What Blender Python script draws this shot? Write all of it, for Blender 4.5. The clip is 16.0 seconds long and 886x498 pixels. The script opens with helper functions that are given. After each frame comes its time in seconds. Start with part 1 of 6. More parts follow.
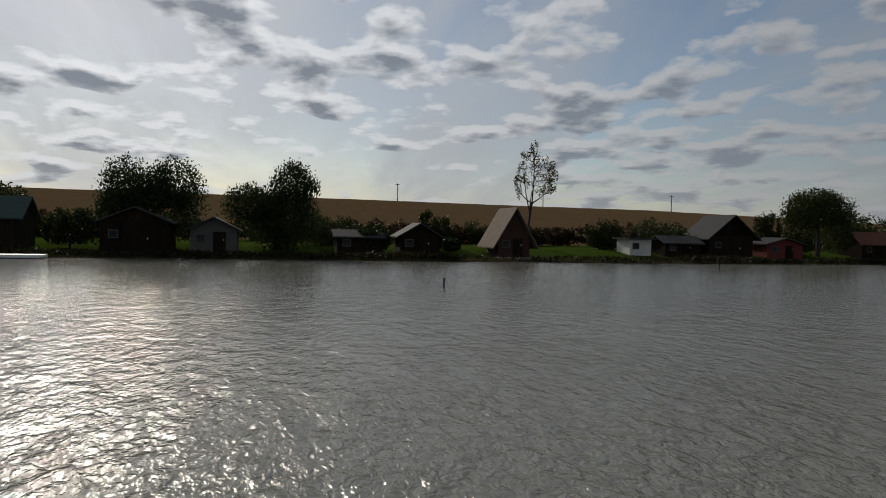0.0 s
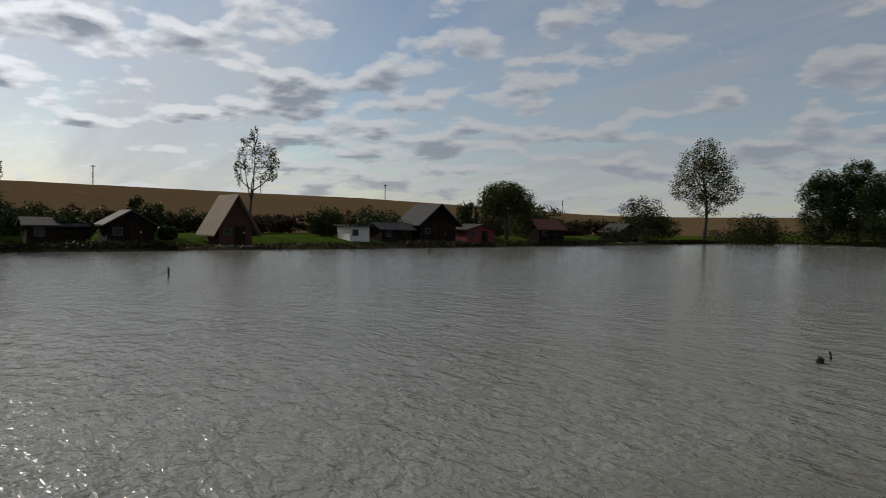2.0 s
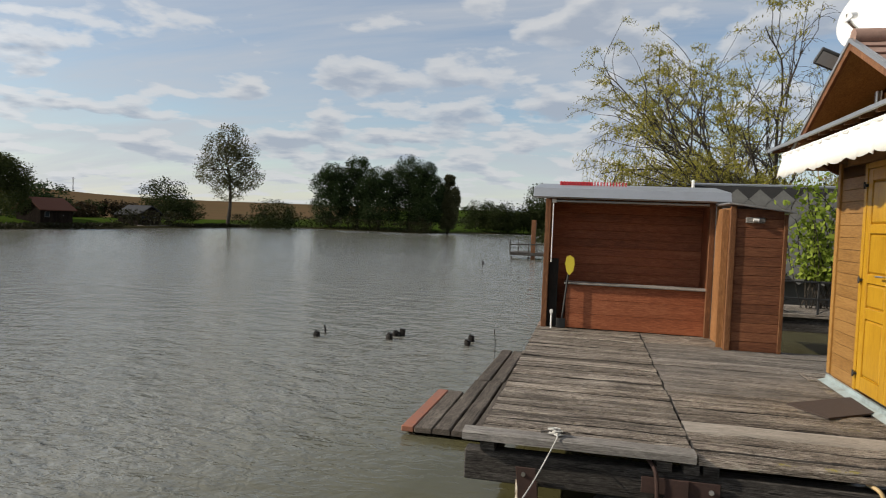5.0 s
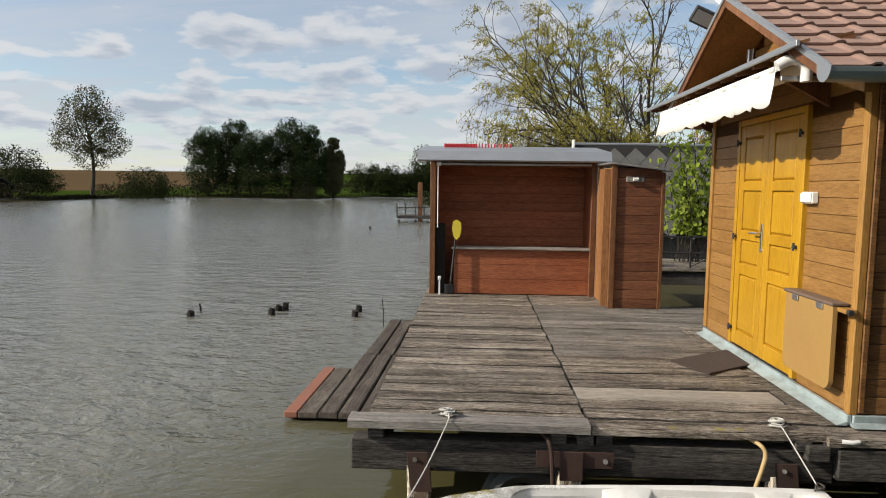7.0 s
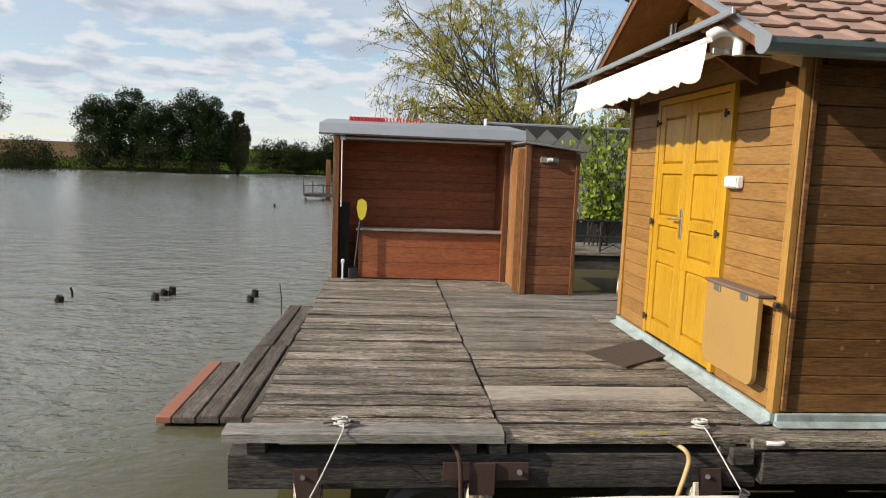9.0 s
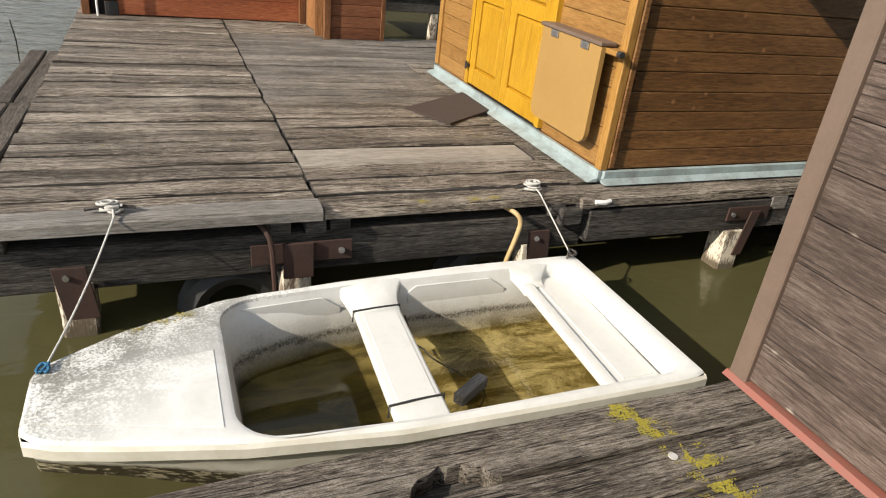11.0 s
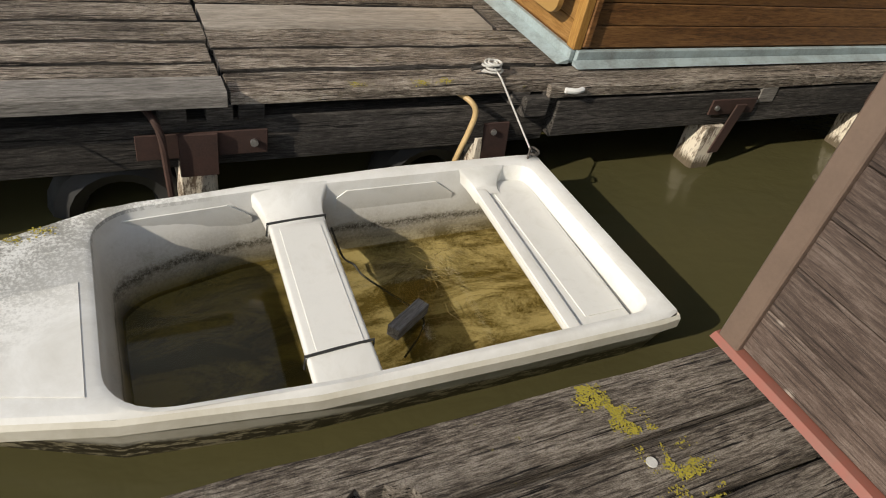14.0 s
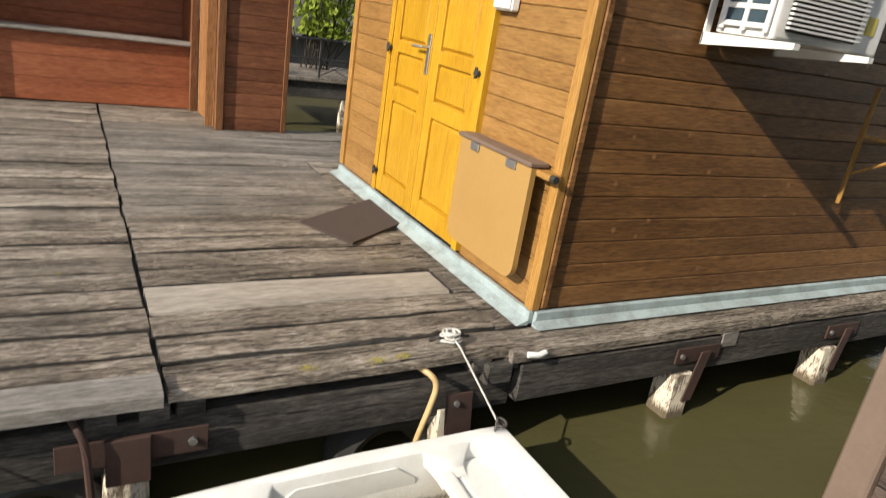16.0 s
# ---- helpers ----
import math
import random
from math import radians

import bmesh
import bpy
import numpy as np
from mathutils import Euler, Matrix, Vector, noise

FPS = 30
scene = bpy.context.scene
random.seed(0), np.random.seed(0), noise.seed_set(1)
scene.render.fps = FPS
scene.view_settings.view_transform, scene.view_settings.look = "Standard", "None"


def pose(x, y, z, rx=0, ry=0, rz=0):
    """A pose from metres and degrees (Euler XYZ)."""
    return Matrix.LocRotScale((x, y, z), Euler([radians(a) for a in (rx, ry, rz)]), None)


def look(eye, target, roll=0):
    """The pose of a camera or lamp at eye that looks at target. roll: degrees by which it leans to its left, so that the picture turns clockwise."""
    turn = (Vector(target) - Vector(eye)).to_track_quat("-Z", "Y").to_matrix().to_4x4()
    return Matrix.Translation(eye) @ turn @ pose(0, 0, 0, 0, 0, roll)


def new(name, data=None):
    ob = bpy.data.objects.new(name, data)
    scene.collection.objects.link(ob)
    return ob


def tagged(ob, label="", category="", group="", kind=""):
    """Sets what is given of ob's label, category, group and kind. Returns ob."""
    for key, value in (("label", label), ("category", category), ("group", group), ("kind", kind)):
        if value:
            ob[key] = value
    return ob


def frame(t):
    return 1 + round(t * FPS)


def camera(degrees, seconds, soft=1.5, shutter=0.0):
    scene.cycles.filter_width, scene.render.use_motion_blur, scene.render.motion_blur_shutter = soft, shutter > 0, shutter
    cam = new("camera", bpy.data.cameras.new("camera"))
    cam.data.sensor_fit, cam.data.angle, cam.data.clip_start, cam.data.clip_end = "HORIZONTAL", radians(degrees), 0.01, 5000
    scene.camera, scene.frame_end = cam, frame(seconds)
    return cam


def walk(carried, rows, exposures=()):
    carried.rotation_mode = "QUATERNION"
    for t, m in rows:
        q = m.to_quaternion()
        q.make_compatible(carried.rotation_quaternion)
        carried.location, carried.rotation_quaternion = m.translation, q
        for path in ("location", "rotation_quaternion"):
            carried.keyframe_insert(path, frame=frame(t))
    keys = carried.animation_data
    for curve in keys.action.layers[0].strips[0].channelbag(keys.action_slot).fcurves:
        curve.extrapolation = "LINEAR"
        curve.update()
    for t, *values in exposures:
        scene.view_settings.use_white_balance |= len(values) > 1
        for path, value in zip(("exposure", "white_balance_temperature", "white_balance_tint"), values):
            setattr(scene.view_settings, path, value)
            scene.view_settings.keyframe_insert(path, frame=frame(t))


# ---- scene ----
cam = camera(67.4, 16.0, soft=1.0, shutter=0.15)
PATH = [
    (0, (-0.336, -3.911, 1.437), (-2.272, -3.414, 1.385), 1.3),
    (0.5, (0.01, -4.251, 1.437), (-1.885, -3.612, 1.391), 2.6),
    (1, (0.34, -4.603, 1.434), (-1.415, -3.644, 1.378), 1.9),
    (1.5, (0.554, -4.773, 1.435), (-1.13, -3.697, 1.359), 1.2),
    (2, (0.641, -4.778, 1.437), (-0.926, -3.538, 1.364), 1.1),
    (2.5, (0.651, -4.759, 1.438), (-0.723, -3.308, 1.362), 1.1),
    (3, (0.634, -4.769, 1.44), (-0.517, -3.135, 1.367), 0.8),
    (3.5, (0.651, -4.766, 1.448), (-0.283, -2.998, 1.383), 1.7),
    (4, (0.702, -4.717, 1.43), (-0.086, -2.881, 1.357), 2.2),
    (4.5, (0.702, -4.561, 1.456), (0.101, -2.655, 1.39), 2.3),
    (5, (0.78, -4.506, 1.46), (0.352, -2.554, 1.379), 2.3),
    (5.2, (0.756, -4.485, 1.459), (0.411, -2.517, 1.378), 1.5),
    (7.3, (0.773, -4.024, 1.507), (0.714, -2.034, 1.319), 0.5),
    (7.5, (0.757, -3.959, 1.51), (0.732, -1.966, 1.338), 0.0),
    (8, (0.728, -3.803, 1.485), (0.802, -1.809, 1.338), -2.4),
    (8.5, (0.774, -3.656, 1.479), (0.911, -1.666, 1.334), -0.7),
    (9, (0.825, -3.539, 1.469), (1.003, -1.561, 1.233), 2.2),
    (9.5, (0.9, -3.328, 1.428), (1.212, -1.387, 1.059), 1.1),
    (9.7, (0.895, -3.24, 1.413), (1.377, -1.337, 1.031), 1.5),
    (10, (0.853, -3.158, 1.391), (1.4, -1.291, 0.93), 1.1),
    (10.2, (0.851, -3.097, 1.379), (1.463, -1.283, 0.799), 1.6),
    (12.3, (0.925, -2.619, 1.283), (1.716, -1.125, 0.214), 9.6),
    (12.5, (0.928, -2.589, 1.288), (1.709, -1.103, 0.201), 9.2),
    (13, (1.018, -2.527, 1.29), (1.67, -1.009, 0.161), 10.1),
    (13.5, (1.117, -2.462, 1.253), (1.786, -1.021, 0.039), 12.5),
    (14, (1.137, -2.346, 1.257), (1.971, -1.025, 0.009), 12.9),
    (14.5, (1.107, -2.238, 1.277), (1.943, -0.879, 0.072), 10.7),
    (15, (1.155, -2.17, 1.298), (1.996, -0.763, 0.153), 12.6),
    (15.5, (1.204, -2.138, 1.309), (2.09, -0.672, 0.277), 13.5),
    (16, (1.265, -2.119, 1.379), (2.241, -0.508, 0.708), 9.2),
]
EXPOSURES = [(0.0, -0.85), (1.0, -0.72), (2.5, -0.36), (3.5, -0.06), (4.5, 0.12), (5.2, 0.24), (7.5, 0.4), (9.0, 0.58), (9.7, 0.74), (10.2, 0.82), (12.3, 0.2), (13.5, 0.15), (14.5, 0.15), (15.5, 0.35), (16.0, 0.75)]
walk(cam, [(t, look(e, g, r)) for t, e, g, r in PATH], EXPOSURES)

# ---------------- light ----------------
SUN_EL, SUN_AZ = radians(29), radians(-104)          # azimuth from +y towards +x
sun_dir = Vector((math.sin(SUN_AZ) * math.cos(SUN_EL), math.cos(SUN_AZ) * math.cos(SUN_EL), math.sin(SUN_EL)))
sun = new("sun", bpy.data.lights.new("sun", "SUN"))
sun.data.energy, sun.data.angle, sun.data.color = 4.2, radians(0.6), (1.0, 0.9, 0.76)
sun.matrix_world = look((0, 0, 40), Vector((0, 0, 40)) - sun_dir)


class Nodes:
    """Small wrapper for building node trees."""

    def __init__(self, tree):
        self.t = tree
        tree.nodes.clear()

    def add(self, kind, **kw):
        n = self.t.nodes.new(kind)
        for k, v in kw.items():
            if k in n.inputs:
                self.put(n.inputs[k], v)
            else:
                setattr(n, k, v)
        return n

    def put(self, socket, v):
        if hasattr(v, "is_output"):
            self.t.links.new(v, socket)
        else:
            socket.default_value = v

    def math(self, op, a, b=0.5, c=None):
        n = self.t.nodes.new("ShaderNodeMath")
        n.operation = op
        self.put(n.inputs[0], a)
        self.put(n.inputs[1], b)
        if c is not None:
            self.put(n.inputs[2], c)
        return n.outputs[0]

    def ramp(self, fac, *stops):
        n = self.t.nodes.new("ShaderNodeValToRGB")
        e = n.color_ramp.elements
        while len(e) < len(stops):
            e.new(0.5)
        for el, (p, c) in zip(e, stops):
            el.position = p
            el.color = (*c, 1) if len(c) == 3 else c
        self.put(n.inputs[0], fac)
        return n.outputs[0]

    def noise(self, vec, scale, detail=4.0, rough=0.55, dist=0.0):
        n = self.t.nodes.new("ShaderNodeTexNoise")
        self.put(n.inputs["Vector"], vec)
        n.inputs["Scale"].default_value = scale
        n.inputs["Detail"].default_value = detail
        n.inputs["Roughness"].default_value = rough
        n.inputs["Distortion"].default_value = dist
        return n.outputs[0]

    def mix(self, fac, a, b, mode="MIX"):
        n = self.t.nodes.new("ShaderNodeMix")
        n.data_type, n.blend_type = "RGBA", mode
        self.put(n.inputs[0], fac)
        self.put(n.inputs[6], a if hasattr(a, "is_output") else (*a, 1))
        self.put(n.inputs[7], b if hasattr(b, "is_output") else (*b, 1))
        return n.outputs[2]

    def mapping(self, vec, scale=(1, 1, 1), loc=(0, 0, 0), rot=(0, 0, 0)):
        n = self.t.nodes.new("ShaderNodeMapping")
        self.put(n.inputs["Vector"], vec)
        n.inputs["Scale"].default_value = scale
        self.put(n.inputs["Location"], loc)
        n.inputs["Rotation"].default_value = rot
        return n.outputs[0]

    def bump(self, height, strength=0.3, distance=0.01, normal=None):
        n = self.t.nodes.new("ShaderNodeBump")
        self.put(n.inputs["Strength"], strength)
        n.inputs["Distance"].default_value = distance
        self.put(n.inputs["Height"], height)
        if normal is not None:
            self.put(n.inputs["Normal"], normal)
        return n.outputs[0]


# sky: clear-sky model with broken cloud on a plane far overhead
world = bpy.data.worlds.new("world")
scene.world = world
world.use_nodes = True
N = Nodes(world.node_tree)
sky = N.add("ShaderNodeTexSky", sky_type="NISHITA")
sky.sun_disc = False
sky.sun_elevation, sky.sun_rotation = SUN_EL, SUN_AZ
sky.air_density, sky.dust_density = 1.0, 0.5
coord = N.add("ShaderNodeTexCoord").outputs["Generated"]
sep = N.add("ShaderNodeSeparateXYZ", Vector=coord)
height = N.math("ADD", N.math("MAXIMUM", sep.outputs[2], 0.0), 0.17)
plane = N.add("ShaderNodeCombineXYZ", X=N.math("DIVIDE", sep.outputs[0], height), Y=N.math("DIVIDE", sep.outputs[1], height), Z=0.0).outputs[0]
lump_big = N.noise(N.mapping(plane, (1.0, 1.0, 1), (7.3, 4.1, 0)), 0.75, 3.0, 0.5, 0.2)
lumps = N.noise(N.mapping(plane, (1.0, 1.0, 1), (3.1, 1.7, 0)), 3.0, 9.0, 0.50, 0.08)
lumps_lit = N.noise(N.mapping(plane, (0.97, 0.97, 1), (3.1, 1.7, 0)), 3.0, 9.0, 0.50, 0.08)
veil = N.noise(N.mapping(plane, (0.35, 1.3, 1), (8.0, 2.0, 0), (0, 0, 0.6)), 1.1, 7.0, 0.62, 0.5)
dens = N.math("MULTIPLY_ADD", lump_big, 0.34, N.math("MULTIPLY", lumps, 0.66))
dens_lit = N.math("MULTIPLY_ADD", lump_big, 0.34, N.math("MULTIPLY", lumps_lit, 0.66))
cover = N.ramp(dens, (0.495, (0, 0, 0)), (0.53, (0.8, 0.8, 0.8)), (0.58, (1, 1, 1)))
thick = N.ramp(dens_lit, (0.52, (0, 0, 0)), (0.60, (1, 1, 1)))
toward = N.add("ShaderNodeVectorMath", operation="DOT_PRODUCT")
N.put(toward.inputs[0], coord)
toward.inputs[1].default_value = sun_dir
near_sun = N.math("POWER", N.math("MAXIMUM", toward.outputs["Value"], 0.0), 4.0)
veil_tone = N.ramp(veil, (0.36, (0.10, 0.10, 0.10)), (0.64, (1.0, 1.0, 1.0)))
base = N.add("ShaderNodeVectorMath", operation="SCALE")
N.put(base.inputs[0], sky.outputs[0])
base.inputs["Scale"].default_value = 1.0
glow = N.math("ADD", 0.86, N.math("MULTIPLY", near_sun, 1.7))
white = N.add("ShaderNodeVectorMath", operation="SCALE")
white.inputs[0].default_value = (6.0, 6.1, 6.25)
N.put(white.inputs["Scale"], glow)
grey = N.add("ShaderNodeVectorMath", operation="SCALE")
grey.inputs[0].default_value = (3.1, 3.5, 4.15)
N.put(grey.inputs["Scale"], 1.0)
veiled = N.mix(0.8, base.outputs[0], N.mix(veil_tone, base.outputs[0], N.mix(0.5, grey.outputs[0], white.outputs[0])))
cloud = N.mix(thick, white.outputs[0], grey.outputs[0])
full = N.mix(N.math("MULTIPLY", cover, 0.88), veiled, cloud)
haze = N.ramp(sep.outputs[2], (0.0, (0.8, 0.8, 0.8)), (0.10, (0.0, 0.0, 0.0)))
pale = N.add("ShaderNodeVectorMath", operation="SCALE")
pale.inputs[0].default_value = (5.6, 5.8, 6.0)
N.put(pale.inputs["Scale"], N.math("ADD", 1.0, N.math("MULTIPLY", near_sun, 0.5)))
full = N.mix(N.math("MULTIPLY", haze, 0.6), full, pale.outputs[0])
bg = N.add("ShaderNodeBackground", Color=full, Strength=0.105)
out = N.add("ShaderNodeOutputWorld", Surface=bg.outputs[0])


# ---------------- materials ----------------
def material(name):
    m = bpy.data.materials.new(name)
    m.use_nodes = True
    return m, Nodes(m.node_tree)


def finish(n, color, rough=0.6, normal=None, metal=0.0, spec=0.5, **kw):
    b = n.add("ShaderNodeBsdfPrincipled", **{"Base Color": color if hasattr(color, "is_output") else (*color, 1), "Roughness": rough, "Metallic": metal})
    b.inputs["Specular IOR Level"].default_value = spec
    for k, v in kw.items():
        n.put(b.inputs[k], v)
    if normal is not None:
        n.put(b.inputs["Normal"], normal)
    n.add("ShaderNodeOutputMaterial", Surface=b.outputs[0])
    return b


def wood(name, dark, mid, light, axis=0, rough=0.8, crack=0.5, scale=1.0, relief=0.004, spots=None, lichen=0.0, vary=0.35, spec=0.3, lo=0.37, hi=0.62):
    """Wood with grain along one axis of the object, weathered as wished."""
    m, n = material(name)
    tc = n.add("ShaderNodeTexCoord").outputs["Object"]
    rnd = n.add("ShaderNodeObjectInfo").outputs["Random"]
    shift = n.add("ShaderNodeCombineXYZ", X=n.math("MULTIPLY", rnd, 37.0), Y=n.math("MULTIPLY", rnd, 91.0), Z=n.math("MULTIPLY", rnd, 17.0)).outputs[0]
    s = [78.0 * scale] * 3
    s[axis] = 8.5 * scale
    fine = n.noise(n.mapping(tc, tuple(s), shift), 1.6, 8.0, 0.68, 0.35)
    s2 = [9.0 * scale] * 3
    s2[axis] = 0.7 * scale
    broad = n.noise(n.mapping(tc, tuple(s2), shift), 1.0, 4.0, 0.6, 0.6)
    s3 = [330.0 * scale] * 3
    s3[axis] = 26.0 * scale
    fibre = n.noise(n.mapping(tc, tuple(s3), shift), 1.0, 6.0, 0.72, 0.15)
    fine = n.math("MULTIPLY_ADD", n.math("SUBTRACT", fibre, 0.5), 0.55, fine)
    stain = n.noise(n.mapping(tc, (1, 1, 1), shift), 2.4 * scale, 5.0, 0.65)
    c = n.ramp(n.math("MULTIPLY_ADD", fine, 0.65, n.math("MULTIPLY", broad, 0.35)), (lo, dark), (0.50, mid), (hi, light))
    c = n.mix(n.ramp(stain, (0.34, (0.5 * min(1.0, 0.25 + crack),) * 3), (0.60, (0, 0, 0))), c, tuple(0.45 * (a + b) / 2 + 0.0 for a, b in zip(dark, mid)))
    c = n.mix(1.0, c, n.ramp(rnd, (0.0, (1 - vary,) * 3), (1.0, (1 + 0 * vary,) * 3)), "MULTIPLY")
    if spots:
        v = n.add("ShaderNodeTexVoronoi", Vector=n.mapping(tc, (1, 1, 1), shift), Scale=5.5)
        c = n.mix(n.ramp(n.math("ADD", v.outputs[0], n.math("MULTIPLY", fine, 0.05)), (0.06, (0.75, 0.75, 0.75)), (0.13, (0, 0, 0))), c, spots)
    cr = [170.0] * 3
    cr[axis] = 3.5
    gap = n.noise(n.mapping(tc, tuple(cr), shift), 0.75, 4.0, 0.55, 0.25)
    slit = n.ramp(gap, (0.37, (1, 1, 1)), (0.405, (0, 0, 0)))
    c = n.mix(n.math("MULTIPLY", n.ramp(n.noise(n.mapping(tc, (1, 1, 1), shift), 260.0, 3.0, 0.7), (0.40, (1, 1, 1)), (0.52, (0, 0, 0))), 0.45 * min(1.0, crack)), c, tuple(0.5 * v for v in dark))
    c = n.mix(n.math("MULTIPLY", slit, crack), c, tuple(0.18 * v for v in dark))
    if lichen:
        world_p = n.add("ShaderNodeNewGeometry").outputs["Position"]
        spot = n.math("MULTIPLY", n.noise(world_p, 3.0, 3.0, 0.6), n.noise(world_p, 38.0, 3.0, 0.6))
        c = n.mix(n.ramp(spot, (lichen, (0, 0, 0)), (lichen + 0.04, (0.8, 0.8, 0.8))), c, (0.23, 0.20, 0.06))
    h = n.math("SUBTRACT", fine, n.math("MULTIPLY", slit, 0.5 * crack))
    finish(n, c, rough, n.bump(h, 0.8, relief), spec=spec)
    return m


def plain(name, color, rough=0.5, metal=0.0, grime=(0.05, 0.045, 0.035), amount=0.35, scale=6.0, relief=0.0008, spec=0.5):
    m, n = material(name)
    tc = n.add("ShaderNodeTexCoord").outputs["Object"]
    big = n.noise(tc, scale, 6.0, 0.65, 0.3)
    small = n.noise(tc, scale * 14, 4.0, 0.6)
    f = n.math("MULTIPLY", n.ramp(n.math("MULTIPLY_ADD", big, 0.75, n.math("MULTIPLY", small, 0.25)), (0.42, (0, 0, 0)), (0.72, (1, 1, 1))), amount)
    finish(n, n.mix(f, color, grime), n.math("MULTIPLY_ADD", small, 0.2, rough - 0.1), n.bump(small, 0.5, relief), metal, spec)
    return m


M_deck = wood("weathered_deck_wood", (0.06, 0.047, 0.035), (0.335, 0.28, 0.22), (0.66, 0.585, 0.49), 0, 0.9, 1.0, 1.3, 0.012, lichen=0.40, vary=0.40, lo=0.41, hi=0.575)
M_near = wood("weathered_near_wood", (0.045, 0.035, 0.027), (0.245, 0.205, 0.16), (0.50, 0.44, 0.365), 0, 0.9, 1.0, 1.3, 0.012, lichen=0.42, vary=0.30, lo=0.41, hi=0.59)
M_deck_y = wood("weathered_side_wood", (0.035, 0.028, 0.021), (0.14, 0.115, 0.092), (0.29, 0.25, 0.205), 1, 0.9, 0.8, 1.0, 0.006, vary=0.3)
M_deck_mid = wood("smooth_worn_deck_wood", (0.09, 0.078, 0.066), (0.275, 0.242, 0.205), (0.47, 0.425, 0.365), 0, 0.88, 0.7, 1.3, 0.008, vary=0.32, lo=0.40, hi=0.60)
M_deck_new = wood("paler_plank_wood", (0.22, 0.195, 0.16), (0.36, 0.32, 0.27), (0.48, 0.435, 0.37), 0, 0.85, 0.3, 0.8, 0.003, vary=0.1)
M_beam = wood("dark_old_beam_and_gap_shade", (0.024, 0.021, 0.018), (0.092, 0.083, 0.073), (0.215, 0.195, 0.175), 0, 0.9, 0.9, 1.0, 0.006)
M_cap = wood("grey_cap_wood", (0.13, 0.12, 0.105), (0.27, 0.25, 0.225), (0.40, 0.375, 0.34), 0, 0.85, 0.5, 1.0, 0.004, vary=0.1)
M_pile, n = material("flaking_whitewashed_pile")
tc = n.add("ShaderNodeTexCoord").outputs["Object"]
sp = n.add("ShaderNodeSeparateXYZ", Vector=tc)
big, small = n.noise(n.mapping(tc, (1, 1, 0.5)), 11.0, 6.0, 0.7, 0.5), n.noise(n.mapping(tc, (1, 1, 0.25)), 95.0, 5.0, 0.7)
c = n.mix(n.ramp(n.math("MULTIPLY_ADD", small, 0.4, n.math("MULTIPLY", big, 0.6)), (0.46, (0, 0, 0)), (0.53, (1, 1, 1))), (0.17, 0.13, 0.095), (0.66, 0.60, 0.49))
wet = n.add("ShaderNodeMapRange", Value=n.math("MULTIPLY_ADD", small, 0.10, sp.outputs[2]))
wet.inputs["From Min"].default_value, wet.inputs["From Max"].default_value = -0.42, -0.47
c = n.mix(wet.outputs[0], c, n.mix(small, (0.05, 0.04, 0.025), (0.20, 0.16, 0.11)))
finish(n, c, 0.85, n.bump(small, 0.7, 0.004), spec=0.25)
M_front = wood("amber_stained_siding", (0.185, 0.088, 0.024), (0.285, 0.148, 0.042), (0.36, 0.20, 0.065), 1, 0.5, 0.15, 0.8, 0.0012, vary=0.12, spec=0.35)
M_trim = wood("amber_corner_trim", (0.25, 0.12, 0.03), (0.37, 0.195, 0.05), (0.45, 0.255, 0.075), 2, 0.45, 0.1, 0.8, 0.001, vary=0.1, spec=0.35)
M_side = wood("dark_brown_siding", (0.075, 0.034, 0.012), (0.195, 0.092, 0.031), (0.29, 0.148, 0.053), 0, 0.5, 0.2, 0.8, 0.0012, spots=(0.34, 0.18, 0.08), vary=0.3, spec=0.35)
M_redwood = wood("red_brown_boards", (0.18, 0.052, 0.022), (0.32, 0.100, 0.042), (0.43, 0.16, 0.075), 0, 0.55, 0.15, 0.7, 0.001, vary=0.2)
M_redwood_v = wood("red_brown_post", (0.09, 0.035, 0.015), (0.18, 0.075, 0.03), (0.27, 0.13, 0.055), 2, 0.6, 0.2, 0.7, 0.001, vary=0.15)
M_locker = wood("brown_locker_boards", (0.10, 0.036, 0.018), (0.19, 0.072, 0.034), (0.28, 0.12, 0.058), 0, 0.6, 0.25, 0.7, 0.001, vary=0.2)
M_panel = wood("pale_brown_panel", (0.17, 0.075, 0.03), (0.31, 0.145, 0.055), (0.42, 0.22, 0.09), 2, 0.55, 0.15, 0.7, 0.001, vary=0.1)
M_door = wood("yellow_varnished_door", (0.36, 0.18, 0.010), (0.46, 0.248, 0.014), (0.53, 0.30, 0.022), 2, 0.32, 0.05, 0.6, 0.0006, vary=0.05, spec=0.5)
M_flap = plain("ochre_painted_board", (0.34, 0.205, 0.065), 0.5, 0, (0.28, 0.16, 0.05), 0.5, 3.0)
M_hutwall = wood("grey_brown_hut_wall", (0.05, 0.035, 0.028), (0.115, 0.082, 0.066), (0.20, 0.155, 0.128), 1, 0.7, 0.6, 0.8, 0.002, vary=0.25, spots=(0.42, 0.36, 0.30))
M_hutpost = plain("brown_painted_post", (0.15, 0.105, 0.078), 0.55, 0, (0.085, 0.062, 0.048), 0.55, 7.0, 0.0012)
M_flash = plain("pale_blue_flashing", (0.37, 0.45, 0.46), 0.42, 0.1, (0.15, 0.155, 0.135), 0.9, 7.0)
M_redflash = plain("faded_red_flashing", (0.25, 0.085, 0.06), 0.6, 0.0, (0.17, 0.11, 0.085), 0.6, 9.0)
M_zinc = plain("zinc_sheet", (0.40, 0.41, 0.42), 0.42, 0.75, (0.3, 0.3, 0.29), 0.4, 3.0)
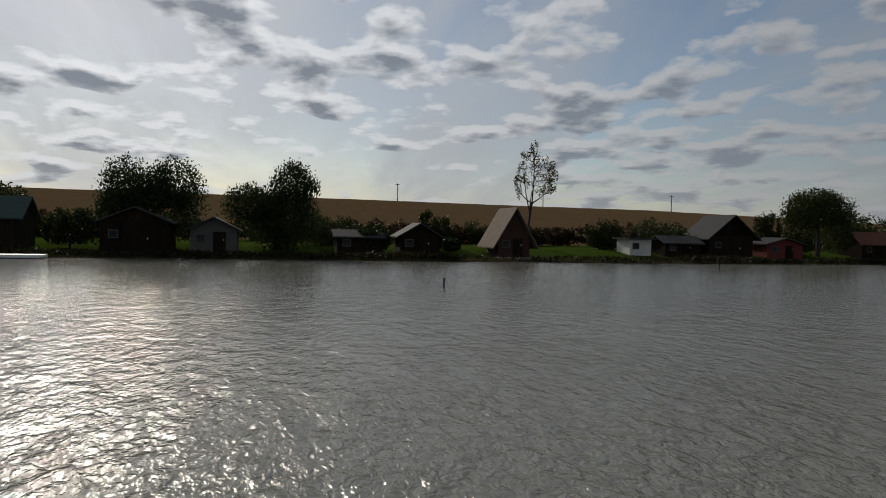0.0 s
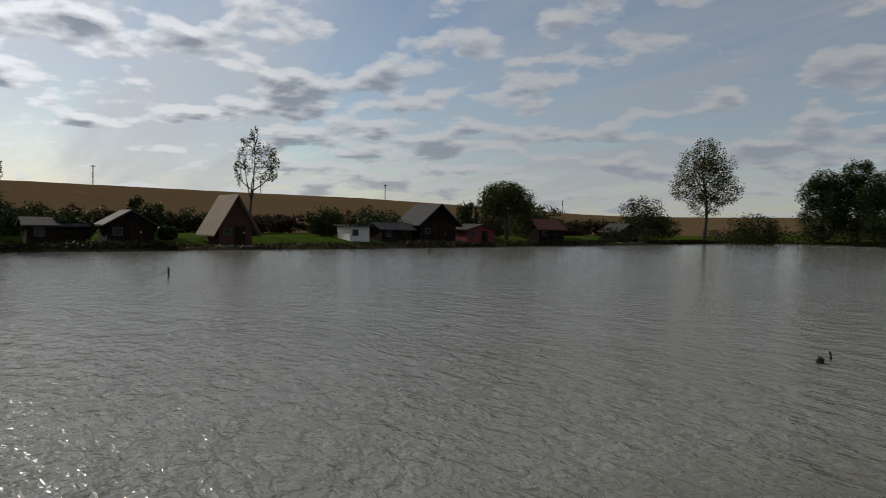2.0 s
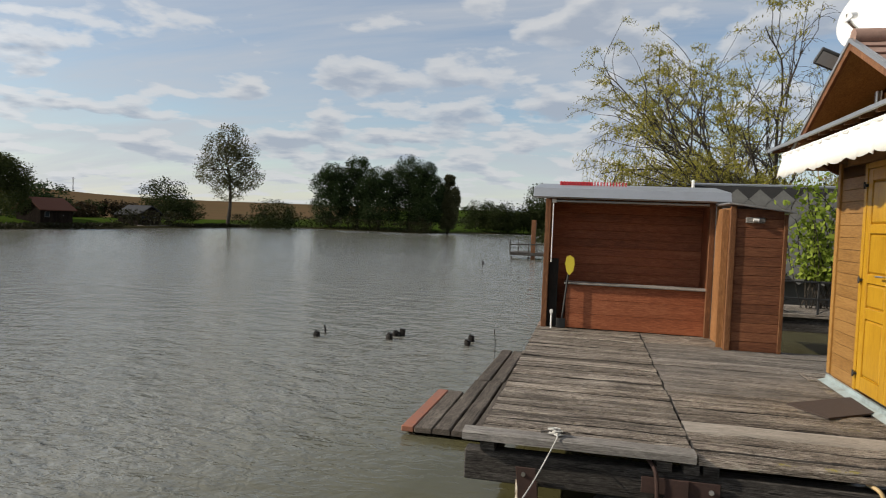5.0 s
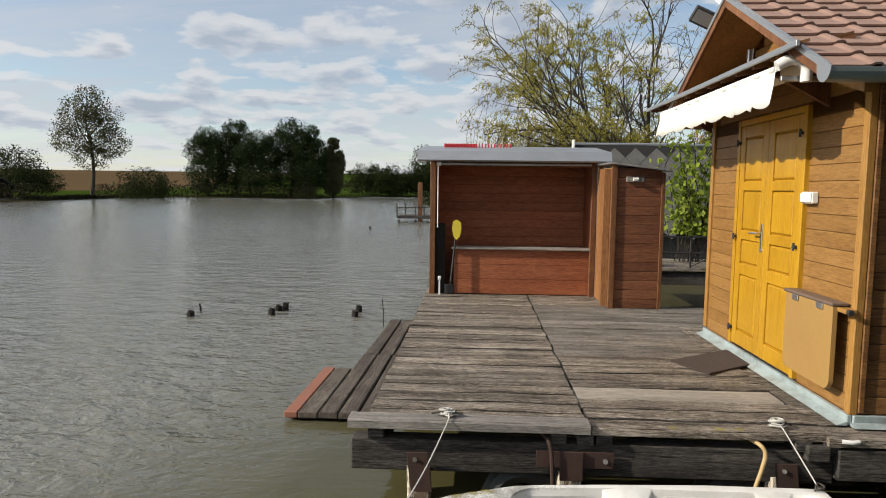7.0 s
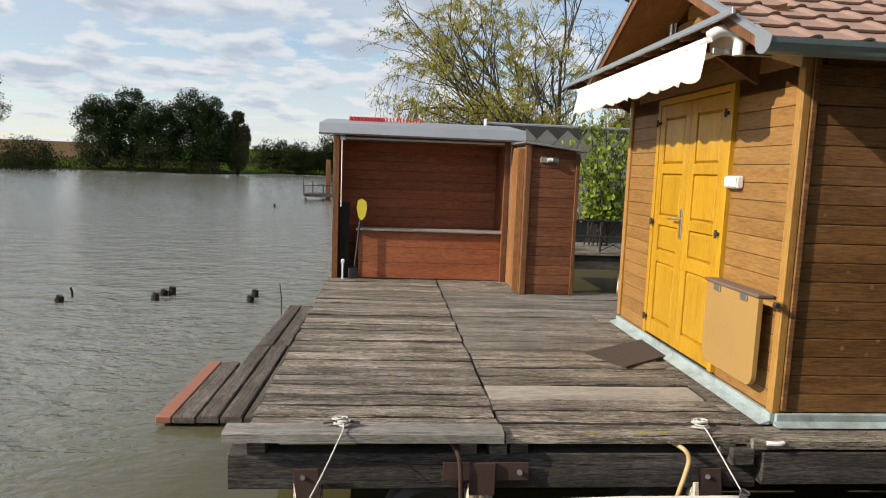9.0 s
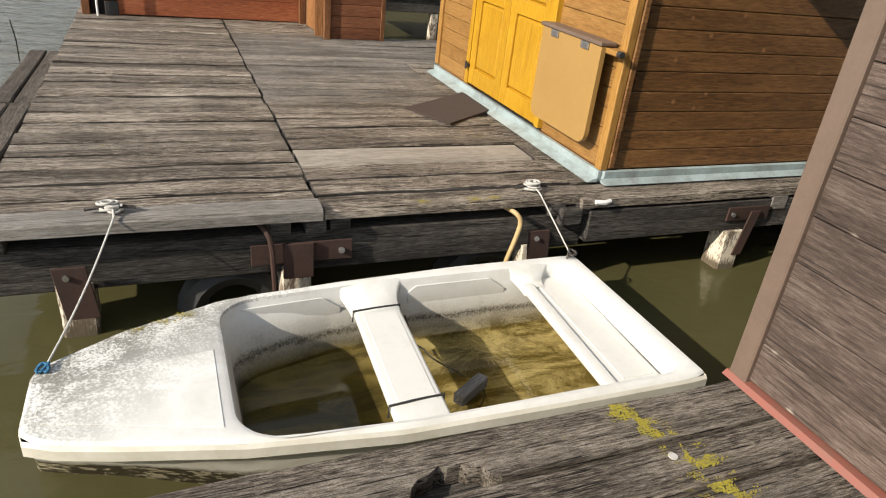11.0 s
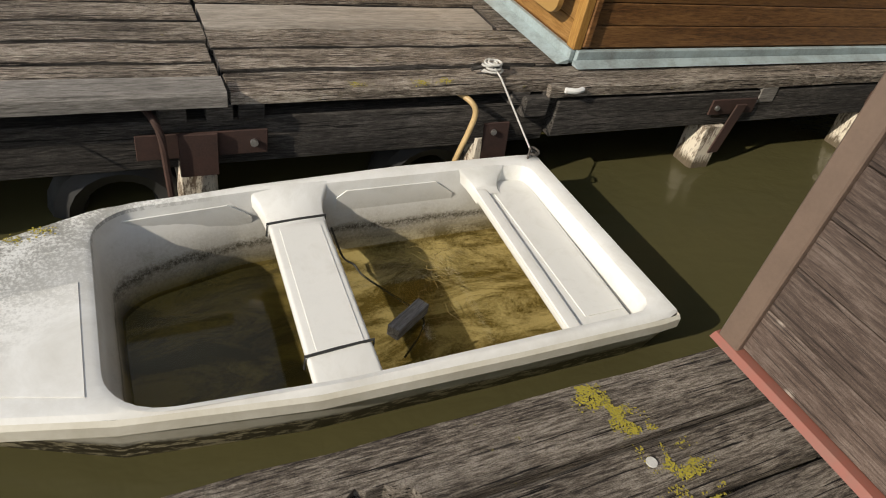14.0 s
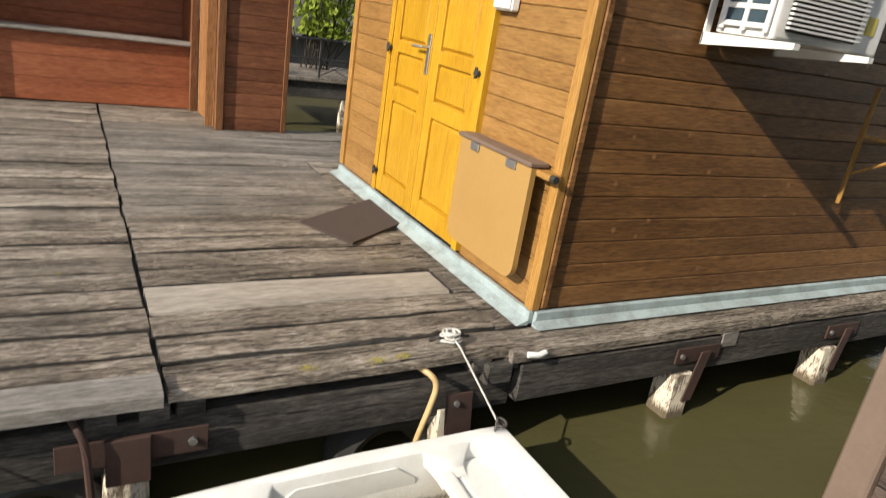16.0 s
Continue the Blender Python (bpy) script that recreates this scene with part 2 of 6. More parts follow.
M_gutter = plain("grey_green_gutter", (0.20, 0.26, 0.26), 0.35, 0.3, (0.12, 0.13, 0.12), 0.4, 4.0)
M_tile = plain("red_brown_roof_tile", (0.30, 0.185, 0.14), 0.8, 0, (0.13, 0.09, 0.07), 0.7, 6.0, 0.003)
M_rust = plain("rusty_steel_plate", (0.065, 0.034, 0.026), 0.8, 0.2, (0.025, 0.018, 0.015), 0.8, 9.0, 0.002)
M_steel = plain("bright_steel", (0.55, 0.55, 0.54), 0.3, 0.9, (0.3, 0.3, 0.3), 0.3, 20.0)
M_white = plain("white_plastic", (0.78, 0.78, 0.76), 0.4, 0, (0.5, 0.48, 0.42), 0.35, 8.0)
M_cream = plain("cream_awning_cloth", (0.86, 0.85, 0.80), 0.8, 0, (0.70, 0.64, 0.50), 0.3, 5.0)
M_black = plain("black_rubber", (0.02, 0.02, 0.02), 0.6, 0, (0.05, 0.05, 0.045), 0.5, 9.0)
M_rope = plain("pale_grey_rope", (0.55, 0.54, 0.50), 0.9, 0, (0.3, 0.28, 0.25), 0.5, 60.0, 0.003)
M_blue_rope = plain("blue_rope", (0.03, 0.16, 0.30), 0.8, 0, (0.02, 0.06, 0.1), 0.5, 60.0, 0.003)
M_stump = wood("black_wet_wood", (0.008, 0.007, 0.006), (0.02, 0.017, 0.014), (0.04, 0.034, 0.028), 2, 0.8, 0.5, 0.6, 0.004)
M_hose = plain("yellowed_hose", (0.50, 0.36, 0.17), 0.5, 0, (0.25, 0.15, 0.06), 0.5, 12.0)
M_mat = plain("brown_coir_mat", (0.058, 0.039, 0.031), 0.95, 0, (0.028, 0.021, 0.018), 0.6, 40.0, 0.006)
M_orange = plain("flaking_orange_paint", (0.29, 0.10, 0.048), 0.6, 0, (0.13, 0.10, 0.085), 0.8, 12.0, 0.002)
M_yellow = plain("yellow_plastic", (0.62, 0.50, 0.04), 0.4, 0, (0.45, 0.36, 0.05), 0.3, 8.0)
M_lichen = plain("yellow_lichen", (0.36, 0.30, 0.03), 0.95, 0, (0.20, 0.18, 0.05), 0.6, 40.0, 0.003)
M_red = plain("red_plastic", (0.55, 0.03, 0.04), 0.45, 0, (0.35, 0.04, 0.04), 0.3, 6.0)
M_glass, n = material("dark_window_glass")
finish(n, (0.02, 0.025, 0.03), 0.06)


# lake water: olive and murky, wind ripples on the open lake, calm between the jetties
M_water, n = material("lake_water")
pos = n.add("ShaderNodeNewGeometry").outputs["Position"]
sp = n.add("ShaderNodeSeparateXYZ", Vector=pos)
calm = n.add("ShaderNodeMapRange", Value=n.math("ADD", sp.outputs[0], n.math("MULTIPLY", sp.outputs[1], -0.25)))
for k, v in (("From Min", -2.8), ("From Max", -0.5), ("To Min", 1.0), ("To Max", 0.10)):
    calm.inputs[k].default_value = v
w1 = n.noise(n.mapping(pos, (1.0, 1.7, 1), (0, 0, 0), (0, 0, 0.5)), 1.3, 3.0, 0.55, 0.5)
w2 = n.noise(n.mapping(pos, (1.0, 1.5, 1), (5, 0, 0), (0, 0, -0.2)), 4.2, 3.0, 0.55, 0.6)
w3 = n.noise(pos, 0.22, 3.0, 0.6)
w4 = n.noise(n.mapping(pos, (1.0, 1.6, 1), (1, 4, 0), (0, 0, 0.35)), 12.0, 2.0, 0.5, 0.4)
wave = n.math("ADD", n.math("MULTIPLY", w1, 1.0), n.math("MULTIPLY_ADD", w4, 0.17, n.math("MULTIPLY", w2, 0.55)))
lee = n.add("ShaderNodeMapRange", Value=n.math("SQRT", n.math("ADD", n.math("MULTIPLY", sp.outputs[0], sp.outputs[0]), n.math("MULTIPLY", sp.outputs[1], sp.outputs[1]))))
for k, v in (("From Min", 6.0), ("From Max", 40.0), ("To Min", 1.0), ("To Max", 0.38)):
    lee.inputs[k].default_value = v
gust = n.math("MULTIPLY", n.math("MULTIPLY", calm.outputs[0], lee.outputs[0]), n.math("MULTIPLY_ADD", w3, 1.1, 0.55))
murk_and_sky_tone = n.mix(n.noise(pos, 1.2, 4.0, 0.6), (0.046, 0.041, 0.011), (0.074, 0.066, 0.019))
# pale grey on the open lake paints the sky's reflection into the colour
murk_and_sky_tone = n.mix(n.math("MULTIPLY", calm.outputs[0], 0.9), murk_and_sky_tone, (0.18, 0.18, 0.157))
finish(n, murk_and_sky_tone, 0.10, n.bump(wave, gust, 0.085), spec=0.5, IOR=1.33)

# ground
M_ground, n = material("bank_and_field_ground")
pos = n.add("ShaderNodeNewGeometry").outputs["Position"]
sp = n.add("ShaderNodeSeparateXYZ", Vector=pos)
g1, g2 = n.noise(pos, 0.6, 6.0, 0.65), n.noise(pos, 0.05, 4.0, 0.6)
grass = n.mix(g1, (0.018, 0.034, 0.005), (0.050, 0.082, 0.010))
soil = n.mix(g1, (0.04, 0.034, 0.022), (0.08, 0.07, 0.045))
rows = n.noise(n.mapping(pos, (0.03, 0.6, 0.6), (0, 0, 0), (0, 0, 0.2)), 1.0, 4.0, 0.6)
corn = n.mix(rows, (0.075, 0.047, 0.026), (0.135, 0.090, 0.052))
corn = n.mix(n.ramp(n.math("MULTIPLY_ADD", g2, 1.0, n.math("MULTIPLY", g1, 0.3)), (0.45, (0, 0, 0)), (0.8, (0.6, 0.6, 0.6))), corn, (0.085, 0.066, 0.034))
edge = n.add("ShaderNodeMapRange", Value=n.math("ADD", n.math("MULTIPLY", sp.outputs[0], -1.0), n.math("MULTIPLY", g1, 6.0)))
edge.inputs["From Min"].default_value, edge.inputs["From Max"].default_value = 74.0, 80.0
bank = n.mix(n.ramp(g1, (0.45, (0, 0, 0)), (0.75, (0.4, 0.4, 0.4))), grass, soil)
low = n.add("ShaderNodeMapRange", Value=sp.outputs[2])
low.inputs["From Min"].default_value, low.inputs["From Max"].default_value = -0.5, -0.15
c = n.mix(low.outputs[0], (0.03, 0.026, 0.016), n.mix(edge.outputs[0], bank, corn))
finish(n, c, 1.0, n.bump(g1, 0.5, 0.1), spec=0.0)


# ---------------- mesh helpers ----------------
def link(bm, name, mat, parent=None, smooth=False):
    me = bpy.data.meshes.new(name)
    bm.normal_update()
    bm.to_mesh(me)
    bm.free()
    if smooth:
        for p in me.polygons:
            p.use_smooth = True
        me.set_sharp_from_angle(angle=radians(38))
    if mat:
        me.materials.append(mat)
    ob = new(name, me)
    if parent is not None:
        ob.parent = parent
    return ob


def part(name, bm, mat, parent, label="", smooth=False):
    ob = link(bm, name, mat, parent, smooth)
    if label:
        ob["label"] = label
    return ob


def empty(name, at, label, category, group="", rz=0.0, kind=""):
    ob = new(name)
    ob.empty_display_size = 0.1
    ob.location = at
    ob.rotation_euler = (0, 0, rz)
    return tagged(ob, label, category, group, kind)


def box(x0, x1, y0, y1, z0, z1, bevel=0.0, bm=None, seg=1):
    b = bmesh.new()
    bmesh.ops.create_cube(b, size=1.0, matrix=Matrix.Translation(((x0 + x1) / 2, (y0 + y1) / 2, (z0 + z1) / 2)) @ Matrix.Diagonal((abs(x1 - x0), abs(y1 - y0), abs(z1 - z0), 1)))
    if bevel:
        bmesh.ops.bevel(b, geom=b.edges[:], offset=bevel, segments=seg, affect="EDGES", profile=0.6)
    if bm is None:
        return b
    return join(bm, b)


def join(bm, other):
    me = bpy.data.meshes.new("tmp")
    other.to_mesh(me)
    other.free()
    bm.from_mesh(me)
    bpy.data.meshes.remove(me)
    return bm


def tube(points, radius, sides=8, bm=None, cap=True, taper=None):
    """A round bar along points; taper: radius at each point."""
    b = bm if bm is not None else bmesh.new()
    pts = [Vector(p) for p in points]
    rings = []
    up = Vector((0.12, 0.31, 0.94)).normalized()
    for i, p in enumerate(pts):
        d = (pts[min(i + 1, len(pts) - 1)] - pts[max(i - 1, 0)]).normalized()
        u = d.cross(up)
        u = u.normalized() if u.length > 1e-4 else Vector((1, 0, 0))
        v = d.cross(u)
        r = taper[i] if taper else radius
        rings.append([b.verts.new(p + (u * math.cos(a) + v * math.sin(a)) * r) for a in (2 * math.pi * k / sides for k in range(sides))])
    for r0, r1 in zip(rings, rings[1:]):
        for k in range(sides):
            b.faces.new((r0[k], r0[(k + 1) % sides], r1[(k + 1) % sides], r1[k]))
    if cap:
        b.faces.new(rings[0][::-1])
        b.faces.new(rings[-1])
    return b


def prism(outline, axis, a, b, bm=None):
    """A flat outline (list of pairs) pushed along an axis from a to b."""
    m = bm if bm is not None else bmesh.new()

    def at(p, q):
        return {0: (q, p[0], p[1]), 1: (p[0], q, p[1]), 2: (p[0], p[1], q)}[axis]
    lo = [m.verts.new(at(p, a)) for p in outline]
    hi = [m.verts.new(at(p, b)) for p in outline]
    k = len(outline)
    f0, f1 = m.faces.new(lo), m.faces.new(hi)
    for i in range(k):
        m.faces.new((lo[i], lo[(i + 1) % k], hi[(i + 1) % k], hi[i]))
    bmesh.ops.recalc_face_normals(m, faces=m.faces[:])
    return m


def bend(points, n=6):
    """The same points joined by a smooth curve."""
    p = [Vector(q) for q in points]
    p = [2 * p[0] - p[1]] + p + [2 * p[-1] - p[-2]]
    res = []
    for i in range(1, len(p) - 2):
        for k in range(n):
            t = k / n
            a, b, c, d = p[i - 1], p[i], p[i + 1], p[i + 2]
            res.append(0.5 * (2 * b + (c - a) * t + (2 * a - 5 * b + 4 * c - d) * t * t + (3 * b - a - 3 * c + d) * t ** 3))
    return res + [p[-2]]


rng = random.Random(7)


def plank_mesh(name, length, width, thick, mat, axis=0, rough=0.006, seed=0, cuts=7, side=None):
    """A worn plank from the origin along an axis, with uneven edges and slightly rounded arrises. side: a darker
    material that paints the shade of the gaps.
    """
    r = random.Random(seed)
    verts, faces = [], []
    e = 0.007 if side else 0.012
    for i in range(cuts + 1):
        t = length * i / cuts
        w0, w1 = r.uniform(0, rough), width - r.uniform(0, rough)
        h = r.uniform(-rough, rough) * 0.5
        ring = [(w0, -thick), (w0, h - e), (w0 + e, h), (w1 - e, h), (w1, h - e), (w1, -thick)]
        verts += [(t, y, z) if axis == 0 else (y, t, z) for y, z in ring]
    for i in range(cuts):
        for k in range(6):
            a, b = i * 6 + k, i * 6 + (k + 1) % 6
            q = (a, b, b + 6, a + 6)
            faces.append(q[::-1] if axis == 0 else q)
    ends = (tuple(range(6)), tuple(range(cuts * 6 + 5, cuts * 6 - 1, -1)))
    faces += [f if axis == 0 else f[::-1] for f in ends]
    me = bpy.data.meshes.new(name)
    me.from_pydata(verts, [], faces)
    me.materials.append(mat)
    # dark sides and ends paint in the shade of the plank gaps
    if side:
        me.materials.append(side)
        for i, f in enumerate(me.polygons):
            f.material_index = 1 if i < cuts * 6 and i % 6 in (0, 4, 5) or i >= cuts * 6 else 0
    return me


def piece(name, me, parent, loc, rot=(0, 0, 0), scale=(1, 1, 1)):
    ob = new(name, me)
    ob.parent = parent
    ob.location, ob.rotation_euler, ob.scale = loc, rot, scale
    return ob


# ---------------- ground and lake ----------------
WATER = -0.555


def smooth(a, b, v):
    t = np.clip((v - a) / (b - a), 0, 1)
    return t * t * (3 - 2 * t)


def axis_steps(lo, hi, step, far):
    mid = np.arange(lo, hi + 0.01, step)
    out_hi, out_lo, s = [hi], [lo], step
    while out_hi[-1] < far:
        s *= 1.25
        out_hi.append(out_hi[-1] + s)
        out_lo.append(out_lo[-1] - s)
    return np.array(out_lo[1:][::-1] + list(mid) + out_hi[1:])


def ground_height(X, Y):
    west = np.interp(Y, [-150, 20, 60, 90], [-42.0, -43.2, -47.2, -50.0])
    north = np.interp(X, [-60, -52, -47, -26, -20, 10], [86, 87, 98, 100, 130, 140])
    east = np.interp(Y, [-150, 9.5, 12.5, 40, 140], [8.5, 8.5, 2.6, 2.0, -6.0])
    dw, dn, de = west - X, Y - north, X - east
    d = np.maximum(np.maximum(dw, dn), np.maximum(de, -110 - Y))
    wob = 0.4 * np.sin(X * 0.9 + 1.3 * np.sin(Y * 0.31)) + 0.5 * np.sin(Y * 0.53 + X * 0.2)
    z = -1.6 + 1.15 * smooth(-2.0, 0.4, d + 0.5 * wob) + 0.55 * smooth(3.6, 9.5, d) + 0.05 * wob * smooth(0, 5, d)
    hw = np.interp(Y, [-400, 140, 200, 300], [13.2, 12.6, 11.2, 8.0]) * smooth(27.5, 218, dw)
    hn = 8.0 * smooth(40, 250, dn)
    he = 2.0 * smooth(20, 200, de)
    return z + np.maximum(np.maximum(hw, hn), he)


def sheet(name, xs, ys, zs, mat):
    nx, ny = len(xs), len(ys)
    X, Y = np.meshgrid(xs, ys, indexing="ij")
    Z = zs(X, Y)
    me = bpy.data.meshes.new(name)
    v = np.stack([X, Y, Z], -1).reshape(-1, 3)
    i = np.arange((nx - 1) * (ny - 1))
    a = (i // (ny - 1)) * ny + i % (ny - 1)
    me.from_pydata(v.tolist(), [], np.stack([a, a + ny, a + ny + 1, a + 1], -1).tolist())
    for p in me.polygons:
        p.use_smooth = True
    me.materials.append(mat)
    return new(name, me)


ground = tagged(sheet("ground", axis_steps(-100, 20, 1.0, 3000), axis_steps(-60, 160, 1.25, 3000), ground_height, M_ground), "grassy lake bank and brown harvested field", "ground", kind="structure")
def steps(*pts):
    return np.unique(np.concatenate([np.linspace(a, b, k + 1) for a, b, k in pts]).round(4))


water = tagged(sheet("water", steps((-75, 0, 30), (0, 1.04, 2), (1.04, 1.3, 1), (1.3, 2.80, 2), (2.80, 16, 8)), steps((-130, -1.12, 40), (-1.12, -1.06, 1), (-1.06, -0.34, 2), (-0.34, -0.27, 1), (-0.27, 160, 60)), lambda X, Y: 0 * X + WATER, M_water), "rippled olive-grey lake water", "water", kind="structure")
# the water is open where the boat's hull displaces it
wb0 = bmesh.new()
wb0.from_mesh(water.data)
gone = []
for f in wb0.faces:
    m = f.calc_center_median()
    if (1.04 < m.x < 1.3 and -1.06 < m.y < -0.34) or (1.3 < m.x < 2.80 and -1.12 < m.y < -0.27):
        gone.append(f)
bmesh.ops.delete(wb0, geom=gone, context="FACES")
wb0.to_mesh(water.data)
wb0.free()

# ---------------- far jetty: deck on piles ----------------
deck = empty("deck", (0, 0, 0), "weathered grey plank jetty deck on wooden piles", "deck", kind="structure")
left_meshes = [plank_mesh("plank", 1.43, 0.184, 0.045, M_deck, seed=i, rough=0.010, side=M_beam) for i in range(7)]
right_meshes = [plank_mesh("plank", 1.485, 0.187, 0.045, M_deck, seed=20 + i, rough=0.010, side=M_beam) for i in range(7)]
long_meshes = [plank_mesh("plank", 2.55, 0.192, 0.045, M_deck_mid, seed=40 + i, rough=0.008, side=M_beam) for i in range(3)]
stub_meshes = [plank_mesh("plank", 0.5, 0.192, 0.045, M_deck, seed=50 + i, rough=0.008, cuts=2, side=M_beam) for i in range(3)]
new_mesh = plank_mesh("plank", 1.46, 0.275, 0.045, M_deck_new, seed=60, rough=0.003)
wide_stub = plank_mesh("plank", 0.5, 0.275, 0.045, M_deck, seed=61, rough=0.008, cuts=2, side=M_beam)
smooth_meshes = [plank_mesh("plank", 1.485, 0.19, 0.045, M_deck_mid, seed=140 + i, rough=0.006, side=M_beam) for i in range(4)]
front_mesh = plank_mesh("plank", 1.485, 0.187, 0.045, M_deck, seed=27, rough=0.008)
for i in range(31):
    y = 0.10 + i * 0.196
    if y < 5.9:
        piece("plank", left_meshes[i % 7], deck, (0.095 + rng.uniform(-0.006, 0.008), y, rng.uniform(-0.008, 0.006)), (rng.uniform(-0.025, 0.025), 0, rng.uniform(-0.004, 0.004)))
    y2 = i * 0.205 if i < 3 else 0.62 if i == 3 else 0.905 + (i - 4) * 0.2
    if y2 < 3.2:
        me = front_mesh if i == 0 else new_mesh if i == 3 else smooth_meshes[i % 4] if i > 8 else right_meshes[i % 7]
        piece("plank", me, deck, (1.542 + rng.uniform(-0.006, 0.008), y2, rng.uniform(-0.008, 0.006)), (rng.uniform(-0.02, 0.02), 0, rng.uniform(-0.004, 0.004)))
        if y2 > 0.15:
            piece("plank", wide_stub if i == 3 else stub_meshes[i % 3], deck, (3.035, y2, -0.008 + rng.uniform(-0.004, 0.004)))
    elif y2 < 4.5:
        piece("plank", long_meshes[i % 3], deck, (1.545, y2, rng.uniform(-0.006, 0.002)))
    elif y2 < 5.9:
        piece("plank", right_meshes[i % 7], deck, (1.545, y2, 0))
edge_mesh = plank_mesh("plank", 1.85, 0.215, 0.06, M_deck, seed=71, rough=0.006)
for k, x in enumerate((2.985, 4.845, 6.705)):
    piece("plank", edge_mesh, deck, (x, -0.035, -0.006))
cap_mesh = plank_mesh("cap_board", 1.53, 0.15, 0.06, M_cap, seed=80, rough=0.004)
piece("cap_board", cap_mesh, deck, (-0.01, -0.055, 0.035))["label"] = "grey sawn board along the deck's edge"

# substructure
part("beam", box(-0.0, 3.05, 0.02, 0.15, -0.325, -0.115, 0.008), M_beam, deck, "dark weathered beam under the planks")
part("beam", box(3.05, 8.5, -0.03, 0.13, -0.285, -0.085, 0.008), M_beam, deck, "grey weathered beam under the planks")
part("beam", box(0.1, 8.5, 4.2, 4.34, -0.30, -0.085, 0.008), M_beam, deck)
part("beam", box(0.12, 0.22, 0.16, 5.9, -0.25, -0.05, 0.006), M_beam, deck)
for x in (0.16, 1.33, 1.50, 1.62, 2.85, 3.02, 4.5):
    part("joist", box(x - 0.05, x + 0.05, 0.0 if x < 3 else -0.005, 5.8 if x < 2 else 4.3, -0.115 if x < 3.03 else -0.085, -0.048 if x < 3.03 else -0.067, 0.004), M_beam, deck)
FRONT = [(0.44, 0.085), (1.41, 0.085), (2.74, 0.085), (4.18, 0.022), (5.55, 0.022), (6.95, 0.022)]
BACK = [(0.3, 2.4), (1.5, 2.4), (2.8, 2.4), (4.3, 2.2), (0.3, 4.25), (1.5, 4.25), (2.9, 4.25), (4.3, 4.25), (5.8, 4.25), (0.3, 5.8), (2.8, 5.8), (5.8, 2.2)]
for x, y in BACK:
    part("pile", box(x - 0.075, x + 0.075, y - 0.075, y + 0.075, -1.7, -0.12, 0.012), M_beam, deck)
for k, (x, y) in enumerate(FRONT):
    b = bmesh.new()
    rp = random.Random(300 + k)
    for i in range(9):
        z, w = -1.7 + 1.41 * i / 8, 0.076
        for sx, sy in ((-1, -1), (1, -1), (1, 1), (-1, 1)):
            for c in (0, 1):
                tx = sx * (w - (0.014 if c == (sx * sy > 0) else 0)) + rp.uniform(-0.004, 0.004)
                ty = sy * (w - (0.014 if c != (sx * sy > 0) else 0)) + rp.uniform(-0.004, 0.004)
                b.verts.new((x + tx, y + ty - 0.05 * (1 - i / 8), z))
    b.verts.ensure_lookup_table()
    order = sorted(range(8), key=lambda q: math.atan2(b.verts[q].co.y - y + 0.05, b.verts[q].co.x - x))
    for i in range(8):
        for q in range(8):
            a, c = order[q], order[(q + 1) % 8]
            b.faces.new([b.verts[i * 8 + a], b.verts[i * 8 + c], b.verts[i * 8 + 8 + c], b.verts[i * 8 + 8 + a]])
    b.faces.new([b.verts[64 + q] for q in order])
    p = part("pile", b, M_pile, deck, "bleached square pile flaking at the waterline" if x > 3 else "")
    f = -0.008 if x < 3 else -0.045
    if x > 3:
        part("steel_plate", box(x - 0.10, x + 0.24, f, f + 0.012, -0.215, -0.125, 0.002), M_rust, p, "rusty steel fixing plate")
        b = box(x + 0.005, x + 0.08, f - 0.03, f - 0.02, -0.45, -0.15, 0.002)
        for v in b.verts:
            if v.co.z > -0.2:
                v.co.x += 0.07
                v.co.y += 0.012
        part("steel_strap", b, M_rust, p, "bent rusty steel strap")
        part("bolt", tube([(x - 0.06, f - 0.012, -0.17), (x - 0.06, f, -0.17)], 0.015, 8), M_steel, p)
    elif k == 1:
        part("steel_plate", box(x - 0.22, x + 0.27, f - 0.002, f + 0.008, -0.262, -0.155, 0.002), M_rust, p, "rusty steel fixing plate")
        part("steel_strap", box(x - 0.07, x + 0.075, f - 0.022, f - 0.004, -0.34, -0.15, 0.003), M_rust, p, "bent rusty steel strap")
        part("bolt", tube([(x + 0.215, f - 0.016, -0.21), (x + 0.215, f, -0.21)], 0.016, 8), M_steel, p)
    else:
        b = box(x - 0.075, x + 0.06, f - 0.03, f - 0.018, -0.44, -0.18, 0.002)
        for v in b.verts:
            v.co.x += 0.12 * (-0.18 - v.co.z)
        part("steel_plate", b, M_rust, p, "rusty steel fixing plate")
        part("bolt", tube([(x - 0.02, f - 0.042, -0.225), (x - 0.02, f - 0.03, -0.225)], 0.014, 8), M_steel, p)
for x in (2.93, 4.50):
    part("block", box(x - 0.07, x + 0.07, -0.035, 0.05, -0.165, -0.065, 0.008), M_beam if x < 3 else M_cap, deck)
part("clip", tube([(3.06, -0.04, -0.025), (3.11, -0.055, -0.025), (3.16, -0.04, -0.025)], 0.014, 8), M_white, deck, "small white plastic clip", True)

# added board that keeps stray light off the water below the cabin
part("skirt_board", box(3.1, 8.5, 0.62, 0.66, -0.75, -0.06, 0.004), M_beam, deck, "dark boards added to block light under the cabin")

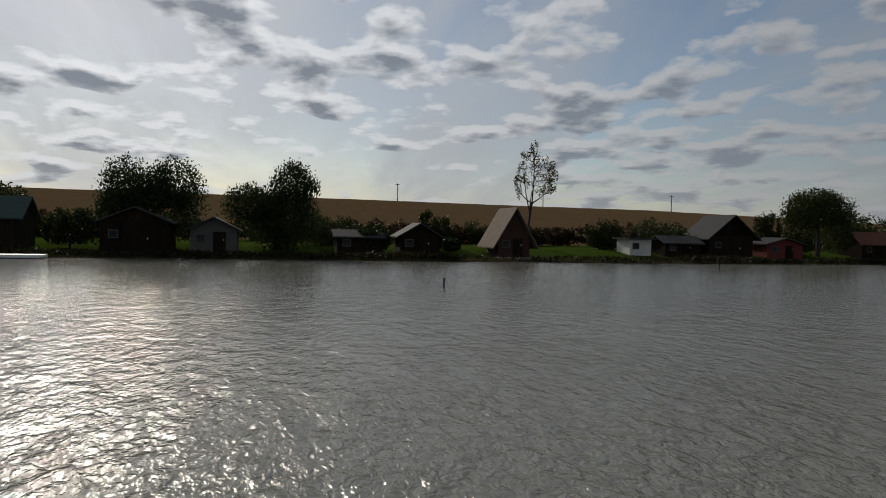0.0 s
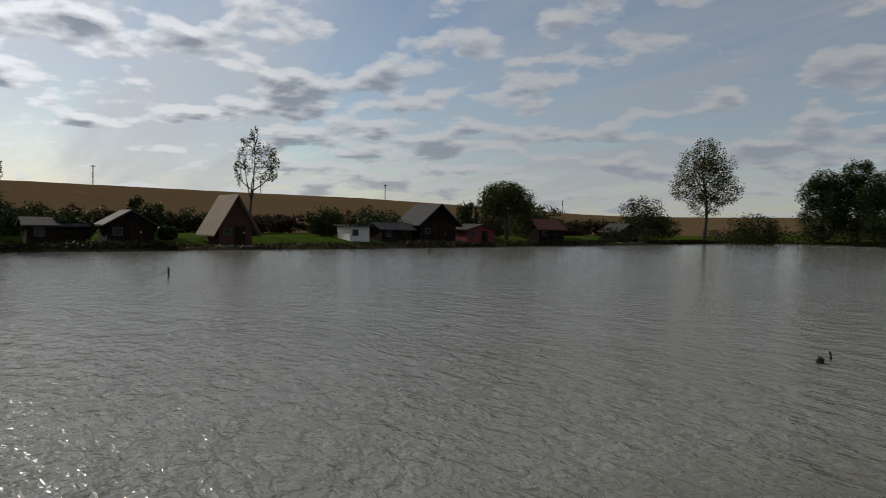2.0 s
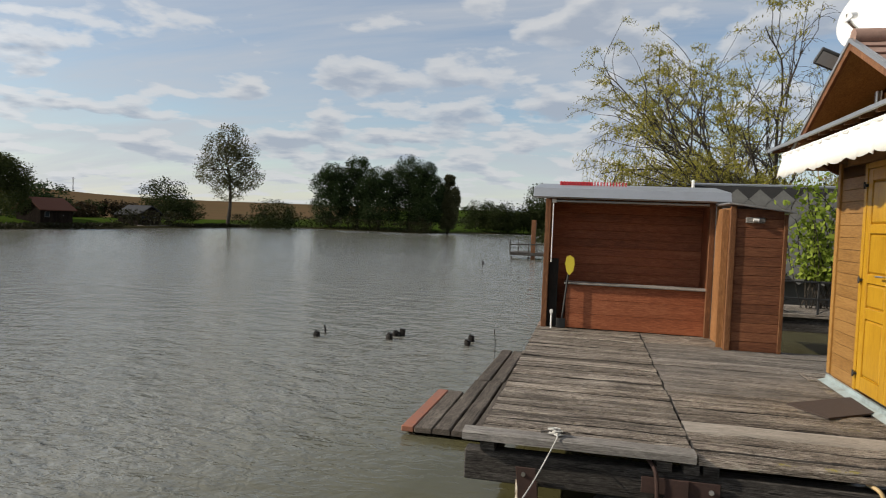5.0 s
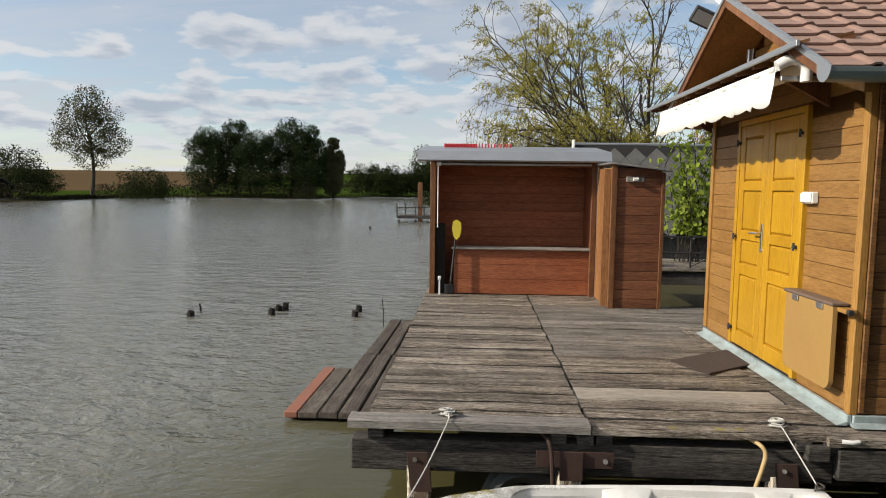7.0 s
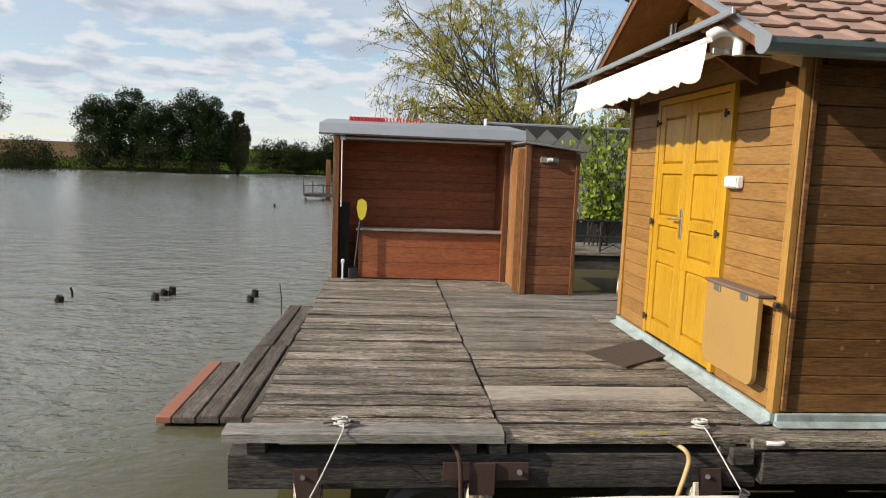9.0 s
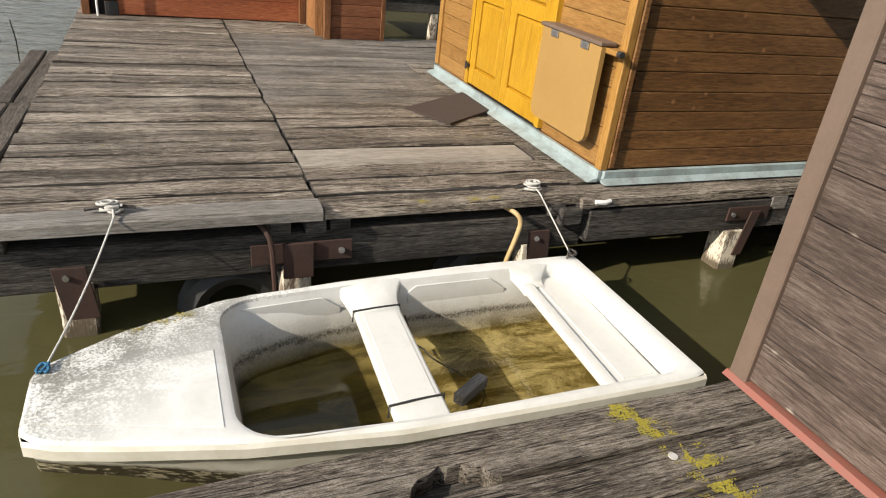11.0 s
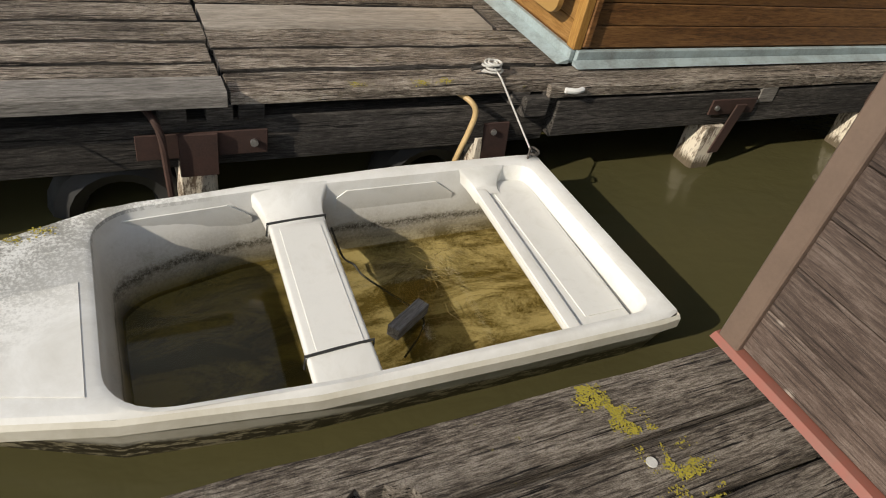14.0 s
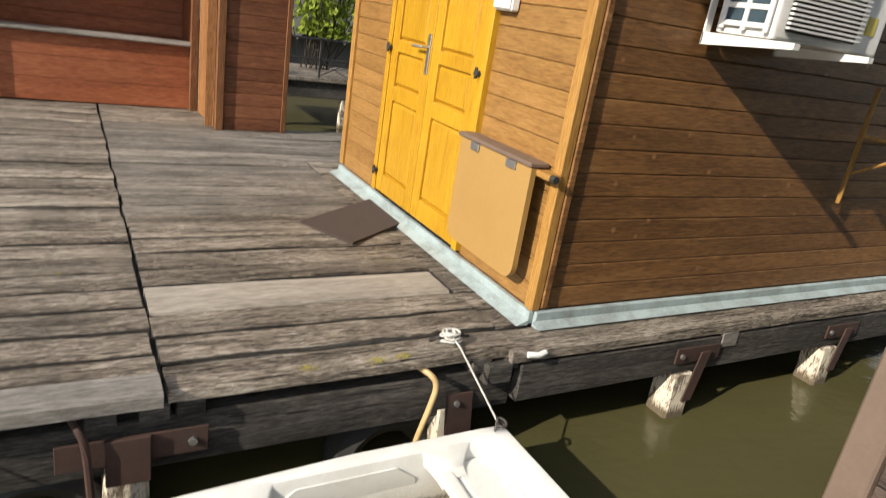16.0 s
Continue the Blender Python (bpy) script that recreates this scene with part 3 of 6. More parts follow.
# low side boards by the water
step = empty("side_landing", (-0.565, 1.48, -0.47), "low landing of dark weathered planks near the water", "landing", rz=-0.024)
for k in range(3):
    for j in range(2):
        me = plank_mesh("plank", 2.07, 0.168, 0.05, M_deck_y, 1, seed=90 + k * 2 + j, rough=0.006)
        piece("plank", me, step, (k * 0.178 + 0.012 * j, j * 2.085, 0.0))
for y in (0.25, 1.95, 3.8):
    part("bearer", box(-0.28 if y < 1 else 0.0, 0.45, y, y + 0.08, -0.13, -0.055, 0.004), M_beam, step)
    part("pile", box(0.06, 0.16, y - 0.01, y + 0.09, -1.3, -0.13, 0.006), M_beam, step)
edge_board = empty("painted_board", (-0.868, 1.48, -0.472), "wet grey board with a flaking orange stripe", "board", rz=-0.02)
part("board", box(0.125, 0.295, 0.0, 1.46, -0.055, 0.0, 0.008), M_deck_y, edge_board, "wet grey board")
part("stripe", box(0.0, 0.12, 0.0, 1.46, -0.055, 0.003, 0.008), M_orange, edge_board, "flaking orange painted board")

# ---------------- yellow cabin ----------------
cabin = empty("cabin", (3.23, 0.19, 0.0), "wooden cabin with amber front, dark brown side and tiled roof", "cabin")
XF, YS, YN, XE, ZB, ZT = 3.23, 0.19, 2.92, 7.6, 0.075, 2.12
RIDGE_Y, RIDGE_Z, EAVE_Y, EAVE_Z = 1.555, 3.08, -0.10, 2.235
D0, D1, DZ0, DZ1 = 0.99, 2.16, 0.09, 2.09


def cab(name, bm, mat, parent=None, label="", smooth=False):
    bm.transform(Matrix.Translation((-XF, -YS, 0)))
    return part(name, bm, mat, parent or cabin, label, smooth)


wall_f = cab("wall", box(XF + 0.02, XF + 0.12, YS + 0.02, D0, 0.02, ZT), M_side)
cab("wall", box(XF + 0.02, XF + 0.12, D1, YN - 0.02, 0.02, ZT), M_side)
cab("wall", box(XF + 0.02, XF + 0.12, D0, D1, DZ1, ZT), M_side)
wall_s = cab("wall", box(XF + 0.13, XE, YS + 0.02, YS + 0.12, 0.02, ZT + 0.1), M_side)
cab("wall", box(XF + 0.13, XE, YN - 0.12, YN - 0.02, 0.02, ZT + 0.1), M_side)
cab("wall", box(XE, XE + 0.1, YS + 0.02, YN - 0.02, 0.02, ZT + 0.1), M_side)
cab("floor", box(XF, XE, YS + 0.01, YN - 0.01, -0.05, 0.015), M_beam)
cab("ceiling_board", box(XF + 0.12, XE, YS + 0.12, YN - 0.12, ZT, ZT + 0.03), M_side)
gable = cab("gable", prism([(YS + 0.02, ZT), (YN - 0.02, ZT), (RIDGE_Y, RIDGE_Z - 0.12)], 0, XF + 0.02, XF + 0.10), M_side)


def board_mesh(length, h, mat, axis, seed):
    b = box(0, length, -0.018, 0, 0.0, h - 0.004, 0.0038) if axis == 0 else box(-0.018, 0, 0, length, 0.0, h - 0.003, 0.003)
    me = bpy.data.meshes.new("board")
    b.to_mesh(me)
    b.free()
    me.materials.append(mat)
    return me


PITCH = 0.116
bm_right, bm_left = board_mesh(D0 - 0.05 - YS, PITCH, M_front, 1, 0), board_mesh(YN - D1 - 0.05, PITCH, M_front, 1, 1)
side_boards = board_mesh(XE - XF, PITCH, M_side, 0, 2)
for i in range(18):
    z = ZB + i * PITCH
    if z < 2.06:
        piece("board", bm_right, cabin, (0.02, 0.0, z))
        piece("board", bm_left, cabin, (0.02, D1 + 0.05 - YS, z))
    piece("board", side_boards, cabin, (0.0, 0.02, z))
for i in range(9):
    z = ZB + (17 + i) * PITCH
    k = min(1.0, max(0.0, (z + 0.05 - ZT) / (RIDGE_Z - 0.1 - ZT)))
    y0, y1 = YS + (RIDGE_Y - YS) * k, YN - (YN - RIDGE_Y) * k
    if y1 - y0 > 0.1:
        piece("board", board_mesh(y1 - y0, PITCH, M_front, 1, 3), cabin, (0.02, y0 - YS, z))
cab("corner_trim", box(XF - 0.022, XF + 0.03, YS - 0.012, YS + 0.052, 0.072, 2.2, 0.005), M_trim, label="amber corner board")
cab("corner_trim", box(XF - 0.02, XF + 0.03, YN - 0.05, YN + 0.02, 0.085, 2.2, 0.005), M_trim, label="amber corner board")
cab("corner_trim", box(XF + 0.032, XF + 0.07, YS - 0.02, YS + 0.01, 0.085, 2.2, 0.005), M_side, label="dark corner board")
cab("flashing", box(XF - 0.03, XF + 0.0, YS - 0.01, YN, 0.002, 0.07, 0.004), M_flash, label="pale blue metal flashing")
cab("flashing", box(XF + 0.002, XE, YS - 0.03, YS + 0.0, 0.002, 0.072, 0.004), M_flash, label="pale blue metal flashing")
lip = prism([(XF - 0.10, 0.006), (XF - 0.035, 0.03), (XF - 0.035, 0.004)], 1, YS - 0.02, YN)
cab("flashing_lip", lip, M_flash)
lip = prism([(YS - 0.09, 0.008), (YS - 0.035, 0.03), (YS - 0.035, 0.006)], 0, XF - 0.02, XE)
cab("flashing_lip", lip, M_flash)

# double door
door = empty("double_door", (XF - 0.015, D0, DZ0), "closed yellow varnished double door with raised panels", "door")
LW = (D1 - D0) / 2


def dpart(name, bm, mat, parent=None, label="", smooth=False):
    return part(name, bm, mat, parent or door, label, smooth)


for y0, y1, z0, z1 in ((-0.055, 0.0, 0.0, 2.05), (D1 - D0, D1 - D0 + 0.055, 0.0, 2.05), (0.0, D1 - D0, 2.0, 2.05)):
    dpart("door_frame", box(-0.02, 0.06, y0, y1, z0, z1, 0.004), M_door)
for k in range(2):
    o = k * LW
    leaf = dpart("leaf", box(0.012, 0.045, o + 0.004, o + LW - 0.004, 0.01, 1.995, 0.003), M_door)
    for y0, y1, z0, z1 in ((0.004, 0.10, 0.01, 1.995), (LW - 0.10, LW - 0.004, 0.01, 1.995)):
        dpart("stile", box(-0.012, 0.014, o + y0, o + y1, z0, z1, 0.004), M_door, leaf)
    for z0, z1 in ((0.01, 0.14), (0.66, 0.76), (0.98, 1.06), (1.42, 1.50), (1.89, 1.995)):
        dpart("rail", box(-0.0115, 0.014, o + 0.10, o + LW - 0.10, z0, z1, 0.004), M_door, leaf)
    for z0, z1 in ((0.14, 0.66), (0.76, 0.98), (1.06, 1.42), (1.50, 1.89)):
        b = box(-0.008, 0.014, o + 0.125, o + LW - 0.125, z0 + 0.025, z1 - 0.025)
        for v in b.verts:
            if v.co.x > 0:
                v.co.y += 0.022 if v.co.y > o + LW / 2 else -0.022
                v.co.z += 0.022 if v.co.z > (z0 + z1) / 2 else -0.022
        dpart("panel", b, M_door, leaf)
    for z in (0.15, 1.0, 1.85):
        yy = 0.0 if k == 0 else D1 - D0
        dpart("hinge", box(-0.045, -0.012, yy - 0.02, yy + 0.02, z - 0.012, z + 0.012, 0.004), M_black, leaf)
        dpart("hinge_pin", tube([(-0.04, yy, z - 0.03), (-0.04, yy, z + 0.03)], 0.009, 8), M_black, leaf)
dpart("handle_plate", box(-0.02, -0.012, LW + 0.02, LW + 0.055, 0.90, 1.14, 0.003), M_steel, None, "brushed steel lever handle")
dpart("handle", tube([(-0.02, LW + 0.037, 1.06), (-0.065, LW + 0.037, 1.06), (-0.068, LW + 0.05, 1.06), (-0.066, LW + 0.16, 1.055)], 0.009, 8), M_steel, None, "brushed steel lever handle", True)

outlet = empty("switch_box", (XF, 0.87, 1.42), "white double weatherproof switch box on the wall", "switch")
part("case", box(-0.05, 0.0, -0.10, 0.06, 0.0, 0.085, 0.008), M_white, outlet)
part("cover", box(-0.06, -0.048, -0.095, -0.025, 0.008, 0.078, 0.005), M_white, outlet)
part("cover", box(-0.06, -0.048, -0.015, 0.055, 0.008, 0.078, 0.005), M_white, outlet)

# folding table
table = empty("folding_table", (3.12, 0.28, 0.2), "ochre folding wall table with rounded corners, hung down", "table")
b = box(0, 0.03, 0, 0.66, 0.0, 0.56)
corner = [e for e in b.edges if abs(e.verts[0].co.x - e.verts[1].co.x) > 0.01 and e.verts[0].co.z < 0.1]
bmesh.ops.bevel(b, geom=corner, offset=0.07, segments=6, affect="EDGES", profile=0.5)
part("tabletop", b, M_flap, table)
part("hinge_rail", box(-0.01, 0.10, 0.0, 0.68, 0.562, 0.585, 0.005), M_hutpost, table, "grey weathered hinge rail")
part("hinge", box(-0.012, -0.001, 0.12, 0.20, 0.52, 0.56, 0.003), M_steel, table)
part("hinge", box(-0.012, -0.001, 0.46, 0.54, 0.52, 0.56, 0.003), M_steel, table)
part("support_arm", box(0.02, 0.095, -0.11, -0.005, 0.53, 0.56, 0.005), M_trim, table)
part("arm_knob", tube([(0.04, -0.14, 0.545), (0.04, -0.105, 0.545)], 0.018, 8), M_black, table)

# roof
X0R = 2.80
run, rise = RIDGE_Y - EAVE_Y, RIDGE_Z - EAVE_Z
slope = math.atan2(rise, run)
slab = cab("roof", prism([(EAVE_Y, EAVE_Z - 0.03), (RIDGE_Y, RIDGE_Z - 0.03), (2 * RIDGE_Y - EAVE_Y, EAVE_Z - 0.03), (2 * RIDGE_Y - EAVE_Y, EAVE_Z - 0.06), (RIDGE_Y, RIDGE_Z - 0.06), (EAVE_Y, EAVE_Z - 0.06)], 0, X0R + 0.01, XE + 0.3), M_side, None, "red-brown tiled gable roof")


def tile_mesh(w, l):
    me = bpy.data.meshes.new("tile")
    prof = [(0.0, 0.010), (0.04, 0.0), (0.30, 0.001), (0.62, 0.0), (0.78, 0.003), (0.87, 0.016), (0.97, 0.019), (1.04, 0.010)]
    v, f = [], []
    for t, lift in ((0.0, 0.022), (1.0, 0.0)):
        for x, z in prof:
            v.append((x * w, t * l, z + lift))
    n = len(prof)
    for x, z in prof:
        v.append((x * w, 0.0, z + 0.008))
    for i in range(n - 1):
        f.append((i, i + 1, n + i + 1, n + i))
        f.append((2 * n + i, 2 * n + i + 1, i + 1, i))
    me.from_pydata(v, [], f)
    me.materials.append(M_tile)
    return me


TW, TL = 0.29, 0.235
tm = tile_mesh(TW, TL * 1.12)
length = math.hypot(run, rise)
for i in range(17):
    for j in range(int(length / TL) + 1):
        y, z = EAVE_Y + math.cos(slope) * TL * j, EAVE_Z + math.sin(slope) * TL * j
        piece("tile", tm, slab, (X0R + i * TW - XF + rng.uniform(-0.003, 0.003), y - YS, z - 0.02), (slope, 0, 0))
cab("ridge_cap", tube([(X0R, RIDGE_Y, RIDGE_Z + 0.02), (XE + 0.3, RIDGE_Y, RIDGE_Z + 0.02)], 0.07, 10), M_tile, None, "", True)
for s in (-1, 1):
    yy = [RIDGE_Y + s * v for v in (0.0, run)]
    for top, low, face, mat in ((0.014, -0.022, 0.03, M_zinc), (-0.024, -0.085, 0.018, M_redwood_v)):
        o = [(yy[0], RIDGE_Z + top), (yy[1], EAVE_Z + top), (yy[1], EAVE_Z + low), (yy[0], RIDGE_Z + low)]
        cab("verge_trim" if mat is M_zinc else "verge_board", prism(o, 0, X0R - face, X0R + 0.008), mat, None, "grey metal verge edge" if mat is M_zinc else "")
    cab("soffit", prism([(yy[0], RIDGE_Z - 0.064), (yy[1], EAVE_Z - 0.064), (yy[1], EAVE_Z - 0.078), (yy[0], RIDGE_Z - 0.078)], 0, X0R + 0.01, XF), M_front)
b = bmesh.new()
prof = [(EAVE_Y - 0.075 + 0.075 * math.cos(a), EAVE_Z - 0.035 + 0.075 * math.sin(a)) for a in np.linspace(math.pi, 2 * math.pi, 10)]
inner = [(EAVE_Y - 0.075 + 0.068 * math.cos(a), EAVE_Z - 0.033 + 0.068 * math.sin(a)) for a in np.linspace(2 * math.pi, math.pi, 10)]
prism(prof + inner, 0, X0R - 0.06, XE + 0.3, b)
gut = cab("gutter", b, M_gutter, None, "grey-green half-round metal gutter", False)
cab("end_cap", prism([(EAVE_Y - 0.075 + 0.08 * math.cos(a), EAVE_Z - 0.03 + 0.08 * math.sin(a)) for a in np.linspace(math.pi, 2 * math.pi, 10)] + [(EAVE_Y + 0.01, EAVE_Z + 0.06)], 0, X0R - 0.065, X0R - 0.058), M_zinc, None, "grey metal gutter end")
for x in (3.9, 5.4):
    cab("gutter_hook", box(x, x + 0.03, EAVE_Y - 0.158, EAVE_Y + 0.02, EAVE_Z - 0.02, EAVE_Z + 0.0, 0.002), M_gutter)
    cab("gutter_band", prism([(EAVE_Y - 0.075 + 0.079 * math.cos(a), EAVE_Z - 0.035 + 0.079 * math.sin(a)) for a in np.linspace(math.pi, 2 * math.pi, 10)] + [(EAVE_Y - 0.075 + 0.074 * math.cos(a), EAVE_Z - 0.035 + 0.074 * math.sin(a)) for a in np.linspace(2 * math.pi, math.pi, 10)], 0, x, x + 0.03), M_gutter)
for x in np.arange(3.02, 7.6, 0.75):
    cab("rafter", prism([(EAVE_Y + 0.02, EAVE_Z - 0.066), (YS + 0.02, EAVE_Z - 0.066 + 0.245 * rise / run), (YS + 0.02, EAVE_Z - 0.16 + 0.2 * rise / run), (EAVE_Y + 0.02, EAVE_Z - 0.15)], 0, x, x + 0.06), M_trim)

# pent canopy over the awning
canopy = empty("pent_canopy", (3.23, 0.12, 2.40), "narrow lean-to canopy of dark boards with a metal edge", "canopy")
CY = 3.55
part("roof_sheet", prism([(0.0, 0.14), (-0.5, 0.0), (-0.5, 0.018), (0.0, 0.158)], 1, 0.34, CY), M_side, canopy)
part("corner_sheet", prism([(-0.44, 0.017), (-0.5, 0.0), (-0.5, 0.018), (-0.44, 0.035)], 1, 0.0, 0.337), M_side, canopy)
part("edge_trim", box(-0.525, -0.502, -0.01, CY + 0.01, -0.012, 0.024, 0.003), M_zinc, canopy, "grey metal edge trim")
part("end_board", prism([(0.0, 0.135), (-0.49, -0.004), (-0.49, -0.03), (0.0, 0.02)], 1, 0.315, 0.338), M_redwood_v, canopy)
for k in range(11):
    y = 0.40 + k * (CY - 0.48) / 10
    part("rafter", prism([(0.0, 0.138), (-0.49, -0.001), (-0.49, -0.03), (0.0, 0.06)], 1, y - 0.02, y + 0.02), M_redwood_v, canopy)
for y in (0.6, 2.9):
    part("bracket", prism([(0.0, -0.02), (-0.42, -0.03), (-0.42, -0.07), (0.0, -0.30)], 1, y - 0.02, y + 0.02), M_redwood_v, canopy)

awning = empty("awning", (3.05, 0.40, 2.3), "rolled white striped awning with a scalloped valance", "awning")
AY = 2.68
part("roller", tube([(-0.12, 0.0, 0.02), (-0.12, AY, 0.02)], 0.055, 12), M_cream, awning, "rolled striped cloth", True)
part("front_bar", tube([(-0.33, 0.0, 0.0), (-0.33, AY, 0.0)], 0.02, 8), M_white, awning, "white front bar", True)
b = bmesh.new()
cols = 90
top = [b.verts.new((-0.335 + 0.012 * math.sin(i * 0.9), AY * i / cols, 0.01)) for i in range(cols + 1)]
mid = [b.verts.new((-0.36 + 0.02 * math.sin(i * 0.63 + 1), AY * i / cols, -0.10)) for i in range(cols + 1)]
low = [b.verts.new((-0.385 + 0.02 * math.sin(i * 0.63 + 1), AY * i / cols + 0.05 * (i / cols - 0.3), -0.225 - 0.025 * abs(math.sin(i * math.pi / 6)))) for i in range(cols + 1)]
for i in range(cols):
    b.faces.new((top[i], top[i + 1], mid[i + 1], mid[i]))
    b.faces.new((mid[i], mid[i + 1], low[i + 1], low[i]))
val = part("valance", b, M_cream, awning, "off-white scalloped valance", True)
val.modifiers.new("cloth", "SOLIDIFY").thickness = 0.003
b = bmesh.new()
up = [b.verts.new((-0.12, AY * i / 30, 0.075)) for i in range(31)]
dn = [b.verts.new((-0.333, AY * i / 30, 0.018)) for i in range(31)]
for i in range(30):
    b.faces.new((up[i], up[i + 1], dn[i + 1], dn[i]))
M_stripe, n = material("striped_awning_cloth")
tc = n.add("ShaderNodeTexCoord").outputs["Object"]
st = n.add("ShaderNodeTexWave", Vector=tc, Scale=4.0, bands_direction="Y")
finish(n, n.mix(n.ramp(st.outputs[1], (0.45, (0, 0, 0)), (0.55, (1, 1, 1))), (0.75, 0.72, 0.6), (0.42, 0.36, 0.22)), 0.85)
cl = part("cloth", b, M_stripe, awning, "cream and tan striped cloth")
cl.modifiers.new("cloth", "SOLIDIFY").thickness = 0.003
part("end_bracket", tube(bend([(-0.34, -0.03, 0.01), (-0.28, -0.04, 0.045), (-0.21, -0.05, 0.045), (-0.165, -0.05, 0.0), (-0.16, -0.05, -0.09)]), 0.036, 10), M_white, awning, "grey curved end cover", True)
part("arm", box(-0.30, 0.15, -0.012, 0.02, -0.08, -0.045, 0.004), M_zinc, awning)
part("end_bracket", tube([(-0.30, AY + 0.03, 0.0), (-0.22, AY + 0.03, 0.04), (-0.10, AY + 0.03, 0.02), (-0.08, AY + 0.03, -0.08)], 0.034, 10), M_white, awning, "", True)
part("arm", box(-0.30, 0.15, AY - 0.02, AY + 0.012, -0.08, -0.045, 0.004), M_zinc, awning)
part("pull_cord", tube(bend([(-0.32, 1.55, -0.02), (-0.325, 1.56, -0.25), (-0.31, 1.54, -0.33), (-0.27, 1.52, -0.32)]), 0.004, 5), M_trim, awning)

# satellite dish and flood light on the gable
dish = empty("satellite_dish", (3.19, 2.05, 2.6), "white satellite dish on a steel mast", "satellite dish")
part("mast", tube([(0.0, 0.0, -0.08), (0.0, 0.0, 0.72)], 0.022, 10), M_steel, dish, "galvanised mast", True)
b = bmesh.new()
rings = []
for i in range(9):
    r = 0.36 * i / 8
    ringv = [b.verts.new((r * math.cos(a) * 0.92, r * math.sin(a), 0.55 * r * r)) for a in (2 * math.pi * k / 32 for k in range(32))] if i else [b.verts.new((0, 0, 0))]
    rings.append(ringv)
for k in range(32):
    b.faces.new((rings[0][0], rings[1][k], rings[1][(k + 1) % 32]))
for r0, r1 in zip(rings[1:], rings[2:]):
    for k in range(32):
        b.faces.new((r0[k], r1[k], r1[(k + 1) % 32], r0[(k + 1) % 32]))
face = Vector((-0.70, -0.62, 0.36)).normalized().to_track_quat("Z", "Y").to_matrix().to_4x4()
b.transform(Matrix.Translation((-0.03, -0.03, 0.80)) @ face)
refl = part("reflector", b, M_white, dish, "white painted reflector", True)
refl.modifiers.new("sheet", "SOLIDIFY").thickness = 0.008
tip = Vector((-0.03, -0.03, 0.80)) + Vector((-0.70, -0.62, 0.36)).normalized() * 0.36 + Vector((-0.05, 0.05, -0.22))
low_p = Vector((-0.03, -0.03, 0.80)) + Vector((0.05, 0.05, -0.30))
part("arm", tube([low_p, tip], 0.016, 8), M_steel, dish)
part("receiver", tube([tip, tip + Vector((0.0, 0.0, 0.05)), tip + Vector((0.06, 0.05, 0.07))], 0.028, 10), M_white, dish, "", True)
part("cable", tube([(0.02, 0.0, 0.70), (0.05, -0.01, 0.55), (0.03, -0.02, 0.3), (0.02, -0.02, 0.0)], 0.006, 6), M_white, dish)

flood = empty("flood_light", (3.08, 2.60, 3.08), "black rectangular flood light with sensor on a bracket", "flood light")
b = box(-0.135, 0.135, -0.028, 0.028, -0.082, 0.082, 0.01)
n_out = Vector((-0.25, -0.82, -0.50)).normalized()
along = Vector((0.90, -0.02, -0.42))
along = (along - n_out * along.dot(n_out)).normalized()
tilt = Matrix.Translation((-0.10, 0.03, 0.09)) @ Matrix((along, -n_out, along.cross(-n_out))).transposed().to_4x4()
b.transform(tilt)
part("housing", b, M_black, flood)
b = box(-0.112, 0.08, -0.032, -0.0285, -0.06, 0.06)
b.transform(tilt)
part("glass", b, M_zinc, flood, "pale grey glass front")
part("bracket", tube([(-0.06, 0.06, 0.10), (0.04, 0.02, 0.08), (0.22, -0.30, 0.02)], 0.014, 6), M_black, flood)
part("cable", tube(bend([(0.0, 0.0, 0.04), (0.05, -0.06, -0.12), (0.10, -0.12, -0.28), (0.19, -0.16, -0.40)]), 0.008, 6), M_white, flood, "white cable")

# outdoor air-conditioning unit on brackets
ac = empty("air_conditioner", (3.84, 0.17, 1.42), "white outdoor air-conditioning unit on wall brackets", "air conditioner")
part("casing", box(0.02, 0.80, -0.36, -0.36 + 0.30, 0.05, 0.60, 0.014, seg=2), M_white, ac)
part("coil", box(0.004, 0.03, -0.33, -0.10, 0.10, 0.56), plain("blue_coil_fins", (0.06, 0.10, 0.13), 0.5, 0.5, (0.03, 0.04, 0.05), 0.5, 40.0), ac, "dark blue coil fins")
for k in range(7):
    part("guard_bar", box(-0.004, 0.012, -0.34, -0.09, 0.085 + k * 0.075, 0.107 + k * 0.075, 0.003), M_white, ac)
for k in range(3):
    part("guard_bar", box(-0.006, 0.010, -0.345 + k * 0.115, -0.323 + k * 0.115, 0.07, 0.58, 0.003), M_white, ac)
b = box(0.08, 0.58, -0.375, -0.362, 0.09, 0.56, 0.004)
part("grille_back", b, M_black, ac)
for k in range(24):
    part("louvre", box(0.07, 0.59, -0.392, -0.374, 0.10 + k * 0.0192, 0.108 + k * 0.0192), M_white, ac)
part("sticker", box(0.65, 0.72, -0.364, -0.3605, 0.14, 0.22), M_yellow, ac, "small yellow energy sticker")
for x in (0.03, 0.57):
    part("bracket", prism([(0.0, 0.045), (-0.48, 0.045), (-0.48, 0.02), (0.0, -0.01)], 0, x - 0.02, x + 0.02), M_white, ac, "white steel bracket arm")
    part("bracket", box(x - 0.02, x + 0.02, -0.012, 0.0, -0.01, 0.40, 0.002), M_white, ac, "white steel bracket upright")

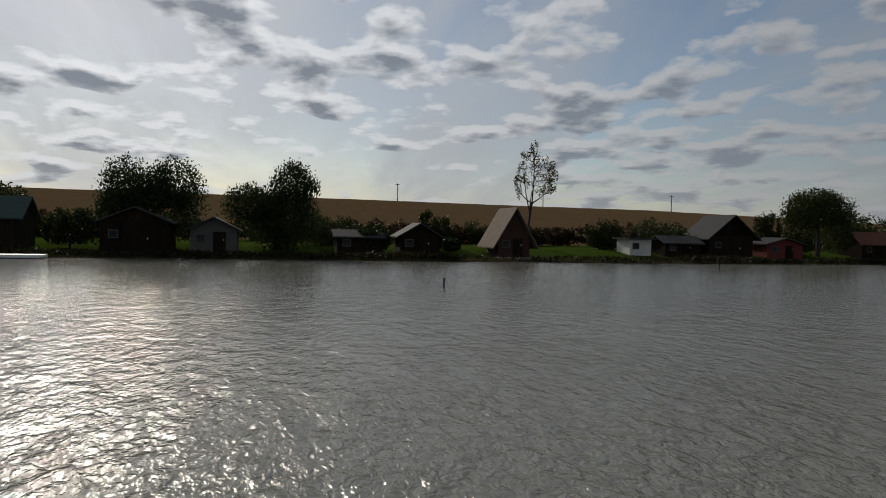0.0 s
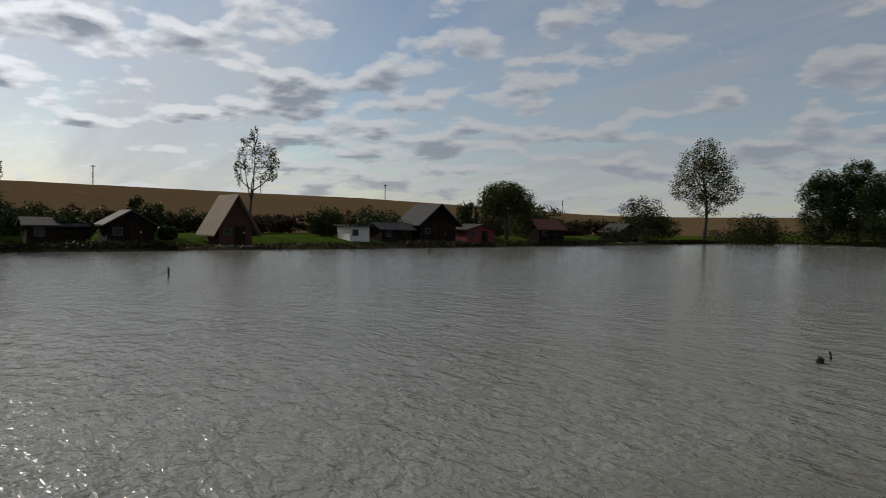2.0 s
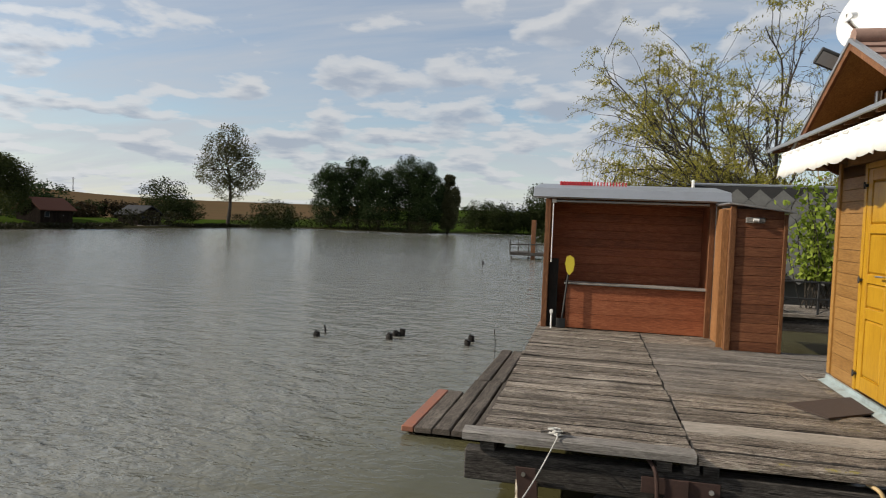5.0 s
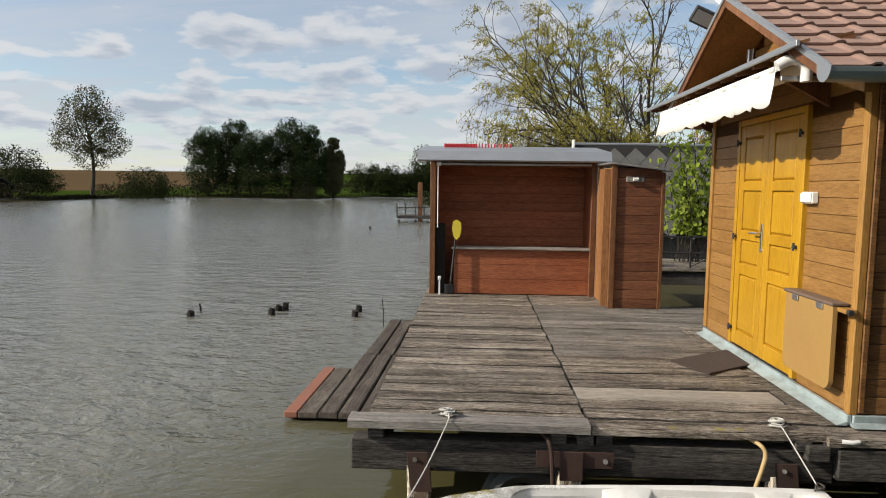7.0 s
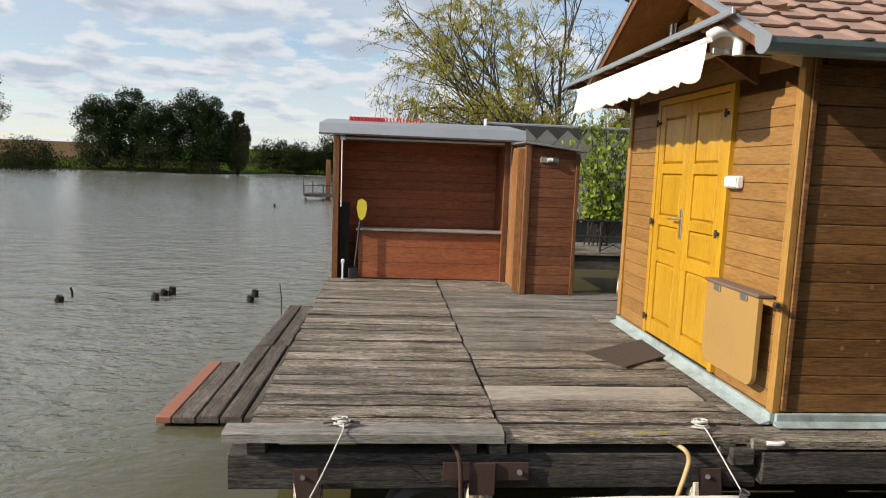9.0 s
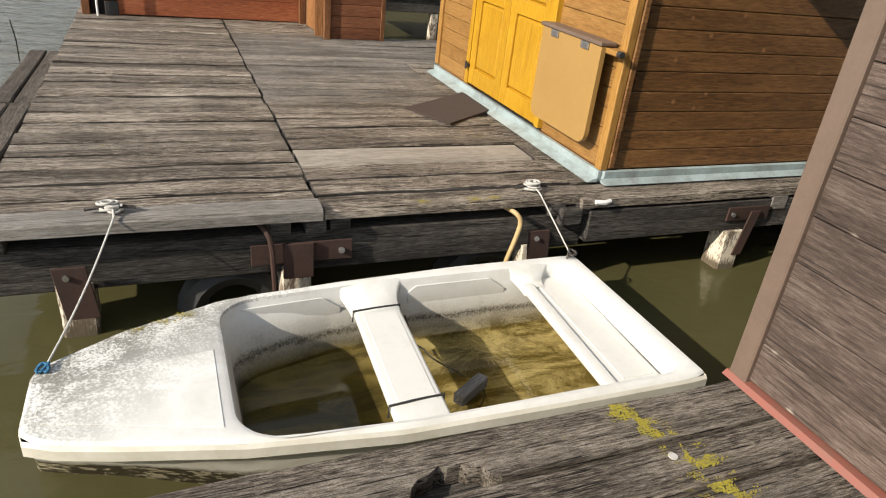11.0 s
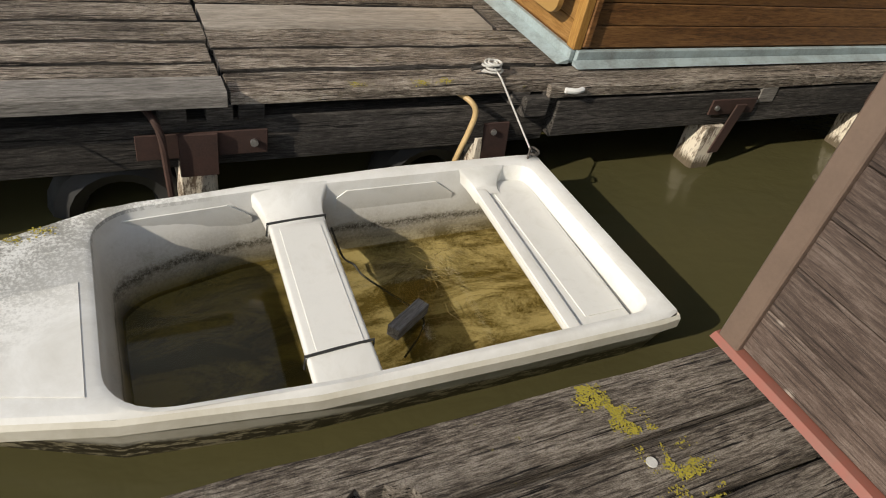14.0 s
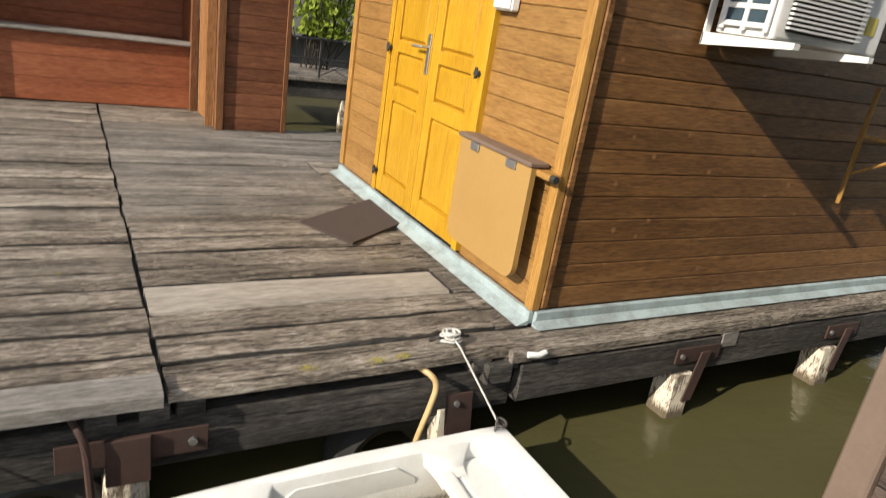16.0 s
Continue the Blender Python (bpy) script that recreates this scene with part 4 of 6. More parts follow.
peg = empty("wall_rod", (5.32, 0.17, 0.64), "thin wooden rod on a folding bracket", "rod")
part("rod", tube([(0.05, -0.03, 0.0), (0.0, -0.06, 0.70)], 0.014, 8), M_trim, peg)
part("bracket_arm", tube([(0.045, -0.035, 0.18), (0.35, -0.25, 0.38)], 0.01, 6), M_trim, peg)
part("bracket_arm", tube([(0.02, -0.05, 0.42), (0.35, -0.25, 0.38)], 0.01, 6), M_trim, peg)
part("wall_strut", tube([(0.35, -0.25, 0.38), (0.40, 0.01, 0.38)], 0.012, 6), M_trim, peg)

# ---------------- kiosk ----------------
kiosk = empty("kiosk", (0.17, 5.17, 0.0), "red-brown open wooden kiosk with a metal-edged roof", "kiosk")


def kio(name, bm, mat, parent=None, label="", smooth=False):
    bm.transform(Matrix.Translation((-0.17, -5.17, 0)))
    return part(name, bm, mat, parent or kiosk, label, smooth)


kio("back_wall", box(0.17, 2.45, 6.02, 6.06, 0.0, 1.95), M_redwood)
for x in (0.17, 2.42):
    kio("side_wall", prism([(5.24, 0.0), (6.02, 0.0), (6.02, 2.066), (5.24, 1.97)], 0, x, x + 0.03), M_redwood)
kb = board_mesh(2.22, 0.1322, M_redwood, 0, 5)
for i in range(15):
    piece("board", kb, kiosk, (0.03, 0.85, i * 0.13))
cb = board_mesh(1.93, 0.2115, M_redwood, 0, 6)
for i in range(3):
    piece("board", cb, kiosk, (0.32, 0.10, 0.01 + i * 0.21))
kio("counter_top", box(0.46, 2.44, 5.20, 5.55, 0.64, 0.665, 0.006), M_cap, None, "worn grey-brown counter board")
kio("counter_end", box(0.49, 0.51, 5.27, 6.0, 0.0, 0.64), M_redwood)
kio("post", box(0.15, 0.225, 5.17, 5.24, 0.0, 1.86, 0.004), M_redwood_v)
kio("post", box(2.385, 2.455, 5.17, 5.24, 0.0, 1.86, 0.004), M_redwood_v)
kio("post", box(2.46, 2.52, 5.10, 5.16, 0.0, 1.82, 0.004), M_panel)
kio("lintel", box(0.15, 2.455, 5.175, 5.235, 1.80, 1.88, 0.004), M_redwood_v)
roofk = prism([(5.00, 1.86), (4.97, 1.88), (5.03, 2.005), (6.25, 2.14), (6.25, 2.10), (5.07, 1.955), (5.03, 1.86)], 0, -0.02, 2.61)
kio("roof", roofk, M_zinc, None, "grey sheet-metal roof with a bent front edge")
for k in range(7):
    kio("rafter", prism([(5.08, 1.86), (6.2, 2.02), (6.2, 2.10), (5.08, 1.945)], 0, 0.2 + k * 0.36, 0.24 + k * 0.36), M_redwood_v)
kio("blind_tube", tube([(0.24, 5.12, 1.83), (2.36, 5.12, 1.835)], 0.018, 8), M_zinc, None, "", True)
kio("lamp", tube([(0.24, 5.11, 1.83), (0.30, 5.11, 1.83)], 0.03, 10), M_white, None, "small white lamp", True)

shed = empty("side_cabinet", (2.5, 4.33, 0.0), "narrow red-brown wooden locker with a tin roof", "locker")
sb = board_mesh(0.55, 0.118, M_locker, 0, 8)
part("body", box(0.03, 0.60, 0.03, 0.95, 0.0, 1.74), M_locker, shed)
for i in range(15):
    piece("board", sb, shed, (0.05, 0.028, 0.005 + i * 0.118))
part("post", box(-0.02, 0.05, -0.02, 0.035, 0.0, 1.80, 0.004), M_redwood_v, shed)
part("post", box(0.60, 0.645, -0.01, 0.035, 0.0, 1.72, 0.004), M_redwood_v, shed)
part("roof", prism([(-0.06, 1.825), (0.72, 1.735), (0.72, 1.755), (-0.06, 1.845)], 1, -0.10, 1.0), M_zinc, shed, "thin tin roof")
part("side_panel", prism([(-0.10, 0.02), (-0.03, 0.02), (-0.02, 1.76), (-0.10, 1.76)], 1, 0.06, 0.075), M_panel, shed)
b = box(-0.015, 0.0, 0.03, 0.80, 0.01, 1.78)
for v in b.verts:
    v.co.x -= 0.03 * (v.co.y - 0.03)
part("side_wall", b, M_panel, shed, "pale brown side panel")
lampw = empty("wall_lamp", (2.66, 4.34, 1.60), "small pale wall lamp on the locker", "lamp")
part("base", box(0.0, 0.22, -0.035, 0.0, 0.0, 0.07, 0.006), M_cap, lampw)
part("sensor", tube([(0.08, -0.05, 0.035), (0.14, -0.05, 0.035)], 0.024, 8), M_white, lampw)

paddle = empty("paddle", (0.44, 5.14, 0.03), "kayak paddle with a yellow blade, leaning", "paddle")
part("shaft", tube([(0.0, 0.02, 0.0), (0.07, 0.04, 0.75)], 0.015, 8), M_black, paddle, "black shaft")
b = bmesh.new()
bl = [(0.0, 0.0), (0.05, 0.06), (0.07, 0.16), (0.06, 0.25), (0.0, 0.29), (-0.05, 0.26), (-0.065, 0.16), (-0.04, 0.05)]
prism(bl, 1, -0.006, 0.006, b)
b.transform(Matrix.Translation((0.085, 0.04, 0.74)))
part("blade", b, M_yellow, paddle, "yellow plastic blade")
part("blade", box(-0.07, 0.06, 0.0, 0.015, -0.02, 0.12, 0.006), M_black, paddle, "black lower blade")
tap = empty("tap", (0.30, 5.10, 0.0), "small white standpipe tap", "tap")
part("pipe", tube([(0, 0, 0), (0, 0, 0.22)], 0.012, 8), M_white, tap)
part("head", box(-0.022, 0.022, -0.03, 0.02, 0.22, 0.27, 0.006), M_white, tap)
# dark board added to imitate the kiosk's side wall lying in shade
board_dark = empty("wall_shade_board", (0.225, 5.2, 0.0), "dark board standing in for the kiosk's shaded side wall", "board")
part("board", box(0.0, 0.14, 0.06, 0.085, 0.0, 1.0, 0.004), M_stump, board_dark)
rod = empty("hanging_rod", (0.26, 5.15, 0.95), "thin white rod hanging by the post", "rod")
part("rod", tube([(0, 0, 0.0), (0.0, 0.0, 0.85)], 0.008, 6), M_white, rod)
crate = empty("ribbed_panel", (0.30, 5.95, 2.05), "bright red ribbed plastic panel on the roof", "panel")
part("rail", box(0.0, 1.02, 0.0, 0.012, 0.03, 0.055), M_red, crate)
part("sheet", box(0.0, 0.5, 0.0, 0.02, 0.0, 0.11), M_red, crate)
for k in range(22):
    part("rib", box(0.01 + k * 0.046, 0.03 + k * 0.046, -0.022, 0.0, 0.0, 0.115, 0.003), M_red, crate)

mat_o = empty("doormat", (2.86, 1.72, 0.006), "worn dark brown doormat lying askew", "doormat")
prism([(-0.35, -0.03), (-0.145, -0.42), (0.41, -0.03), (0.30, 0.42)], 2, 0.0, 0.014, bm0 := bmesh.new())
part("mat", bm0, M_mat, mat_o)

# ---------------- boat ----------------
M_boat, n = material("weathered_white_gelcoat")
pos = n.add("ShaderNodeTexCoord").outputs["Object"]
sp = n.add("ShaderNodeSeparateXYZ", Vector=pos)
big, small = n.noise(pos, 5.0, 6.0, 0.7, 0.4), n.noise(pos, 85.0, 4.0, 0.75)
c = n.mix(n.ramp(big, (0.38, (0, 0, 0)), (0.75, (0.5, 0.5, 0.5))), (0.74, 0.74, 0.71), (0.44, 0.42, 0.36))
fore = n.add("ShaderNodeMapRange", Value=n.math("MULTIPLY_ADD", sp.outputs[1], 1.0, n.math("MULTIPLY", sp.outputs[0], -1.0)))
fore.inputs["From Min"].default_value, fore.inputs["From Max"].default_value = 0.85, 1.45
top = n.math("GREATER_THAN", sp.outputs[2], -0.008)
speck = n.math("MULTIPLY", n.ramp(n.math("MULTIPLY_ADD", big, 0.45, n.math("MULTIPLY", small, 0.55)), (0.445, (0, 0, 0)), (0.53, (1, 1, 1))), n.math("MULTIPLY", top, fore.outputs[0]))
c = n.mix(n.math("MULTIPLY", speck, 0.9), c, (0.16, 0.155, 0.13))
deep = n.add("ShaderNodeMapRange", Value=n.math("ADD", sp.outputs[2], n.math("MULTIPLY", n.math("SUBTRACT", big, 0.5), 0.05)))
deep.inputs["From Min"].default_value, deep.inputs["From Max"].default_value = -0.22, -0.30
tide = n.add("ShaderNodeMapRange", Value=n.math("ADD", sp.outputs[2], n.math("MULTIPLY", n.math("SUBTRACT", big, 0.5), 0.25)))
tide.inputs["From Min"].default_value, tide.inputs["From Max"].default_value = -0.05, -0.24
c = n.mix(n.math("MULTIPLY", tide.outputs[0], n.math("MULTIPLY_ADD", small, 0.8, 0.35)), c, (0.22, 0.185, 0.115))
scum = n.math("ABSOLUTE", n.math("ADD", n.math("MULTIPLY_ADD", n.math("SUBTRACT", n.noise(pos, 3.0, 5.0, 0.7), 0.5), 0.09, sp.outputs[2]), 0.215))
ring = n.ramp(scum, (0.004, (1, 1, 1)), (0.028, (0, 0, 0)))
c = n.mix(n.math("MULTIPLY", ring, n.ramp(small, (0.35, (0.25, 0.25, 0.25)), (0.6, (0.95, 0.95, 0.95)))), c, (0.04, 0.032, 0.015))
algae = n.ramp(n.math("MULTIPLY_ADD", n.noise(n.mapping(pos, (1.0, 2.2, 2.0), (0.4, 0.2, 0)), 2.6, 6.0, 0.7, 0.8), 0.8, n.math("MULTIPLY", small, 0.2)), (0.42, (0, 0, 0)), (0.55, (1, 1, 1)))
# floor colour darkens toward the bow: shade and deeper water painted in
fore_shade = n.add("ShaderNodeMapRange", Value=n.math("MULTIPLY_ADD", n.math("SUBTRACT", big, 0.5), 0.3, sp.outputs[0]))
fore_shade.inputs["From Min"].default_value, fore_shade.inputs["From Max"].default_value = -0.35, 0.10
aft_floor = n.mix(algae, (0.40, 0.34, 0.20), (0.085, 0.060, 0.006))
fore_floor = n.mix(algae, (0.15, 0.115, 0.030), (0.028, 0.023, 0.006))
c = n.mix(n.math("MULTIPLY", deep.outputs[0], 0.92), c, n.mix(fore_shade.outputs[0], fore_floor, aft_floor))
finish(n, c, 0.42, n.bump(small, 0.3, 0.0008), spec=0.5)

M_hull, n = material("flaking_hull_paint")
pos = n.add("ShaderNodeTexCoord").outputs["Object"]
sp = n.add("ShaderNodeSeparateXYZ", Vector=pos)
big, small = n.noise(pos, 4.0, 6.0, 0.7, 0.3), n.noise(pos, 50.0, 4.0, 0.7)
c = n.mix(n.ramp(big, (0.35, (0, 0, 0)), (0.7, (0.6, 0.6, 0.6))), (0.66, 0.64, 0.56), (0.38, 0.35, 0.26))
deep = n.add("ShaderNodeMapRange", Value=n.math("ADD", sp.outputs[2], n.math("MULTIPLY", n.math("SUBTRACT", big, 0.5), 0.10)))
deep.inputs["From Min"].default_value, deep.inputs["From Max"].default_value = -0.165, -0.19
flake = n.ramp(n.noise(n.mapping(pos, (1, 1, 3.0)), 15.0, 5.0, 0.7), (0.53, (0, 0, 0)), (0.56, (1, 1, 1)))
c = n.mix(deep.outputs[0], c, n.mix(flake, (0.035, 0.028, 0.014), (0.34, 0.30, 0.20)))
finish(n, c, 0.5, n.bump(small, 0.3, 0.001))

M_bilge, n = material("stagnant_bilge_water")
tr = n.add("ShaderNodeBsdfTransparent", Color=(0.90, 0.85, 0.58, 1))
gl = n.add("ShaderNodeBsdfGlossy", Color=(1, 1, 1, 1), Roughness=0.03)
fr = n.add("ShaderNodeFresnel", IOR=1.33)
mx = n.add("ShaderNodeMixShader", Fac=fr.outputs[0])
n.t.links.new(tr.outputs[0], mx.inputs[1])
n.t.links.new(gl.outputs[0], mx.inputs[2])
n.add("ShaderNodeOutputMaterial", Surface=mx.outputs[0])

BOAT = Vector((1.9, -0.70, -0.28))
boat = empty("rowing_boat", BOAT, "weathered white fibreglass rowing boat with stagnant water inside", "boat")
stations = [(0.355, 0.13, -0.79), (0.37, 0.185, -0.79), (0.46, 0.237, -0.783), (0.64, 0.322, -0.75), (1.03, 0.45, -0.716), (1.55, 0.513, -0.722), (2.2, 0.54, -0.71), (2.80, 0.542, -0.712), (2.885, 0.536, -0.712)]

def hull_ring(x, hw, cy):
    k = max(0.0, min(1.0, (x - 0.3) / 0.72))
    low_z = -0.29 - 0.17 * k ** 0.6
    prof = [(1.0, 0.0, 0.0), (1.0, 0.012, -0.012), (1.0, 0.014, -0.05), (1.0, -0.012, -0.062), (0.74 + 0.23 * k, -0.02, -0.10 - 0.03 * k), (0.40 + 0.48 * k, -0.03, low_z * 0.70), (0.15 + 0.47 * k, -0.02, low_z * 0.96), (0.0, 0.0, low_z)]
    out_l = [(x - BOAT.x, cy + s * hw + d - BOAT.y, z) for s, d, z in prof]
    out_r = [(x - BOAT.x, cy - s * hw - d - BOAT.y, z) for s, d, z in prof[:-1]]
    return out_l + out_r[::-1]


b = bmesh.new()
loops = []
for x, hw, cy in stations:
    loops.append([b.verts.new(p) for p in hull_ring(x, hw, cy)])
for l0, l1 in zip(loops, loops[1:]):
    for k in range(len(l0) - 1):
        b.faces.new((l0[k], l0[k + 1], l1[k + 1], l1[k]))
b.faces.new(loops[0][::-1])
b.faces.new(loops[-1])
bmesh.ops.recalc_face_normals(b, faces=b.faces[:])
part("hull", b, M_hull, boat, "white hull with flaking paint at the waterline", True)


def rounded(a, bb, r, cx, cy, count=24, tight=0.45):
    pts = []
    for qx, qy, a0 in ((1, 1, 0), (-1, 1, 90), (-1, -1, 180), (1, -1, 270)):
        for k in range(count // 4 + 1):
            t = radians(a0 + 90.0 * k / (count // 4))
            rr = r * tight if qx > 0 else r
            pts.append((cx + qx * (a - rr) + rr * math.cos(t), cy + qy * (bb - rr) + rr * math.sin(t)))
    return pts


def resample(poly, count):
    """Points of a closed outline where rays from the cockpit's middle meet it."""
    res = []
    m = len(poly)
    for i in range(count):
        t = 2 * math.pi * i / count
        d = (math.cos(t) * 1.7, math.sin(t))
        best = None
        for k in range(m):
            (x0, y0), (x1, y1) = poly[k], poly[(k + 1) % m]
            ex, ey = x1 - x0, y1 - y0
            det = d[0] * -ey + d[1] * ex
            if abs(det) < 1e-9:
                continue
            s = (x0 * -ey + y0 * ex) / det
            u = (d[0] * y0 - d[1] * x0) / det
            if s > 0 and -1e-6 <= u <= 1 + 1e-6 and (best is None or s > best):
                best = s
        res.append((d[0] * best, d[1] * best))
    return res


rim = [(x - BOAT.x, cy + hw - BOAT.y) for x, hw, cy in stations] + [(x - BOAT.x, cy - hw - BOAT.y) for x, hw, cy in stations[::-1]]
CNT = 160
CX, CA, CB, CY0 = 0.005, 0.895, 0.478, -0.025
b = bmesh.new()
levels = [(resample(rim, CNT), 0.0), (resample([(x * 0.992, y * 0.975) for x, y in rim], CNT), 0.012), (resample(rounded(CA + 0.02, CB + 0.02, 0.17, CX, CY0), CNT), 0.014), (resample(rounded(CA, CB, 0.16, CX, CY0), CNT), 0.006)]
walls = [(0.008, -0.02), (0.016, -0.11), (0.032, -0.14), (0.042, -0.27), (0.06, -0.325), (0.11, -0.345)]
for inset, z in walls:
    levels.append((resample(rounded(CA - inset, CB - inset, max(0.05, 0.15 - inset * 0.3), CX, CY0), CNT), z))


def pinch(x, y, z, inner=True):
    """The cockpit narrows towards the bow, more so lower down."""
    if inner:
        y *= 1 - 0.09 * max(0.0, min(1.0, (-0.25 - x) / 0.62))
    return y * (1 - 0.24 * max(0.0, min(1.0, (-0.40 - x) / 0.40)) * max(0.0, min(1.0, (-0.02 - z) / 0.22)))


rings = [[b.verts.new((x, pinch(x, y, z, lv > 1), z)) for x, y in pts] for lv, (pts, z) in enumerate(levels)]
for r0, r1 in zip(rings, rings[1:]):
    for k in range(CNT):
        b.faces.new((r0[k], r0[(k + 1) % CNT], r1[(k + 1) % CNT], r1[k]))
b.faces.new(rings[-1])
bmesh.ops.recalc_face_normals(b, faces=b.faces[:])
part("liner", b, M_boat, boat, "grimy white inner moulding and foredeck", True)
b = bmesh.new()
b.faces.new([b.verts.new((x, pinch(x, y, -0.308), -0.308)) for x, y in resample(rounded(CA - 0.05, CB - 0.05, 0.13, CX, CY0), CNT)])
bilge = part("bilge_water", b, M_bilge, boat, "stagnant olive water")
bilge.visible_shadow = False
# benches
def slab(x0, x1, y0, y1, z0, z1, skew, bevel):
    """A rounded board whose near end lies skew metres further forward."""
    m = box(x0, x1, y0, y1, z0, z1, bevel, seg=3)
    for v in m.verts:
        v.co.x -= skew * (y1 - v.co.y) / (y1 - y0)
    return m


bench = part("thwart", slab(-0.297, -0.080, -0.50, 0.40, -0.095, -0.058, 0.045, 0.014), M_boat, boat, "white middle seat", True)
part("seat_panel", slab(-0.268, -0.112, -0.34, 0.28, -0.059, -0.0555, 0.032, 0.001), M_boat, bench)


def knee(parent, x_mid, hw0, hw1, y0, y1, z0):
    """A moulded knee that widens and sweeps up from a seat to the gunwale."""
    m, rows_v = bmesh.new(), []
    for i in range(15):
        t = i / 14
        y, z, hw = y0 + (y1 - y0) * t, z0 + (0.012 - z0) * t ** 2.4, hw0 + (hw1 - hw0) * t ** 3
        rows_v.append([m.verts.new((x_mid + q * hw, y, z - d)) for q, d in ((-1.0, 0.05), (-1.0, 0.014), (-0.97, 0.004), (-0.9, 0.0), (0.0, -0.002), (0.9, 0.0), (0.97, 0.004), (1.0, 0.014), (1.0, 0.05))])
    for r0, r1 in zip(rows_v, rows_v[1:]):
        for k in range(8):
            m.faces.new((r0[k], r0[k + 1], r1[k + 1], r1[k]))
    bmesh.ops.recalc_face_normals(m, faces=m.faces[:])
    part("knee", m, M_boat, parent, "moulded knee rising to the gunwale", True)


knee(bench, -0.192, 0.112, 0.165, 0.30, 0.46, -0.0575)
for y in (0.315, -0.345):
    o = 0.045 * (0.40 - y) / 0.90
    part("strap", tube([(-0.303 - o, y, -0.11), (-0.303 - o, y, -0.054), (-0.19 - o, y + 0.008, -0.053), (-0.074 - o, y + 0.014, -0.054), (-0.074 - o, y + 0.014, -0.11)], 0.005, 6), M_black, bench, "thin dark strap")
aft = part("aft_seat", slab(0.615, 0.90, -0.50, 0.44, -0.10, -0.062, 0.045, 0.014), M_boat, boat, "white stern seat", True)
part("seat_ridge", slab(0.610, 0.665, -0.49, 0.42, -0.064, -0.050, 0.045, 0.006), M_boat, aft, "", True)
part("seat_panel", slab(0.69, 0.865, -0.42, 0.36, -0.063, -0.058, 0.02, 0.002), M_boat, aft)
knee(aft, 0.665, 0.055, 0.12, 0.34, 0.455, -0.055)
for x0, x1 in ((-0.80, -0.40), (0.04, 0.47)):
    pan = [(x0, -0.03), (x1 - 0.03, -0.03), (x1 + 0.06, -0.095), (x1 + 0.06, -0.17), (x0 - 0.04, -0.17), (x0 - 0.04, -0.06)]
    m = prism(pan, 1, 0.006, 0.012)
    for v in m.verts:
        v.co.y += 0.430 + 0.16 * v.co.z * 0.3 - (0.05 * max(0.0, (-0.25 - v.co.x) / 0.62))
    part("side_panel", m, M_boat, boat, "shallow moulded panel in the boat's side")
hatch = part("foredeck_panel", box(-1.50, -0.93, -0.385, 0.06, 0.013, 0.0165, 0.001), M_boat, boat, "raised panel on the foredeck")
for v in hatch.data.vertices:
    if v.co.x < -1.0:
        v.co.y = -0.08 + (v.co.y + 0.08) * 0.45
part("cable", tube(bend([(-0.06, 0.30, -0.10), (0.0, 0.30, -0.26), (0.05, 0.29, -0.305), (0.07, 0.22, -0.312), (0.16, 0.07, -0.315), (0.22, -0.04, -0.318), (0.19, -0.12, -0.32), (0.08, -0.22, -0.325)]), 0.0045, 6), M_black, boat, "black cable lying in the water")
brick = empty("wood_block", (2.045, -0.775, -0.572), "grey wooden block floating in the boat", "block", rz=0.56)
part("block", box(-0.10, 0.10, -0.027, 0.027, -0.02, 0.035, 0.004), M_cap, brick)
reed = bmesh.new()
r2 = random.Random(3)
for k in range(70):
    x, y = 2.27 + r2.gauss(0, 0.10), -0.52 + r2.gauss(0, 0.10)
    x, y = min(2.40, max(1.95, x)), min(-0.33, max(-0.95, y))
    a = r2.uniform(0, 6.3)
    L = r2.uniform(0.03, 0.12)
    tube([(x, y, -0.576), (x + L * 0.5 * math.cos(a), y + L * 0.5 * math.sin(a), -0.571), (x + L * math.cos(a + 0.4), y + L * math.sin(a + 0.4), -0.577)], 0.001, 3, reed, False)
tagged(link(reed, "dead_weed", plain("tan_weed", (0.20, 0.15, 0.05), 0.9)), "dead tan weed floating in the boat", "weed", kind="stuff")

# mooring ropes
def rope_knot(name, at, end, mat, sag, label):
    o = empty(name, at, label, "rope")
    r = random.Random(round(at[0] * 100))
    for k in range(7):
        ph, tl = r.uniform(0, 6.28), r.uniform(-0.5, 0.5)
        ra, rb = r.uniform(0.022, 0.05), r.uniform(0.016, 0.034)
        cx, cy = r.uniform(-0.015, 0.015), r.uniform(-0.012, 0.012)
        pts = [(cx + ra * math.cos(a + ph), cy + rb * math.sin(a + ph), 0.012 + 0.007 * k + 0.014 * tl * math.sin(a)) for a in np.linspace(0, 5.8, 16)]
        part("loop", tube(pts, 0.0052, 6), mat, o, "", True)
    part("cleat", tube([(-0.10, 0, 0.022), (-0.05, 0, 0.03), (0.05, 0, 0.03), (0.10, 0, 0.022)], 0.009, 6), M_beam, o, "small iron cleat")
    d = Vector(end) - Vector(at)
    pts = [(0.01, -0.02, 0.03), (0.015, -0.075 if d.z < -0.1 else -0.05, 0.015)]
    s = Vector(pts[-1])
    for t in np.linspace(0.08, 1, 14):
        p = s.lerp(d, t)
        pts.append((p.x, p.y, p.z - sag * math.sin(math.pi * t)))
    part("line", tube(pts, 0.0045, 6), mat, o, "", True)
    return o


